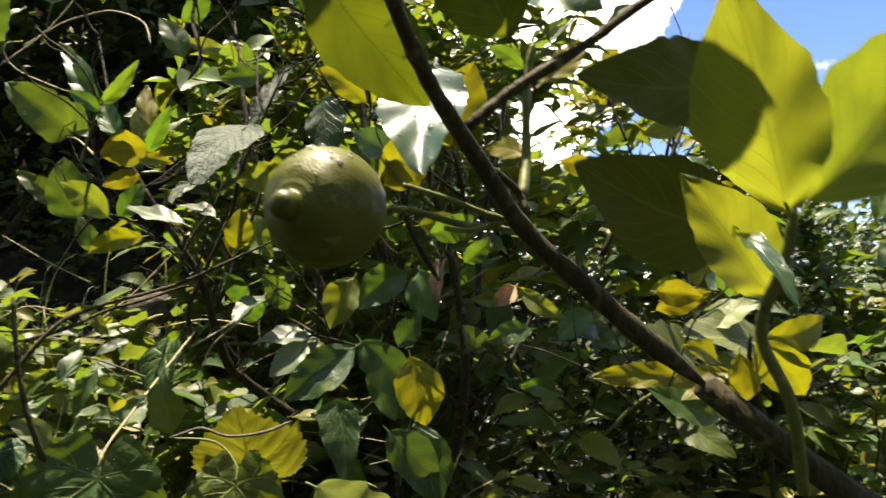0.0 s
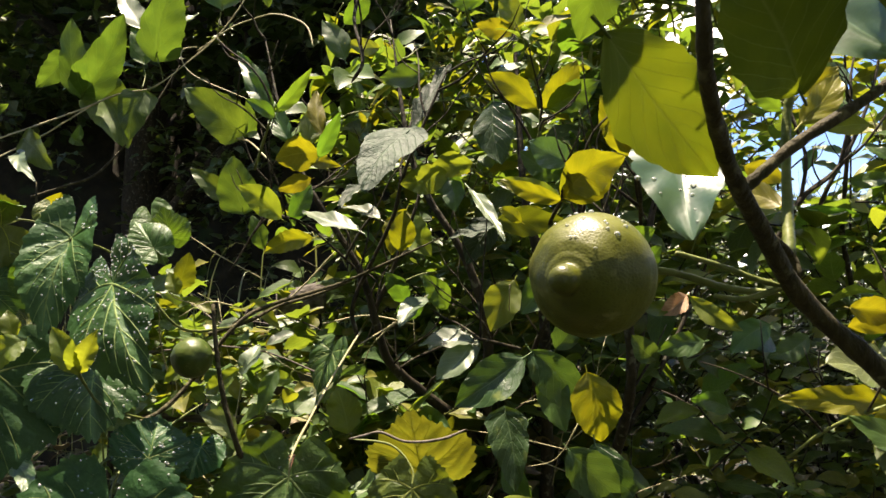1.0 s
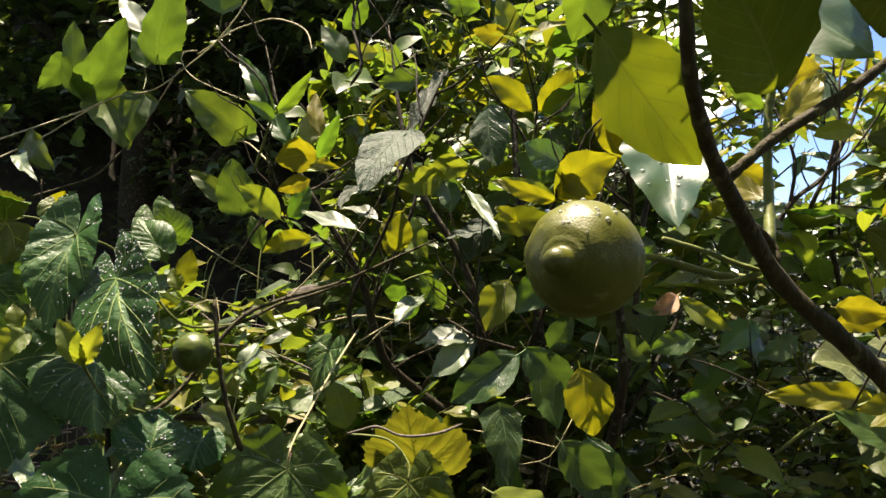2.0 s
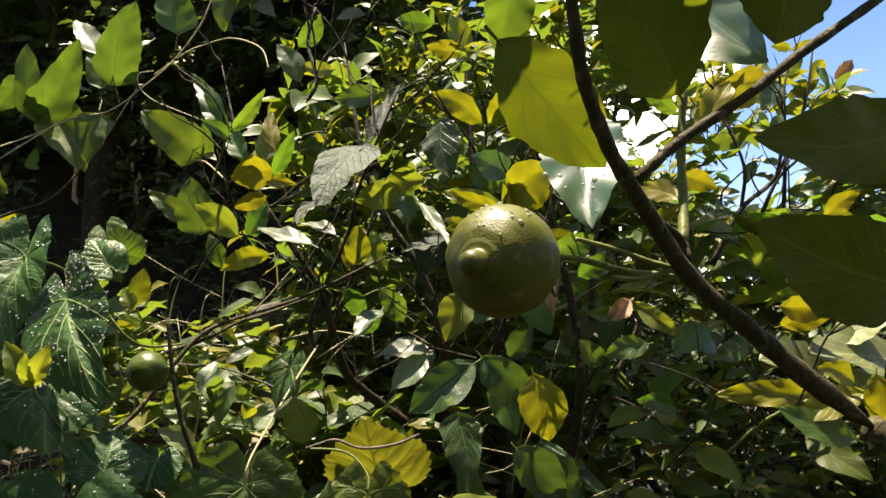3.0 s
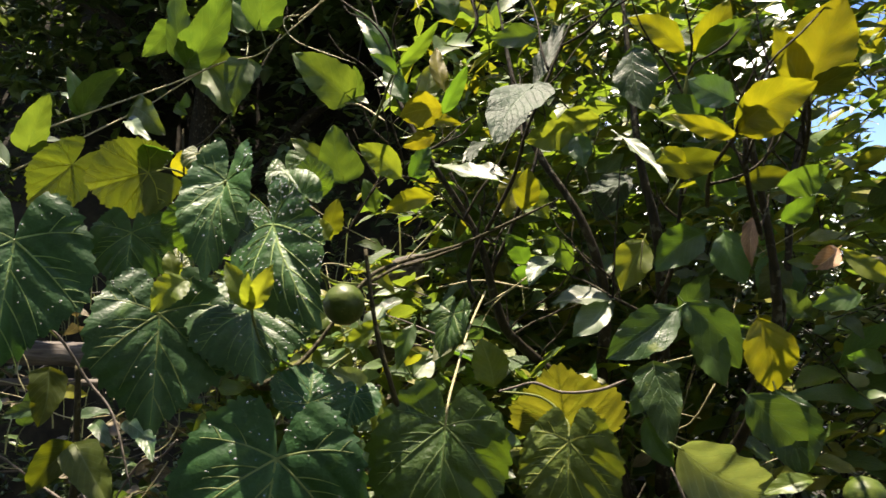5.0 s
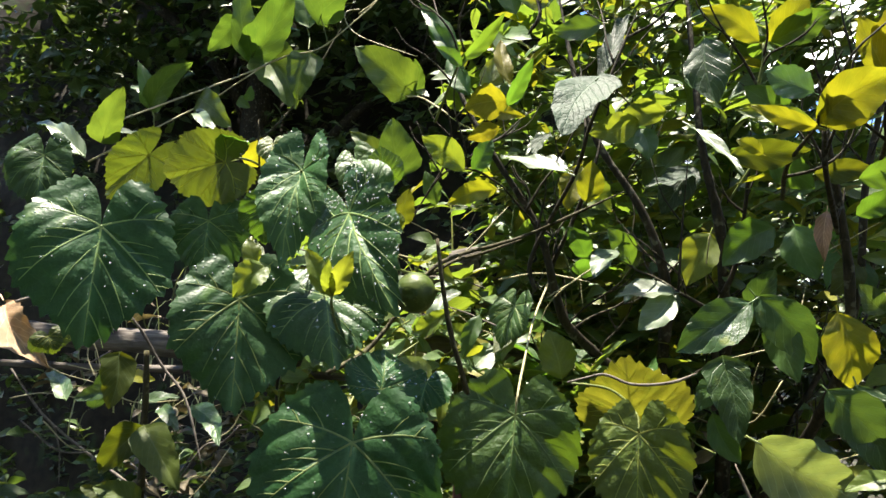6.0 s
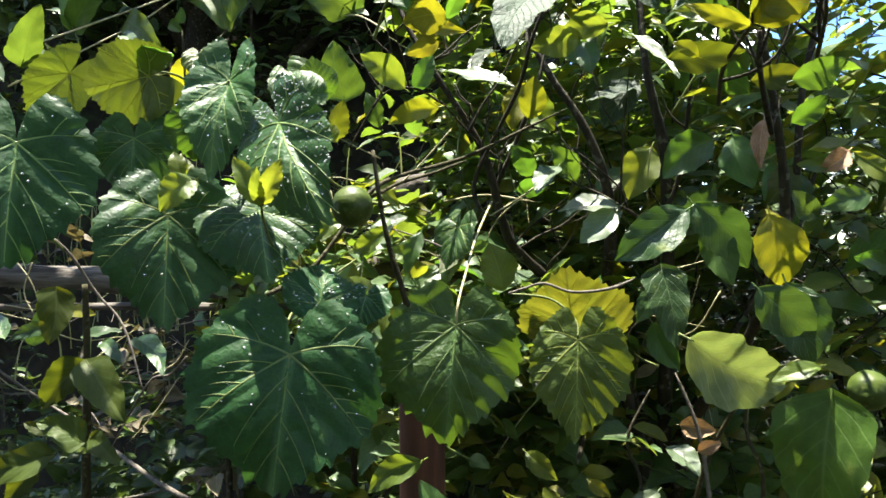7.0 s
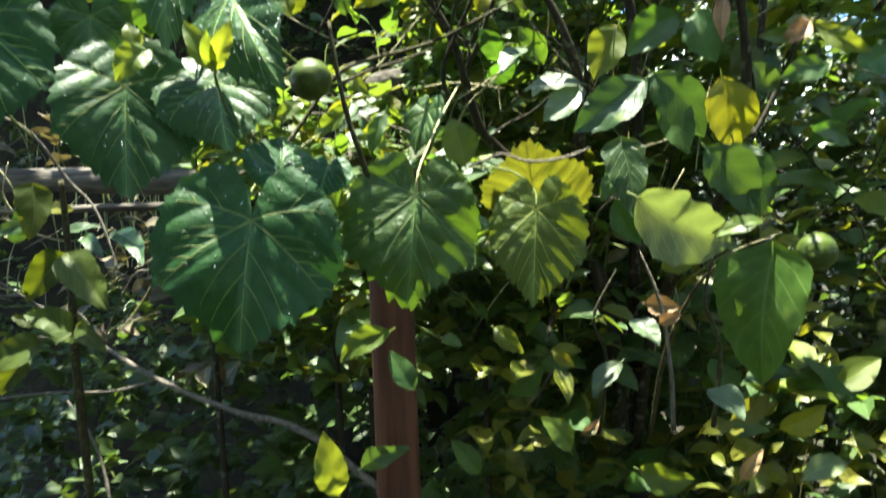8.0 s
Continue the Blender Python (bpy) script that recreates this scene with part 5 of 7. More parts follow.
grape_leaf(grape_vine, (-0.472, 0.690, 1.394), (-0.456, 0.690, 1.419), (0.493, -0.812, -0.311), 0.592, 0.3, 0.2, GRAPEYELLOW, 0, 1)
grape_leaf(grape_vine, (-0.548, 0.700, 1.516), (-0.544, 0.690, 1.494), (0.398, -0.811, 0.429), 0.887, 0.3, 0.2, GRAPEYELLOW, 0, 1)
grape_leaf(grape_vine, (-0.540, 0.680, 1.450), (-0.543, 0.680, 1.412), (0.391, -0.920, -0.026), 0.999, 0.3, 0.2, GRAPELIGHT, 10, 1)
leaf(grape_vine, "crenate", (-0.273, 0.820, 1.283), (-0.288, 0.820, 1.333), (0.166, -0.985, 0.049), 0.725, 0.2, 0.1, YELLOWGREEN)
grape_leaf(grape_vine, (-0.385, 0.720, 1.284), (-0.386, 0.700, 1.259), (0.160, -0.763, 0.626), 1.051, 0.2, 0.2, GRAPE, 30, 1)
grape_leaf(grape_vine, (-0.849, 0.700, 1.520), (-0.837, 0.680, 1.457), (0.318, -0.886, 0.338), 0.795, 0.3, 0.3, GRAPE, 30, 1)
grape_leaf(grape_vine, (-0.783, 0.660, 1.317), (-0.775, 0.660, 1.299), (0.522, -0.818, 0.241), 1.548, 0.3, 0.3, GRAPEYELLOW, 0, 1)
grape_leaf(grape_vine, (-0.443, 0.720, 1.475), (-0.467, 0.720, 1.504), (0.407, -0.847, 0.341), 0.836, 0.3, 0.2, GRAPELIGHT, 0, 1)
grape_leaf(grape_vine, (-0.447, 0.750, 1.489), (-0.446, 0.740, 1.518), (0.681, -0.687, -0.254), 1.013, 0.3, 0.2, GRAPELIGHT, 0, 1)
leaf(shrub, "heart", (-0.114, 0.880, 1.302), (-0.102, 0.860, 1.224), (-0.080, -0.985, 0.05), 0.6, 0.3, 0.1, BROAD)
grape_leaf(grape_vine, (-0.364, 1.000, 1.356), (-0.382, 0.980, 1.305), (-0.332, -0.834, 0.440), 0.775, 0.3, 0.3, GRAPELIGHT, 0, 1)
leaf(grape_vine, "crenate", (-0.898, 0.700, 1.355), (-0.813, 0.670, 1.298), (0.119, -0.796, 0.594), 0.398, 0.6, 0.6, DRY, "withered orange-brown curled leaf")
leaf(grape_vine, "oval", (-0.001, 0.960, 1.470), (-0.009, 0.940, 1.416), (-0.293, -0.881, 0.372), 0.317, 0.5, 0.4, DRY)
leaf(grape_vine, "oval", (-0.086, 1.100, 1.087), (-0.043, 1.080, 1.085), (-0.413, -0.905, 0.102), 0.586, 0.5, 0.4, DRY)
leaf(grape_vine, "crenate", (-0.392, 0.800, 1.351), (-0.437, 0.800, 1.324), (-0.090, -0.985, 0.146), 0.408, 0.3, 0.2, YELLOWGREEN)
leaf(grape_vine, "oval", (-0.369, 0.850, 1.348), (-0.383, 0.830, 1.299), (0.190, -0.927, 0.323), 0.344, 0.3, 0.2, CITRUS)
leaf(grape_vine, "crenate", (-0.444, 0.800, 1.357), (-0.468, 0.780, 1.336), (0.456, -0.845, 0.278), 0.495, 0.3, 0.2, YELLOWGREEN)
leaf(grape_vine, "crenate", (-0.435, 0.780, 1.247), (-0.400, 0.760, 1.285), (0.269, -0.726, -0.632), 0.519, 0.2, 0.2, CITRUS)
leaf(grape_vine, "crenate", (-0.408, 0.850, 1.272), (-0.408, 0.830, 1.224), (0.152, -0.911, 0.383), 0.298, 0.3, 0.2, YELLOWGREEN)

# the climbing vine with heart-shaped leaves
leaf(climber, "heart", (-0.727, 1.120, 1.832), (-0.673, 1.100, 1.952), (0.701, -0.584, -0.410), 0.627, 0.35, 0.1, BRIGHT)
leaf(climber, "heart", (-0.767, 1.130, 1.889), (-0.822, 1.145, 1.959), (0.040, -0.540, 0.841), 0.524, 0.25, 0.1, PALE)
leaf(climber, "heart", (-0.751, 1.120, 1.825), (-0.784, 1.130, 1.911), (0.571, -0.761, 0.0), 0.522, 0.3, 0.1, BRIGHT)
leaf(climber, "heart", (-0.837, 1.080, 1.764), (-0.840, 1.060, 1.881), (0.895, -0.443, -0.051), 0.504, 0.35, 0.1, BRIGHT)
leaf(climber, "heart", (-0.830, 1.080, 1.763), (-0.749, 1.060, 1.879), (0.372, -0.835, -0.406), 0.498, 0.35, 0.1, BRIGHT)
leaf(climber, "heart", (-0.857, 1.070, 1.820), (-0.895, 1.050, 1.766), (0.683, -0.696, -0.222), 0.667, 0.3, 0.2, BRIGHT)
leaf(climber, "heart", (-0.818, 1.100, 1.769), (-0.749, 1.080, 1.669), (0.307, -0.92, 0.0), 0.683, 0.35, 0.1, BRIGHT)
leaf(climber, "heart", (-0.549, 1.080, 1.683), (-0.630, 1.050, 1.749), (0.222, -0.968, -0.113), 0.66, 0.3, 0.12, BRIGHT)
leaf(climber, "heart", (-0.560, 1.100, 1.688), (-0.515, 1.075, 1.670), (0.040, -0.540, 0.841), 0.417, 0.3, 0.1, PALE)
leaf(climber, "heart", (-0.545, 1.100, 1.683), (-0.541, 1.080, 1.731), (0.394, -0.838, -0.377), 0.459, 0.3, 0.1, BRIGHT)
leaf(climber, "heart", (-0.639, 1.200, 1.605), (-0.697, 1.180, 1.651), (0.497, -0.825, 0.0), 0.54, 0.3, 0.1, BRIGHT)
leaf(climber, "heart", (-0.607, 1.200, 1.580), (-0.617, 1.180, 1.669), (0.475, -0.869, -0.138), 0.856, 0.25, 0.1, BRIGHT)
leaf(climber, "heart", (-0.627, 1.150, 1.921), (-0.648, 1.150, 2.019), (0.565, -0.816, 0.123), 0.756, 0.3, 0.1, BRIGHT)
leaf(climber, "heart", (-0.535, 1.150, 1.978), (-0.538, 1.140, 1.906), (0.345, -0.932, 0.114), 0.641, 0.3, 0.1, BRIGHT)
leaf(climber, "heart", (-0.719, 1.140, 1.869), (-0.688, 1.176, 1.925), (0.040, -0.540, 0.841), 0.542, 0.3, 0.1, PALE)
leaf(climber, "heart", (-0.826, 1.120, 1.820), (-0.763, 1.116, 1.814), (0.040, -0.540, 0.841), 0.5, 0.3, 0.1, PALE)
leaf(climber, "heart", (-0.867, 1.100, 1.695), (-0.845, 1.100, 1.680), (0.044, -0.997, 0.063), 0.792, 0.3, 0.1, BRIGHT)
leaf(climber, "heart", (-0.865, 1.000, 1.667), (-0.800, 0.980, 1.617), (-0.021, -0.938, 0.05), 0.614, 0.3, 0.1, BRIGHT)
leaf(climber, "heart", (-0.919, 0.860, 1.578), (-0.870, 0.840, 1.641), (0.482, -0.657, -0.579), 0.574, 0.3, 0.1, BRIGHT)
leaf(climber, "heart", (-0.934, 0.880, 1.596), (-0.858, 0.866, 1.583), (0.040, -0.540, 0.841), 0.325, 0.3, 0.1, PALE)
leaf(climber, "heart", (-0.922, 0.950, 1.649), (-0.946, 0.950, 1.723), (0.787, -0.559, 0.261), 0.401, 0.4, 0.1, BRIGHT)
leaf(climber, "heart", (-0.919, 0.950, 1.650), (-0.834, 0.930, 1.701), (0.120, -0.841, -0.527), 0.435, 0.3, 0.1, BRIGHT)
leaf(climber, "heart", (-0.928, 0.960, 1.662), (-0.989, 0.981, 1.696), (0.040, -0.540, 0.841), 0.336, 0.3, 0.1, PALE)
leaf(climber, "heart", (-0.857, 0.980, 1.645), (-0.764, 0.909, 1.595), (0.040, -0.540, 0.841), 0.192, 0.3, 0.2, PALE)
leaf(climber, "heart", (-0.921, 0.820, 1.554), (-1.053, 0.862, 1.629), (0.040, -0.540, 0.841), 0.19, 0.4, 0.3, PALE)
leaf(climber, "heart", (-0.816, 1.050, 1.678), (-0.811, 1.050, 1.701), (0.708, -0.690, -0.153), 0.715, 0.3, 0.1, BRIGHT)
leaf(climber, "heart", (-0.734, 1.100, 1.760), (-0.742, 1.080, 1.681), (0.581, -0.801, -0.1), 0.732, 0.3, 0.1, BRIGHT)
tube(climber, "stem", [(-0.937, 0.850, 1.586), (-0.856, 1.000, 1.686), (-0.812, 1.050, 1.724), (-0.765, 1.080, 1.756), (-0.717, 1.100, 1.770), (-0.676, 1.130, 1.818), (-0.633, 1.150, 1.868), (-0.591, 1.170, 1.945), (-0.578, 1.200, 2.048)], 0.0014, 0.0012, STRAW, "pale twining stem")
tube(climber, "stem", [(-0.933, 0.850, 1.544), (-0.874, 1.020, 1.669), (-0.841, 1.050, 1.705), (-0.797, 1.070, 1.740), (-0.767, 1.080, 1.754)], 0.0013, 0.0011, STRAW)
tube(climber, "stem", [(-0.849, 1.000, 1.579), (-0.818, 1.030, 1.599), (-0.781, 1.050, 1.618), (-0.756, 1.080, 1.665), (-0.749, 1.120, 1.712), (-0.729, 1.140, 1.769), (-0.709, 1.160, 1.826)], 0.0018, 0.0016, BARK)
tube(climber, "tendril", [(-0.665, 1.140, 1.847), (-0.684, 1.130, 1.841), (-0.681, 1.120, 1.822), (-0.660, 1.110, 1.796), (-0.623, 1.100, 1.773), (-0.536, 1.080, 1.733)], 0.0011, 0.0009, STRAW)
tube(climber, "stem", [(-0.671, 1.150, 1.844), (-0.646, 1.160, 1.866), (-0.621, 1.170, 1.888), (-0.590, 1.180, 1.903), (-0.543, 1.180, 1.909), (-0.477, 1.150, 1.874), (-0.448, 1.120, 1.822)], 0.0013, 0.0014, STRAW)
tube(climber, "petiole", [(-0.727, 1.120, 1.832), (-0.717, 1.120, 1.803), (-0.712, 1.120, 1.781)], 0.0009, 0.0009, GREENSTEM)
tube(climber, "petiole", [(-0.756, 1.120, 1.825), (-0.747, 1.120, 1.800), (-0.737, 1.100, 1.769)], 0.0009, 0.0009, GREENSTEM)
tube(climber, "petiole", [(-0.627, 1.150, 1.921), (-0.631, 1.150, 1.891), (-0.635, 1.150, 1.869)], 0.0009, 0.0009, GREENSTEM)
tube(climber, "petiole", [(-0.922, 0.950, 1.649), (-0.913, 0.950, 1.633), (-0.911, 0.950, 1.616)], 0.0009, 0.0009, GREENSTEM)
tube(climber, "petiole", [(-0.555, 1.080, 1.673), (-0.517, 1.050, 1.659), (-0.459, 1.000, 1.618)], 0.0012, 0.0014, STRAW)

# saplings and twigs low down beside the vine
tube(sapling, "stem", [(-0.905, 0.950, 1.280), (-0.903, 0.950, 1.214), (-0.903, 0.950, 1.115), (-0.906, 0.950, 1.001), (-0.924, 0.980, 0.657)], 0.004, 0.007, BARK)
leaf(sapling, "heart", (-0.884, 0.920, 1.170), (-0.937, 0.900, 1.109), (0.341, -0.940, 0.013), 0.648, 0.3, 0.1, OLIVE)
leaf(sapling, "heart", (-0.874, 0.920, 1.171), (-0.800, 0.900, 1.101), (0.330, -0.755, 0.566), 0.577, 0.3, 0.1, OLIVE)
leaf(sapling, "heart", (-0.946, 0.940, 1.270), (-0.941, 0.920, 1.196), (0.674, -0.700, 0.237), 0.706, 0.4, 0.1, OLIVE)
leaf(sapling, "heart", (-0.990, 0.960, 1.213), (-1.039, 0.950, 1.200), (0.112, -0.950, 0.292), 0.504, 0.3, 0.1, BROAD)
leaf(sapling, "heart", (-1.015, 0.970, 1.190), (-1.005, 0.970, 1.242), (0.874, -0.461, -0.157), 0.529, 0.3, 0.1, BROAD)
leaf(sapling, "heart", (-0.888, 0.920, 1.063), (-0.944, 0.900, 1.091), (0.499, -0.718, 0.486), 0.766, 0.3, 0.1, OLIVE)
leaf(sapling, "heart", (-0.869, 0.920, 1.069), (-0.810, 0.900, 1.041), (-0.016, -0.825, 0.565), 0.466, 0.3, 0.1, OLIVE)
leaf(sapling, "heart", (-0.928, 0.900, 1.047), (-1.036, 0.860, 1.027), (0.262, -0.892, 0.368), 0.439, 0.3, 0.1, OLIVE)
leaf(sapling, "heart", (-0.925, 0.970, 1.202), (-0.873, 0.987, 1.211), (0.040, -0.540, 0.841), 0.504, 0.3, 0.1, BROAD)
leaf(sapling, "heart", (-0.815, 0.950, 1.202), (-0.741, 0.901, 1.167), (0.040, -0.540, 0.841), 0.355, 0.3, 0.1, BROAD)
leaf(sapling, "heart", (-0.942, 0.970, 1.240), (-0.897, 0.960, 1.236), (-0.194, -0.950, 0.246), 0.46, 0.3, 0.1, YELLOW)
leaf(sapling, "heart", (-0.889, 0.970, 1.196), (-0.832, 0.936, 1.171), (0.040, -0.540, 0.841), 0.344, 0.3, 0.1, BROAD)
leaf(sapling, "heart", (-1.107, 1.000, 1.195), (-1.196, 1.043, 1.229), (0.040, -0.540, 0.841), 0.307, 0.3, 0.1, BROAD)
leaf(sapling, "heart", (-0.973, 0.920, 1.016), (-0.999, 0.900, 0.969), (0.485, -0.868, 0.104), 0.642, 0.3, 0.1, OLIVE)
leaf(sapling, "heart", (-0.956, 0.930, 1.073), (-0.986, 0.920, 1.083), (0.416, -0.789, 0.453), 0.638, 0.3, 0.1, OLIVE)
leaf(sapling, "heart", (-0.917, 0.930, 1.066), (-0.860, 0.920, 1.053), (-0.089, -0.935, 0.343), 0.455, 0.3, 0.1, OLIVE)
tube(fallen_branch, "limb", [(-1.089, 1.150, 1.017), (-1.014, 1.130, 0.988), (-0.865, 1.080, 0.946), (-0.690, 1.030, 0.918), (-0.580, 1.000, 0.913), (-0.469, 0.980, 0.858), (-0.200, 1.000, 0.620), (0.020, 1.000, 0.005)], 0.0032, 0.0062, GREYBARK)
tube(fallen_branch, "twig", [(-1.395, 1.150, 1.214), (-1.308, 1.150, 1.131), (-1.199, 1.150, 1.069), (-1.089, 1.150, 1.017)], 0.002, 0.003, GREYBARK)
tube(fallen_branch, "twig", [(-1.307, 1.100, 1.128), (-1.241, 1.120, 1.077), (-1.199, 1.150, 1.069)], 0.0015, 0.002, GREYBARK)
tube(fallen_branch, "twig", [(-1.228, 1.100, 1.122), (-1.234, 1.120, 1.078), (-1.230, 1.120, 1.017)], 0.0018, 0.001, GREYBARK)
tube(fallen_branch, "twig", [(-0.773, 1.000, 1.172), (-0.816, 1.020, 1.141), (-0.871, 1.040, 1.121), (-1.014, 1.130, 0.988)], 0.002, 0.0015, GREYBARK)
tube(fallen_branch, "twig", [(-1.163, 1.050, 0.907), (-1.063, 1.070, 0.916), (-0.964, 1.090, 0.918), (-0.865, 1.080, 0.946)], 0.002, 0.0025, GREYBARK)
tube(fallen_branch, "twig", [(-1.003, 1.030, 0.918), (-0.928, 1.000, 0.858), (-0.892, 0.980, 0.776), (-0.896, 0.980, 0.673)], 0.002, 0.004, GREYBARK)
tube(fallen_branch, "twig", [(-1.198, 1.000, 1.271), (-1.146, 1.020, 1.233), (-1.093, 1.050, 1.213)], 0.0012, 0.0008, STRAW)
tube(fallen_branch, "twig", [(-1.047, 1.000, 1.310), (-1.063, 1.000, 1.265), (-1.045, 1.000, 1.229)], 0.0012, 0.0008, STRAW)
tube(fallen_branch, "twig", [(-1.243, 1.020, 1.182), (-1.180, 1.030, 1.193), (-1.116, 1.050, 1.184)], 0.0012, 0.0008, STRAW)
tube(fallen_branch, "twig", [(-1.200, 1.050, 1.142), (-1.158, 1.070, 1.097), (-1.126, 1.100, 1.089)], 0.0012, 0.0008, STRAW)
tube(fallen_branch, "twig", [(-0.831, 1.000, 1.144), (-0.792, 1.000, 1.163), (-0.769, 1.000, 1.197)], 0.0012, 0.0008, STRAW)
tube(fallen_branch, "twig", [(-0.934, 1.000, 1.163), (-0.909, 1.020, 1.188), (-0.886, 1.030, 1.205)], 0.0012, 0.0008, STRAW)
tube(fallen_branch, "twig", [(-1.205, 1.100, 1.234), (-1.129, 1.100, 1.227), (-1.038, 1.120, 1.238)], 0.0012, 0.0008, STRAW)
tube(fallen_branch, "twig", [(-1.104, 1.100, 1.188), (-1.043, 1.100, 1.176), (-0.978, 1.120, 1.182)], 0.0012, 0.0008, STRAW)
tube(fallen_branch, "twig", [(-1.144, 1.050, 1.327), (-1.095, 1.050, 1.270), (-1.103, 1.080, 1.191)], 0.0012, 0.0008, STRAW)

# fruits
lime((-0.012, 0.372, 1.433), (-0.0227, 0.3435, 1.4300), 0.0242, (0.013, 0.393, 1.435), True)
lime((-0.399, 0.722, 1.368), (-0.398, 0.700, 1.361), 0.0198, (-0.367, 0.716, 1.369), False)
lime((0.075, 0.860, 1.188), (0.067, 0.840, 1.184), 0.019, (0.084, 0.880, 1.205), False)

# the post, boards and sticks
wooden_post((-0.377, 0.870, 0.000), 1.24, 0.026)
board((-1.559, 1.144, 1.295), (-0.727, 1.080, 1.269), 0.038, 0.03)
board((-1.680, 1.160, 1.219), (-0.519, 1.160, 1.235), 0.012, 0.012)
board((-0.557, 1.200, 1.294), (-0.338, 1.250, 1.252), 0.04, 0.02)
board((-0.564, 1.250, 1.413), (-0.496, 1.300, 1.428), 0.05, 0.02)
leaf(shrub, "oval", (-0.017, 0.760, 1.297), (0.002, 0.750, 1.227), (-0.037, -0.991, 0.131), 0.661, 0.25, 0.2, BROAD)
grape_leaf(grape_vine, (-0.503, 0.800, 1.515), (-0.478, 0.780, 1.468), (0.074, -0.902, 0.425), 0.632, 0.4, 0.4, GRAPELIGHT, 4, 1)
leaf(grape_vine, "crenate", (-0.502, 0.820, 1.497), (-0.483, 0.839, 1.522), (0.040, -0.540, 0.841), 0.613, 0.4, 0.5, PALE)
leaf(grape_vine, "crenate", (-0.428, 0.740, 1.432), (-0.408, 0.730, 1.469), (0.639, -0.584, -0.501), 0.544, 0.3, 0.3, OLIVE)
leaf(grape_vine, "oval", (-0.492, 1.050, 1.499), (-0.506, 1.040, 1.549), (0.445, -0.894, -0.053), 0.501, 0.3, 0.2, BRIGHT)
leaf(grape_vine, "oval", (-0.454, 0.920, 1.331), (-0.444, 0.943, 1.372), (0.040, -0.540, 0.841), 0.551, 0.4, 0.4, PALE)
leaf(grape_vine, "oval", (-0.435, 0.880, 1.262), (-0.472, 0.860, 1.293), (0.614, -0.752, 0.240), 0.511, 0.3, 0.2, PALEYELLOW)
leaf(grape_vine, "oval", (-0.234, 1.000, 1.431), (-0.255, 0.944, 1.396), (0.040, -0.540, 0.841), 0.432, 0.3, 0.2, PALE)
leaf(grape_vine, "oval", (-0.643, 0.800, 1.515), (-0.614, 0.790, 1.545), (0.447, -0.612, -0.652), 0.706, 0.3, 0.2, YELLOW)
leaf(grape_vine, "oval", (-0.508, 1.100, 1.357), (-0.476, 1.127, 1.380), (0.040, -0.540, 0.841), 0.513, 0.3, 0.2, PALE)
leaf(grape_vine, "oval", (-0.379, 1.050, 1.320), (-0.418, 1.061, 1.343), (0.040, -0.540, 0.841), 0.434, 0.3, 0.2, PALE)
leaf(grape_vine, "oval", (-0.512, 1.050, 1.425), (-0.457, 1.030, 1.384), (-0.122, -0.946, 0.301), 0.287, 0.3, 0.2, YELLOWGREEN)
leaf(grape_vine, "oval", (-0.416, 1.000, 1.317), (-0.464, 0.980, 1.326), (0.413, -0.872, 0.263), 0.417, 0.3, 0.2, YELLOWGREEN)
tube(grape_vine, "cane", [(-0.517, 0.950, 1.379), (-0.474, 0.980, 1.397), (-0.453, 1.020, 1.416), (-0.415, 1.050, 1.431), (-0.371, 1.080, 1.451)], 0.0028, 0.002, BARK)
tube(grape_vine, "twig", [(-0.485, 1.050, 1.400), (-0.446, 1.080, 1.442), (-0.397, 1.100, 1.501)], 0.0012, 0.0012, STRAW)
tube(grape_vine, "twig", [(-0.397, 1.050, 1.392), (-0.347, 1.100, 1.403), (-0.277, 1.100, 1.391)], 0.0012, 0.0012, STRAW)
tube(grape_vine, "twig", [(-0.535, 1.000, 1.362), (-0.458, 1.000, 1.354), (-0.375, 1.000, 1.325)], 0.0012, 0.0012, GREYBARK)
# leaf added across the sun to shade half of the yellow vine leaf
leaf(climber, "oval", (-0.611, 0.701, 1.517), (-0.564, 0.682, 1.518), (-0.123, 0.123, 0.985), 0.62, 0.15, 0.1, CITRUS)
leaf(grape_vine, "oval", (-0.356, 0.800, 1.108), (-0.410, 0.780, 1.077), (0.160, -0.933, 0.323), 0.429, 0.3, 0.3, YELLOWGREEN)
leaf(grape_vine, "oval", (-0.433, 0.820, 0.903), (-0.438, 0.800, 0.986), (0.639, -0.755, -0.146), 0.438, 0.3, 0.2, YELLOWGREEN)
leaf(grape_vine, "oval", (-0.336, 0.820, 1.037), (-0.364, 0.820, 1.081), (0.469, -0.831, 0.301), 0.51, 0.3, 0.2, CITRUS)
leaf(grape_vine, "oval", (-0.404, 0.820, 0.940), (-0.342, 0.800, 0.973), (-0.199, -0.958, -0.207), 0.356, 0.3, 0.2, BROAD)
leaf(shrub, "oval", (-0.018, 0.950, 1.014), (0.021, 0.920, 0.992), (0.040, -0.540, 0.841), 0.622, 0.3, 0.2, PALE)
leaf(shrub, "oval", (-0.095, 0.950, 0.910), (-0.032, 0.930, 0.910), (-0.299, -0.952, 0.068), 0.549, 0.3, 0.2, YELLOWGREEN)
leaf(shrub, "oval", (-0.178, 0.970, 0.918), (-0.213, 0.960, 0.964), (0.471, -0.867, 0.161), 0.49, 0.3, 0.2, YELLOWGREEN)
leaf(shrub, "oval", (-0.262, 1.000, 0.978), (-0.214, 0.980, 1.024), (-0.178, -0.957, -0.227), 0.421, 0.3, 0.2, CITRUS)
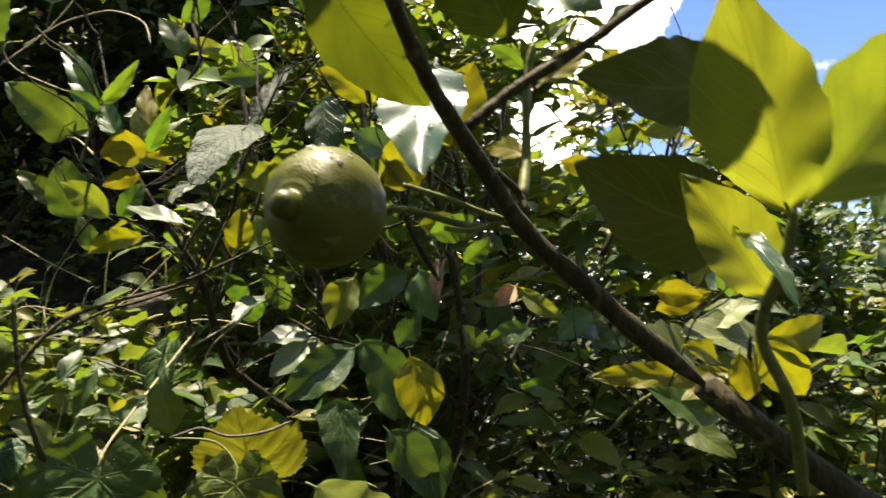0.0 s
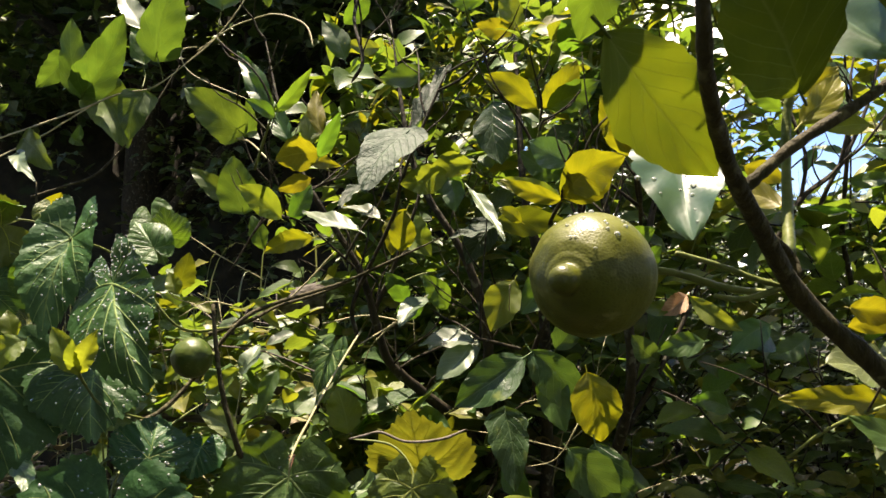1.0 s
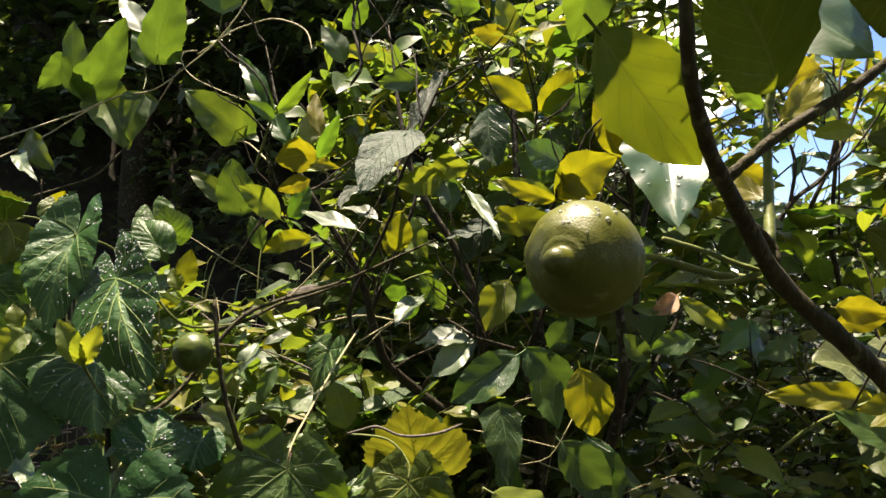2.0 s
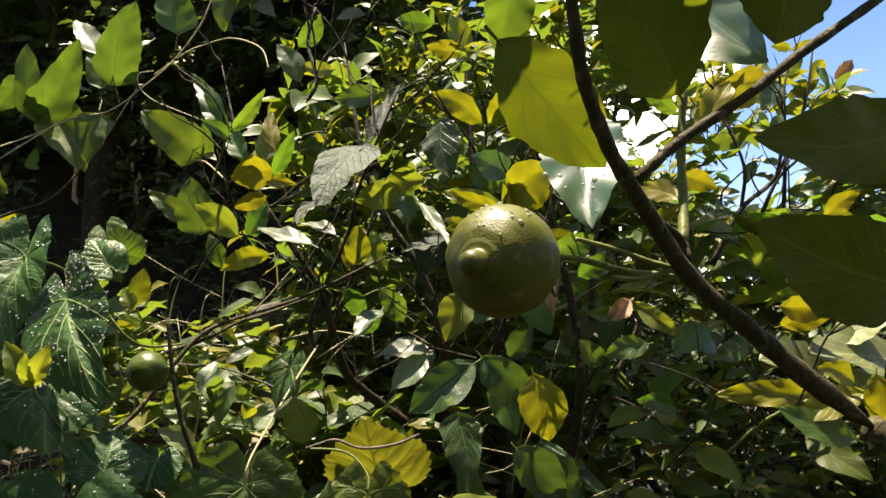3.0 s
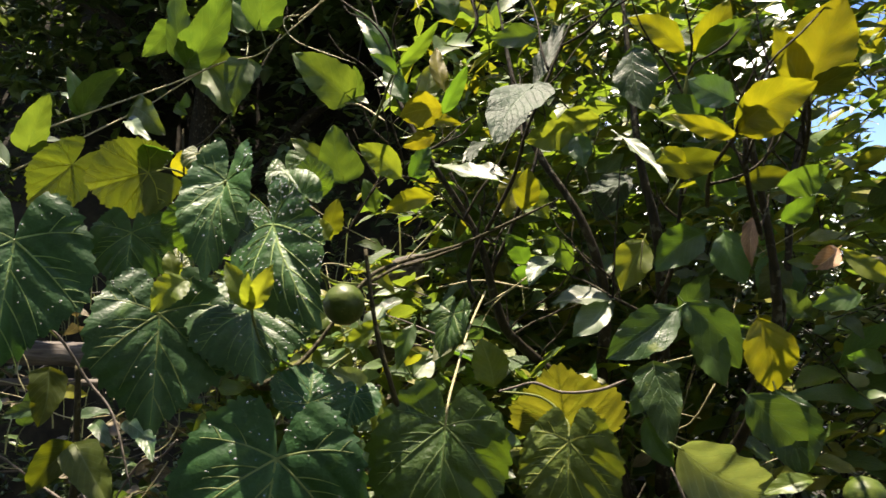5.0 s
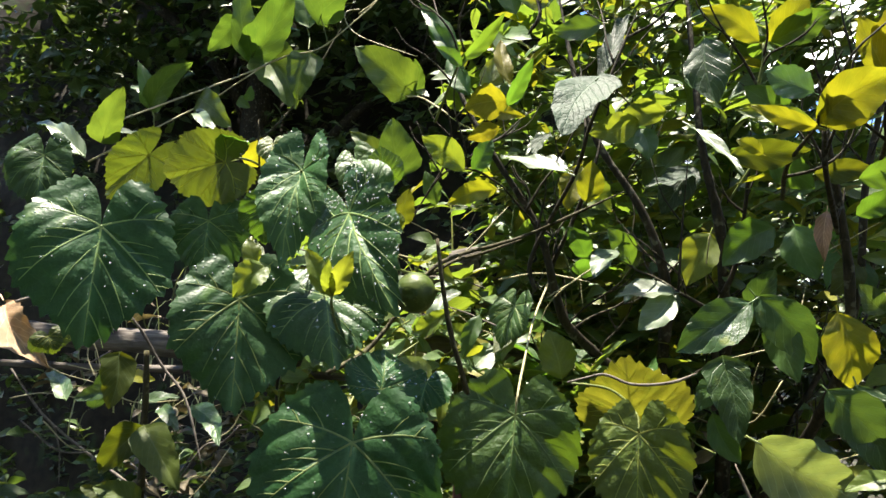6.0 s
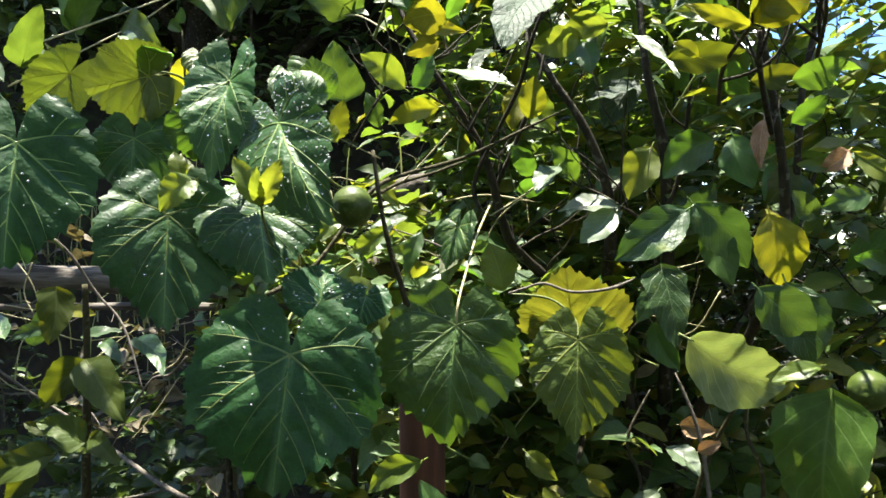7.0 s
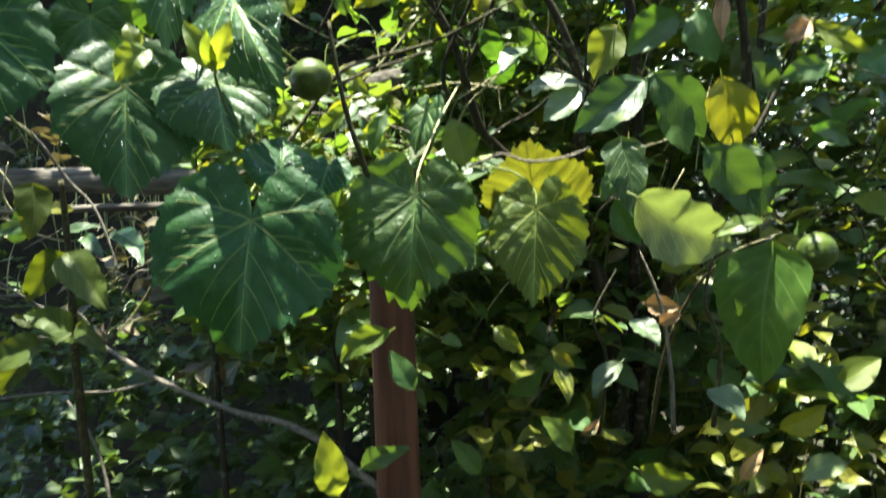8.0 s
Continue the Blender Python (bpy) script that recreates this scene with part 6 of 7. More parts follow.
leaf(shrub, "oval", (-0.116, 1.000, 1.030), (-0.149, 0.950, 1.000), (0.040, -0.540, 0.841), 0.412, 0.3, 0.2, PALE)
leaf(shrub, "oval", (0.062, 0.950, 0.971), (0.104, 0.930, 1.007), (-0.402, -0.915, -0.043), 0.495, 0.3, 0.2, YELLOW)
leaf(shrub, "oval", (0.120, 0.900, 0.956), (0.072, 0.880, 0.942), (0.108, -0.736, 0.668), 0.485, 0.3, 0.2, PALEYELLOW)
leaf(shrub, "oval", (-0.293, 0.950, 0.886), (-0.326, 0.940, 0.933), (0.547, -0.807, 0.224), 0.492, 0.3, 0.2, BRIGHT)
leaf(shrub, "oval", (0.021, 0.950, 0.906), (0.043, 0.940, 0.946), (-0.253, -0.962, -0.099), 0.364, 0.5, 0.4, DRY)
leaf(shrub, "oval", (-0.166, 1.000, 0.930), (-0.144, 1.000, 0.950), (-0.035, -0.999, 0.037), 0.488, 0.5, 0.4, DRY)
leaf(shrub, "oval", (-0.271, 0.950, 1.081), (-0.232, 0.930, 1.056), (-0.243, -0.906, 0.346), 0.501, 0.3, 0.2, YELLOWGREEN)
leaf(shrub, "oval", (-0.106, 1.000, 1.085), (-0.070, 0.969, 1.063), (0.040, -0.540, 0.841), 0.597, 0.3, 0.2, PALE)
leaf(shrub, "oval", (-0.068, 0.980, 1.152), (-0.031, 0.980, 1.180), (-0.019, -1.000, 0.025), 0.621, 0.3, 0.2, YELLOWGREEN)
tube(shrub, "stem", [(-0.077, 1.120, 0.891), (-0.059, 1.100, 1.015), (-0.026, 1.080, 1.105), (0.009, 1.060, 1.154)], 0.004, 0.002, BARK)
tube(shrub, "stem", [(-0.049, 1.050, 0.925), (-0.054, 1.040, 1.013), (-0.067, 1.040, 1.097), (-0.093, 1.050, 1.166)], 0.0035, 0.002, GREYBARK)
tube(shrub, "stem", [(-0.005, 1.000, 0.951), (0.002, 1.000, 1.052), (-0.016, 1.000, 1.110), (-0.004, 1.020, 1.174)], 0.003, 0.0018, BARK)
tube(shrub, "stem", [(-0.147, 1.050, 0.914), (-0.136, 1.050, 1.018), (-0.153, 1.050, 1.075), (-0.124, 1.070, 1.139)], 0.0027, 0.0017, DARKBARK)
leaf(shrub, "oval", (-0.070, 1.000, 1.080), (-0.046, 0.990, 1.094), (-0.343, -0.937, -0.066), 0.581, 0.4, 0.4, DRY)
leaf(shrub, "oval", (-0.197, 0.950, 1.052), (-0.171, 0.940, 1.038), (-0.209, -0.940, 0.271), 0.531, 0.3, 0.3, YELLOW)
leaf(grape_vine, "crenate", (-0.500, 0.625, 1.390), (-0.519, 0.600, 1.362), (0.598, -0.754, 0.270), 0.617, 0.3, 0.3, YELLOWGREEN, "yellow-green leaf between the dark vine leaves")
leaf(grape_vine, "crenate", (-0.519, 0.630, 1.389), (-0.527, 0.630, 1.415), (0.628, -0.752, 0.198), 0.595, 0.3, 0.3, YELLOWGREEN)
leaf(grape_vine, "crenate", (-0.427, 0.600, 1.363), (-0.443, 0.590, 1.402), (0.759, -0.632, 0.155), 0.466, 0.4, 0.2, YELLOWGREEN)
leaf(grape_vine, "crenate", (-0.425, 0.600, 1.363), (-0.404, 0.590, 1.398), (0.128, -0.929, -0.348), 0.393, 0.4, 0.2, YELLOWGREEN)
leaf(grape_vine, "crenate", (-0.426, 0.600, 1.362), (-0.422, 0.585, 1.392), (0.459, -0.777, -0.431), 0.333, 0.4, 0.2, YELLOWGREEN)
tube(grape_vine, "petiole", [(-0.426, 0.600, 1.365), (-0.435, 0.620, 1.352), (-0.445, 0.660, 1.327), (-0.450, 0.740, 1.302)], 0.0011, 0.0014, GREENSTEM)
leaf(grape_vine, "crenate", (-0.413, 0.720, 1.429), (-0.426, 0.720, 1.452), (0.373, -0.902, 0.219), 0.585, 0.3, 0.2, YELLOWGREEN)
leaf(grape_vine, "crenate", (-0.513, 0.700, 1.347), (-0.498, 0.690, 1.326), (0.086, -0.879, 0.469), 0.587, 0.3, 0.2, YELLOW)
leaf(shrub, "oval", (0.358, 0.930, 1.345), (0.283, 0.880, 1.329), (0.04, -0.6, 0.8), 0.4, 0.25, 0.2, PALEYELLOW)
leaf(shrub, "oval", (0.296, 0.770, 1.365), (0.345, 0.790, 1.310), (-0.169, -0.869, -0.464), 0.557, 0.25, 0.2, YELLOW)
leaf(shrub, "oval", (0.307, 0.770, 1.370), (0.372, 0.790, 1.387), (0.285, -0.958, 0.044), 0.43, 0.25, 0.2, YELLOW)
leaf(shrub, "oval", (0.287, 0.790, 1.354), (0.287, 0.800, 1.305), (-0.492, -0.852, -0.177), 0.594, 0.25, 0.2, YELLOW)
leaf(shrub, "oval", (0.279, 0.800, 1.338), (0.215, 0.790, 1.313), (-0.037, -0.888, 0.459), 0.416, 0.25, 0.2, YELLOW)
# broad leaves in half shade among the stems
leaf(shrub, "oval", (-0.12, 1.02, 1.452), (-0.148, 1.0, 1.386), (0.1, -0.99, -0.05), 0.62, 0.25, 0.15, YELLOWGREEN)
leaf(shrub, "oval", (-0.049, 1.0, 1.456), (-0.107, 0.98, 1.409), (0.15, -0.98, 0.1), 0.6, 0.25, 0.15, CITRUS)
leaf(shrub, "oval", (-0.031, 0.98, 1.456), (-0.012, 0.96, 1.393), (-0.1, -0.98, 0.12), 0.6, 0.25, 0.15, CITRUS)
leaf(shrub, "oval", (-0.216, 1.05, 1.413), (-0.245, 1.03, 1.46), (0.2, -0.97, 0.05), 0.55, 0.25, 0.15, CITRUS)
leaf(shrub, "oval", (-0.275, 1.05, 1.422), (-0.299, 1.03, 1.462), (0.1, -0.98, -0.1), 0.6, 0.25, 0.15, CITRUS)
leaf(shrub, "oval", (0.026, 0.95, 1.461), (0.057, 0.93, 1.487), (-0.1, -0.98, -0.1), 0.55, 0.25, 0.15, CITRUS)
leaf(shrub, "oval", (-0.023, 0.9, 1.5), (0.03, 0.88, 1.499), (0.0, -0.98, -0.15), 0.45, 0.25, 0.15, OLIVE)
leaf(shrub, "oval", (0.039, 1.0, 1.419), (0.006, 0.98, 1.376), (0.1, -0.98, 0.1), 0.6, 0.25, 0.15, OLIVE)
leaf(shrub, "oval", (-0.194, 1.05, 1.573), (-0.236, 1.03, 1.601), (0.1, -0.95, 0.15), 0.65, 0.25, 0.15, CITRUS)
leaf(shrub, "oval", (-0.289, 1.1, 1.551), (-0.248, 1.08, 1.49), (0.0, -0.98, -0.1), 0.6, 0.25, 0.15, YELLOWGREEN)
leaf(shrub, "oval", (-0.074, 1.1, 1.358), (-0.041, 1.08, 1.409), (0.0, -0.98, 0.1), 0.55, 0.25, 0.15, BROAD)
leaf(shrub, "oval", (0.052, 0.95, 1.357), (0.024, 0.93, 1.386), (0.0, -0.98, 0.1), 0.6, 0.25, 0.15, BROAD)
tube(shrub, "stem", [(0.387, 1.000, 1.145), (0.349, 0.900, 1.256), (0.300, 0.800, 1.337), (0.293, 0.775, 1.373)], 0.0035, 0.002, BARK)

# places kept sunlit by leaving out grown leaves towards the sun
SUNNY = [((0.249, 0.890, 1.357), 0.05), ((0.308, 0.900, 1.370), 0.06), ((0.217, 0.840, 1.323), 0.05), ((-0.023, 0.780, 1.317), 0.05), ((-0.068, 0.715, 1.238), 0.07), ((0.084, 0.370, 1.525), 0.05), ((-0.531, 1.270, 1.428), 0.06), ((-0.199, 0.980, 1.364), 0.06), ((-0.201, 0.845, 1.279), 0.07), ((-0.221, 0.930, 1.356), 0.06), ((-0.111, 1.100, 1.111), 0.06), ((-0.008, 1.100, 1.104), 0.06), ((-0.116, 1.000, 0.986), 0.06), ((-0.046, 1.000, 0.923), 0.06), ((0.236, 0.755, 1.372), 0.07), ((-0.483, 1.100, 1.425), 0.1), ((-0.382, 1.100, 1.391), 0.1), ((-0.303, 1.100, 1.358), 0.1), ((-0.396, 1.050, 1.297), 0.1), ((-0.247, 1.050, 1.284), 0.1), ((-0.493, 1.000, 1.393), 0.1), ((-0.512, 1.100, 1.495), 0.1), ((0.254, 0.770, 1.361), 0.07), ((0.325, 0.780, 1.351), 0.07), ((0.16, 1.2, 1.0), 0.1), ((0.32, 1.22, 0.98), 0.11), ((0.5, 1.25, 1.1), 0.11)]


# ---- undergrowth: twigs with leaves grown along them ----
def templates(kind, seed, count=6, nv=7, nu=2, width=0.5):
    rng = random.Random(seed)
    made = []
    for k in range(count):
        v, f, t = blade_arrays("pointed" if kind == "oval" and k % 2 else kind, 1.0, width * rng.uniform(0.8, 1.2), rng.uniform(0.1, 0.5), rng.uniform(0.0, 0.45), rng, nv, nu)
        made.append((np.array(v), f, np.array(t)))
    return made


def join_leaves(name, matrices, shapes, mat, parent, label="", kind="stuff"):
    verts, faces, uvs, at = [], [], [], 0
    for i, m in enumerate(matrices):
        v, f, t = shapes[i % len(shapes)]
        a = np.array(m)
        verts.append(v @ a[:3, :3].T + a[:3, 3])
        faces.extend([tuple(k + at for k in q) for q in f])
        uvs.append(t)
        at += len(v)
    ob = link_mesh(name, np.concatenate(verts), faces, np.concatenate(uvs), mat, parent, label)
    ob["kind"] = kind
    return ob


def join_tubes(name, lines, mat, parent, kind="stuff"):
    verts, faces = [], []
    for pts, r0, r1 in lines:
        v, f = tube_arrays(pts, r0, r1, 5, 3)
        at = len(verts)
        verts.extend(v)
        faces.extend([tuple(k + at for k in q) for q in f])
    ob = link_mesh(name, verts, faces, None, mat, parent)
    ob["kind"] = kind
    return ob


def twig_with_leaves(rng, start, way, length, leaf_size, count, droop=0.2):
    """A bent twig and the poses of the leaves on it."""
    p, way = Vector(start), Vector(way).normalized()
    pts = [p.copy()]
    for k in range(4):
        way = (way + Vector((rng.gauss(0, 0.18), rng.gauss(0, 0.18), rng.gauss(0.05, 0.15)))).normalized()
        p = p + way * length / 4
        pts.append(p.copy())
    line = smooth_line(pts, 4)
    poses = []
    for i in range(count):
        s = 0.2 + 0.8 * (i + rng.random() * 0.5) / count
        q = line[min(len(line) - 1, int(s * (len(line) - 1)))]
        a = i * 2.4 + rng.uniform(-0.4, 0.4)
        side = Vector((math.cos(a), math.sin(a), 0.35 * math.sin(a * 1.7)))
        out = (way * 0.6 + side + Vector((0, 0, rng.uniform(-0.5, 0.35) - droop))).normalized()
        size = leaf_size * rng.uniform(0.55, 1.25)
        up = Vector((rng.gauss(0, 0.5), rng.gauss(-0.4, 0.5), 1.0))
        m = frame_matrix(q, q + out, up if abs(up.normalized().dot(out)) < 0.97 else Vector((1, 0, 0.2)))
        poses.append(m @ Matrix.Diagonal((size, size, size, 1)))
    return pts, poses


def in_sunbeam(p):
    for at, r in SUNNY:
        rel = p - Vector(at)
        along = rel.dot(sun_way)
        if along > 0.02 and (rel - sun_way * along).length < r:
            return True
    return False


def grow(seed, count, place, keep, length, leaf_size, per, way=None, droop=0.2):
    rng = random.Random(seed)
    lines, poses = [], []
    tries = 0
    while len(lines) < count and tries < count * 30:
        tries += 1
        p = place(rng)
        if not keep(p):
            continue
        w = way(rng, p) if way else Vector((rng.gauss(0, 0.6), rng.gauss(-0.2, 0.6), rng.gauss(0.5, 0.5)))
        pts, leaves = twig_with_leaves(rng, p, w, length * rng.uniform(0.6, 1.3), leaf_size, per, droop)
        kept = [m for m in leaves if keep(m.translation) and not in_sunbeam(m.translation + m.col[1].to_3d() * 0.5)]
        if len(kept) * 3 < per * 2:
            continue
        lines.append((pts, 0.0016, 0.0008))
        poses.extend(kept)
    return lines, poses


def bearing(p):
    return math.degrees(math.atan2(p.x, p.y - 0.07)), math.degrees(math.atan2(p.z - 1.39, math.hypot(p.x, p.y - 0.07)))


def open_window(p):
    """The gap to one side in which the sky shows low down between the shoots."""
    a, e = bearing(p)
    return ((a - 14.3) / 3.2) ** 2 + ((e - 11.0) / 2.7) ** 2 < 1 + 0.7 * noise.noise(Vector((a * 0.45, e * 0.45, 7.0)))


OVAL = templates("oval", 3, width=0.52)
SMALL = templates("oval", 5, nv=4, nu=1, width=0.55)
HEARTS = templates("heart", 8, nv=6, nu=2, width=0.75)


def in_shrub(p):
    a, e = bearing(p)
    if p.y < 1.06 or p.z < 0.7 or (a < -4 and p.z > 2.4 - (p.y - 1.06) * 0.9):
        return False
    if a < -25 + max(0, (6 - e)) * 0.3 or open_window(p):
        return False
    if a < -19 and p.z > 1.65 and noise.noise(Vector((p.x * 5, p.y * 5, p.z * 3))) < 0.0:
        return False
    if 4.5 < a < 13 and e > 11.5 and noise.noise(Vector((a * 0.6, e * 0.6, 2.0))) < 0.14:
        return False
    if a > 2 and e < 1 and noise.noise(Vector((p.x * 4, p.y * 4, p.z * 4))) < 0.05:
        return False
    crest = 23.5 if a < 8 else max(13.0, 23.5 - (a - 8) * 0.9)
    gap = noise.noise(Vector((a * 0.16, e * 0.16, 4.0)))
    return e < crest + gap * 6 and (a < 8 or e < 4 or gap < 0.2)


lines, poses = grow(11, 540, lambda r: Vector((r.uniform(-0.75, 1.2), r.uniform(1.1, 2.0), r.uniform(0.75, 2.3))), in_shrub, 0.19, 0.083, 8)
poses.sort(key=lambda m: m.translation.y)
near_poses, far_poses = poses[:185], poses[185:]
leaf_mesh = []
for k, (v, f, t) in enumerate(OVAL):
    first = link_mesh("leaf", v, f, t, (CITRUS, CITRUS, YELLOWGREEN, CITRUS, BROAD, OLIVE)[k], shrub)
    leaf_mesh.append(first.data)
    first.matrix_parent_inverse = Matrix.Translation(shrub.location).inverted()
    first.matrix_basis = near_poses[k]
for k, m in enumerate(near_poses[6:]):
    ob = new("leaf", leaf_mesh[k % 6])
    ob.parent = shrub
    ob.matrix_parent_inverse = Matrix.Translation(shrub.location).inverted()
    ob.matrix_basis = m
rng = random.Random(2)
rng.shuffle(far_poses)
cut = int(len(far_poses) * 0.13)
join_leaves("foliage", far_poses[cut:], OVAL, FOLIAGE, shrub, "dense green foliage")
join_leaves("yellow_foliage", far_poses[:cut], OVAL, FOLIAGE_YELLOW, shrub, "yellowed foliage")
join_tubes("twiggery", lines + SIDE_TWIGS, DARKBARK, shrub)

# the thin-leaved lower thicket of the shrub
lines, poses = grow(12, 620, lambda r: Vector((r.uniform(0.0, 1.25), r.uniform(1.12, 1.95), r.uniform(0.55, 1.46))), lambda p: bearing(p)[0] > 0 and bearing(p)[1] < 2 and noise.noise(p * 3.5) > -0.12, 0.15, 0.04, 9)
join_leaves("thicket_foliage", [m for i, m in enumerate(poses) if i % 4], SMALL, FOLIAGE, shrub, "small glossy leaves low in the shrub")
join_leaves("thicket_yellow_foliage", poses[::4], SMALL, FOLIAGE_YELLOW, shrub)
join_tubes("thicket_twiggery", lines, DARKBARK, shrub)

# young shoots with small leaves in the front of the shrub
NARROW = templates("pointed", 9, nv=6, nu=2, width=0.42)
lines, poses = grow(13, 165, lambda r: Vector((r.uniform(-0.6, 0.3), r.uniform(1.03, 1.35), r.uniform(1.38, 2.05))), lambda p: -27 < bearing(p)[0] < 14 and noise.noise(p * 6) > -0.2 and not (bearing(p)[0] < -23 and bearing(p)[1] > 8), 0.12, 0.052, 9)
join_leaves("young_foliage", poses[::3] + poses[1::3], NARROW, FOLIAGE, shrub, "small narrow young leaves")
join_leaves("young_yellow_foliage", poses[2::3], NARROW, FOLIAGE_YELLOW, shrub)
join_tubes("young_twiggery", lines, GREENSTEM, shrub)

lines, poses = grow(19, 60, lambda r: Vector((r.uniform(0.25, 0.95), r.uniform(1.25, 1.9), r.uniform(1.5, 2.2))), lambda p: not open_window(p) and 9 < bearing(p)[0] < 25 and 8 < bearing(p)[1] < 20 - abs(bearing(p)[0] - 12) * 0.4, 0.15, 0.06, 7)
join_leaves("upper_foliage", poses[::2], OVAL, FOLIAGE, shrub)
join_leaves("upper_yellow_foliage", poses[1::2], OVAL, FOLIAGE_YELLOW, shrub)
join_tubes("upper_twiggery", lines, DARKBARK, shrub)

# unseen upper leaves of the lime tree, added to block sun and sky light
lines, poses = grow(15, 26, lambda r: Vector((r.uniform(0.05, 0.45), r.uniform(0.46, 0.66), r.uniform(1.68, 1.88))), lambda p: p.x > 0.13 and p.z > 1.63 and bearing(p)[1] > 29, 0.12, 0.085, 6)
unseen_canopy = []
for k, (v, f, t) in enumerate(OVAL):
    first = link_mesh("leaf", v, f, t, (CITRUS, OLIVE)[k % 2], lime_tree)
    unseen_canopy.append(first.data)
    first.matrix_basis = poses[k]
for k, m in enumerate(poses[6:]):
    ob = new("leaf", unseen_canopy[k % 6])
    ob.parent = lime_tree
    ob.matrix_parent_inverse = Matrix.Translation(lime_tree.location).inverted()
    ob.matrix_basis = m
lines2, poses = grow(17, 540, lambda r: Vector((r.uniform(-1.9, 1.6), r.uniform(-1.7, 0.10), r.uniform(1.95, 2.6))), lambda p: p.y < 0.14 and p.z > 1.85, 0.2, 0.085, 9)
join_leaves("crown", poses, OVAL, FOLIAGE, lime_tree, "unseen green crown over the path, added to block sky light")
join_tubes("twiggery", lines + lines2, BARK, lime_tree)
tube(lime_tree, "branch", [(0.52, 0.6, 1.3), (0.5, 0.35, 1.8), (0.42, 0.0, 2.15), (0.3, -0.4, 2.3)], 0.012, 0.005, BARK)
tube(lime_tree, "branch", [(0.55, 0.62, 0.7), (0.52, 0.6, 1.3), (0.42, 0.55, 1.72), (0.25, 0.5, 1.78), (0.08, 0.45, 1.76)], 0.013, 0.004, BARK)

# a small-leaved dark hedge behind and to one side
hedge = thing("hedge", "dark small-leaved hedge in dappled shade", "hedge", at=(0.9, 2.3, 0))


def in_hedge(p):
    a, e = bearing(p)
    gap = noise.noise(Vector((p.x * 2.2, p.y * 2.2, p.z * 2.2)))
    if open_window(p):
        return False
    if a > 4.5 and e > 11.5 and noise.noise(Vector((a * 0.6, e * 0.6, 2.0))) < 0.14:
        return False
    return e < (22.0 if a < 8 else 20 - (a - 8) * 2.2 if a < 13 else 9.0) + 4 * gap - max(0, a - 25) * 0.1 and gap > (-0.35 if p.z > 1.1 else 0.0)


lines, poses = grow(21, 2700, lambda r: Vector((r.uniform(-0.5, 2.4), r.uniform(1.7, 2.9), r.uniform(0.1, 2.5))), in_hedge, 0.2, 0.044, 9)
join_leaves("foliage", poses, SMALL, FOLIAGE_DARK, hedge, "small dark glossy leaves")
stakes = []
rng = random.Random(5)
for k in range(26):
    x, y = rng.uniform(-0.3, 2.3), rng.uniform(1.8, 2.8)
    stakes.append(([(x, y, 0), (x + rng.gauss(0, 0.08), y + rng.gauss(0, 0.05), 0.5), (x + rng.gauss(0, 0.15), y + rng.gauss(0, 0.1), 1.1), (x + rng.gauss(0, 0.2), y, 1.5)], 0.012, 0.004))
join_tubes("stem_tangle", lines + stakes, DARKBARK, hedge)

# a hedgerow farther off that closes the view
hedgerow = thing("hedgerow", "dark green hedgerow farther off behind the bushes", "hedge", at=(2.0, 5.0, 0))
lines, poses = grow(25, 2600, lambda r: Vector((r.uniform(-1.2, 6.0), r.uniform(4.2, 5.4), r.uniform(0.0, 2.9))), lambda p: not open_window(p) and p.z < (2.65 if p.x < 0.3 else max(2.15, 2.65 - (p.x - 0.3) * 1.5)) + 0.35 * noise.noise(Vector((p.x * 1.5, p.y, 2))), 0.4, 0.10, 9)
join_leaves("foliage", poses, SMALL, FOLIAGE_DARK, hedgerow)
join_tubes("twiggery", lines, DARKBARK, hedgerow)

# a tree added, mostly out of view, to shade the hollow
added_shade_tree = thing("added_shade_tree", "dark spreading tree, mostly out of view, added to shade the bank", "tree", at=(-1.9, 2.9, 0))
tube(added_shade_tree, "trunk", [(-1.9, 2.9, -0.05), (-1.85, 2.85, 0.9), (-1.95, 2.8, 1.8), (-1.8, 2.7, 2.7), (-1.7, 2.6, 3.4)], 0.11, 0.05, DARKBARK)
for k in range(7):
    a = 0.9 * k
    tip_ = (-1.8 + 1.3 * math.cos(a), 2.7 + 0.8 * math.sin(a), 2.6 + 0.25 * (k % 3))
    tube(added_shade_tree, "limb", [(-1.9, 2.8, 1.7 + 0.1 * k), (-1.85 + 0.5 * math.cos(a), 2.75 + 0.35 * math.sin(a), 2.2 + 0.1 * k), tip_], 0.035, 0.012, DARKBARK)


def in_crown(p):
    a, e = bearing(p)
    gap = noise.noise(Vector((p.x * 1.8, p.y * 1.8, p.z * 1.8 + 7)))
    return gap > -0.42 and (e > 24 or p.y > 2.3)


lines, poses = grow(31, 1700, lambda r: Vector((r.uniform(-3.6, -0.25), r.uniform(2.3, 3.7), r.uniform(2.15, 3.7))), in_crown, 0.3, 0.085, 10)
# more leaves above the view, added to keep hedge and rails dim
more, over = grow(33, 300, lambda r: Vector((r.uniform(-0.5, 2.4), r.uniform(2.2, 3.9), r.uniform(2.4, 3.9))), lambda p: bearing(p)[1] > 26.5 and noise.noise(p * 1.6) > -0.3, 0.3, 0.08, 10)
lines, poses = lines + more, poses + over
front, shade_ = grow(37, 160, lambda r: Vector((r.uniform(-2.6, -1.15), r.uniform(1.55, 2.3), r.uniform(2.5, 3.4))), lambda p: bearing(p)[1] > 27, 0.3, 0.08, 10)
lines, poses = lines + front, poses + shade_
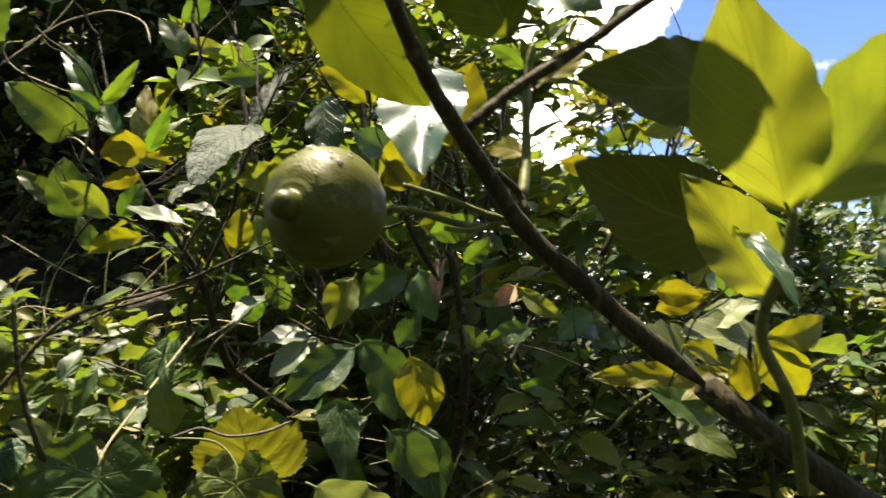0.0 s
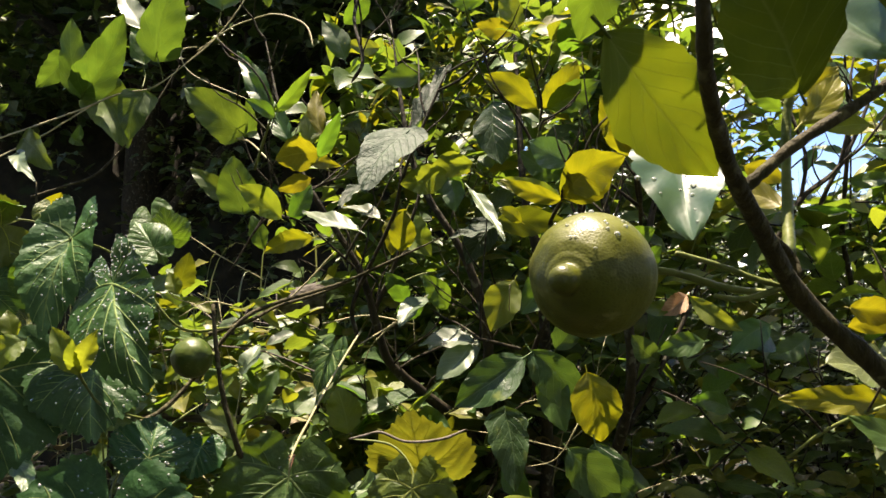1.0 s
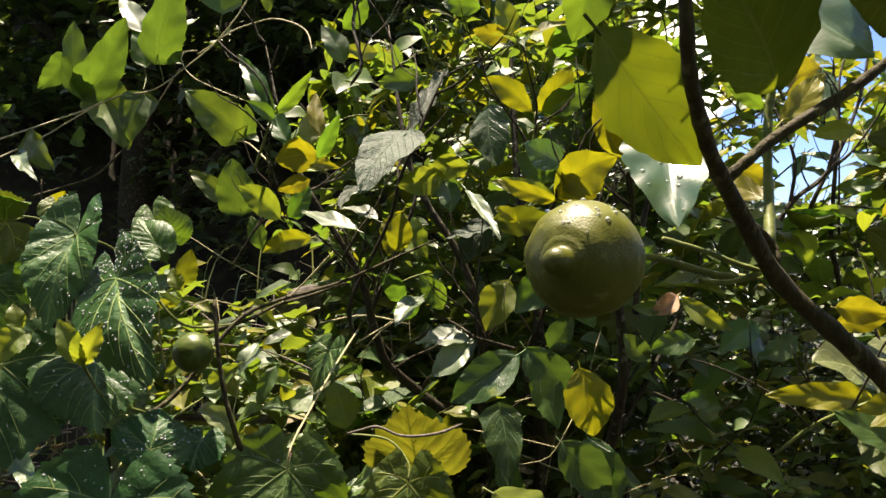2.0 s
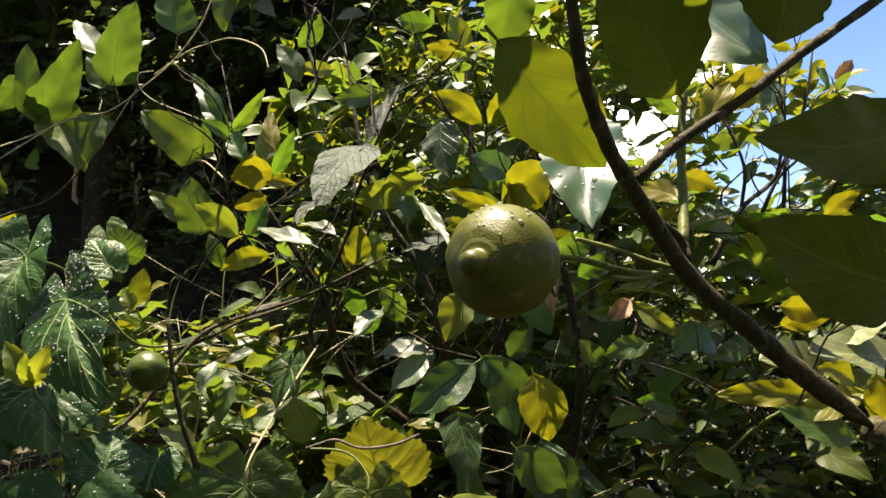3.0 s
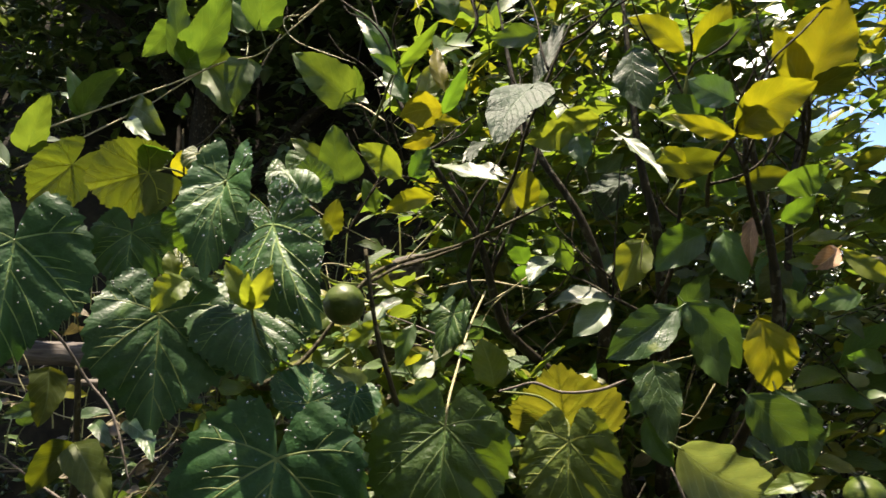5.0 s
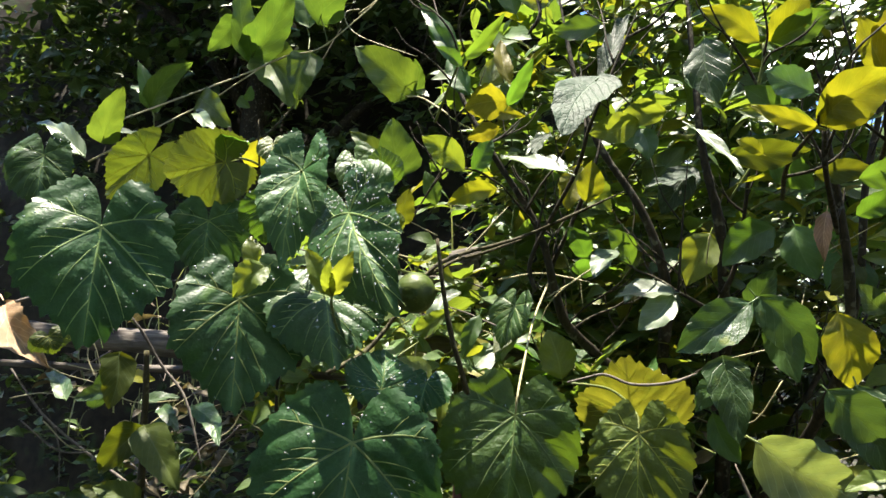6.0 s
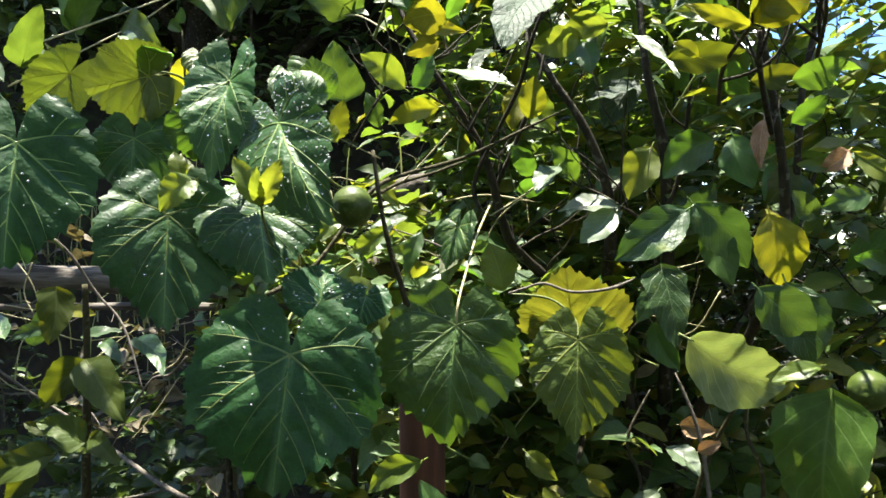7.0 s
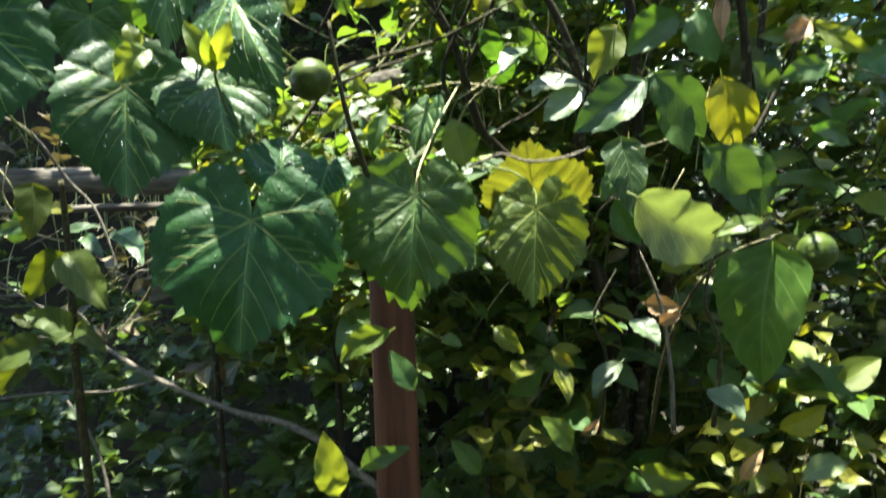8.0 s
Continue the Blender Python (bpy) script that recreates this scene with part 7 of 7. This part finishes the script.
over_rail, shade_ = grow(38, 26, lambda r: Vector((r.uniform(-1.75, -0.97), r.uniform(0.98, 1.6), r.uniform(2.5, 2.9))), lambda p: bearing(p)[1] > 30 and p.x < -0.93, 0.25, 0.08, 10)
lines, poses = lines + over_rail, poses + shade_
tube(added_shade_tree, "limb", [(-1.8, 2.7, 2.7), (-0.8, 2.9, 3.3), (0.4, 3.2, 3.5), (1.8, 3.3, 3.5)], 0.05, 0.014, DARKBARK)
join_leaves("crown", poses, SMALL, FOLIAGE_DARK, added_shade_tree, "dense dark crown, added to block the sun")
join_tubes("twiggery", lines, DARKBARK, added_shade_tree)

# unseen trees added behind and beside the path to cut the sky light
sky_block_trees = thing("sky_block_trees", "unseen row of leafy trees added to block sky light", "trees", at=(0, -2.6, 0))


def in_row(p):
    gap = noise.noise(Vector((p.x * 1.1, p.y * 1.1, p.z * 1.1 + 3)))
    return gap > -0.38 and not (p.y > -0.75 and abs(p.x) < 1.9) and not (p.y > -1.6 and abs(p.x) < 1.9 and p.z < 1.9) and not (p.y > 0.8 and p.x < 0)


lines, poses = grow(35, 2000, lambda r: Vector((r.uniform(-3.6, 3.6), r.uniform(-3.4, 1.6), r.uniform(0.2, 3.9))), in_row, 0.5, 0.13, 10)
join_leaves("foliage", poses, SMALL, FOLIAGE_DARK, sky_block_trees)
for k in range(9):
    x = -3.2 + 0.8 * k
    lines.append(([(x, -2.6, -0.05), (x + 0.1, -2.55, 1.2), (x - 0.05, -2.6, 2.4), (x + 0.1, -2.5, 3.6)], 0.07, 0.03))
join_tubes("twiggery", lines, DARKBARK, sky_block_trees)

# ivy and dead stuff on the bank
ivy = thing("ivy", "dark ground cover creeping over the bank", "ground cover", at=(-1.6, 2.6, 0))
lines, poses = grow(41, 620, lambda r: Vector((r.uniform(-3.4, 0.0), r.uniform(2.4, 3.1), r.uniform(0.2, 2.4))), lambda p: noise.noise(Vector((p.x * 2, p.y, p.z * 2))) > -0.15, 0.3, 0.05, 8)
join_leaves("foliage", poses, HEARTS, FOLIAGE_DARK, ivy)
join_tubes("stem_tangle", lines, DARKBARK, ivy)

# low plants at the foot
low_plants = thing("low_plants", "low green plants in shade at the foot of the vine", "ground cover", at=(-0.6, 1.4, 0))
lines, poses = grow(51, 680, lambda r: Vector((r.uniform(-2.0, 0.9), r.uniform(1.15, 2.1), r.uniform(0.15, 0.95))), lambda p: p.z < 0.98 - 0.1 * noise.noise(Vector((p.x * 3, p.y * 3, 0))) and p.z < 1.5 - 0.25 * p.y, 0.16, 0.058, 8)
# same plants; those on the left take a darker leaf colour as deeper shade
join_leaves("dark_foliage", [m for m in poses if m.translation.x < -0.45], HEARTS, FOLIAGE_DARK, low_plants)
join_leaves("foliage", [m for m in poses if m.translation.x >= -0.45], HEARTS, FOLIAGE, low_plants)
join_tubes("stem_tangle", lines, GREENSTEM, low_plants)

join_leaves("yellow_foliage", grow(53, 170, lambda r: Vector((r.uniform(-0.35, 0.7), r.uniform(1.0, 1.5), r.uniform(0.45, 1.12))), lambda p: True, 0.14, 0.05, 6)[1], OVAL, FOLIAGE_YELLOW, low_plants)
rng = random.Random(54)
lines = []
for k in range(22):
    x, y = rng.uniform(-0.4, 0.7), rng.uniform(0.98, 1.45)
    lean = Vector((rng.gauss(0, 0.12), rng.gauss(0, 0.05), rng.uniform(0.7, 1.15)))
    lines.append(([(x, y, 0), (x + lean.x * 0.9 + rng.gauss(0, 0.05), y + lean.y * 0.4, lean.z * 0.5), (x + lean.x * 2.2, y + lean.y, lean.z)], 0.003, 0.001))
join_tubes("dry_stem_growth", lines, BARK, low_plants)

# straw, sticks and litter about the rails
dead_stuff = thing("dry_sticks", "tangle of dry sticks and straw behind the vine", "brushwood", at=(-0.7, 1.35, 0))
rng = random.Random(61)
lines = []
for k in range(115):
    x, y, z = rng.uniform(-1.5, -0.1), rng.uniform(1.12, 1.9), rng.uniform(0.95, 1.42)
    w = Vector((rng.gauss(0, 1), rng.gauss(0, 0.5), rng.gauss(0, 0.35))).normalized() * rng.uniform(0.06, 0.2)
    lines.append(([(x, y, z), (x + w.x * 0.5, y + w.y * 0.5, z + w.z * 0.5 + rng.gauss(0, 0.01)), (x + w.x, y + w.y, z + w.z)], rng.uniform(0.001, 0.0028), 0.001))
join_tubes("brush", lines, GREYBARK, dead_stuff)
lines = []
for k in range(85):
    x, y, z = rng.uniform(-0.8, -0.02), rng.uniform(0.97, 1.4), rng.uniform(1.08, 1.46)
    w = Vector((rng.gauss(0, 0.7), rng.gauss(0, 0.4), rng.gauss(0.2, 0.6))).normalized() * rng.uniform(0.05, 0.17)
    lines.append(([(x, y, z), (x + w.x * 0.5 + rng.gauss(0, 0.008), y + w.y * 0.5, z + w.z * 0.5 + rng.gauss(0, 0.008)), (x + w.x, y + w.y, z + w.z)], rng.uniform(0.0006, 0.0013), 0.0006))
join_tubes("straw_tangle", lines, STRAW, dead_stuff)
lines, poses = grow(62, 90, lambda r: Vector((r.uniform(-1.4, -0.1), r.uniform(1.2, 1.9), r.uniform(0.9, 1.35))), lambda p: True, 0.12, 0.045, 6)
join_leaves("litter", poses, OVAL, LITTER, dead_stuff)
lines2, poses = grow(63, 430, lambda r: Vector((r.uniform(-1.1, -0.1), r.uniform(1.0, 1.5), r.uniform(0.95, 1.40))), lambda p: bearing(p)[0] > -38, 0.12, 0.05, 6)
join_leaves("weed_growth", [m for i, m in enumerate(poses) if i % 4], HEARTS, FOLIAGE, dead_stuff, "small green weeds among the sticks")
join_leaves("yellow_weed_growth", poses[::4], OVAL, FOLIAGE_YELLOW, dead_stuff)
join_tubes("weed_tangle", lines + lines2, GREENSTEM, dead_stuff)

# grass in the hollow
grass = thing("grass_tuft", "dry bent grass blades in the dark hollow", "grass", at=(-0.9, 1.6, 0))
verts, faces, uvs = [], [], []
rng = random.Random(71)
for k in range(260):
    x, y, z = rng.uniform(-1.7, -0.45), rng.uniform(1.45, 2.1), rng.uniform(1.0, 1.4)
    h, lean, w = rng.uniform(0.10, 0.34), Vector((rng.gauss(0, 0.6), rng.gauss(0, 0.4), 0)), rng.uniform(0.0012, 0.0032)
    b = len(verts)
    for i in range(7):
        s = i / 6
        p = Vector((x, y, z)) + lean * h * 0.6 * s * s + Vector((0, 0, h * (s - 0.45 * s ** 3)))
        ww = w * (1 - s * 0.85)
        verts += [(p.x - ww, p.y, p.z), (p.x, p.y + ww * 0.5, p.z), (p.x + ww, p.y, p.z)]
        uvs += [(0, s), (0.5, s), (1, s)]
        if i:
            c = b + (i - 1) * 3
            faces += [(c, c + 1, c + 4, c + 3), (c + 1, c + 2, c + 5, c + 4)]
blades = link_mesh("sward", verts, faces, uvs, BLADE, grass)
blades["kind"] = "stuff"
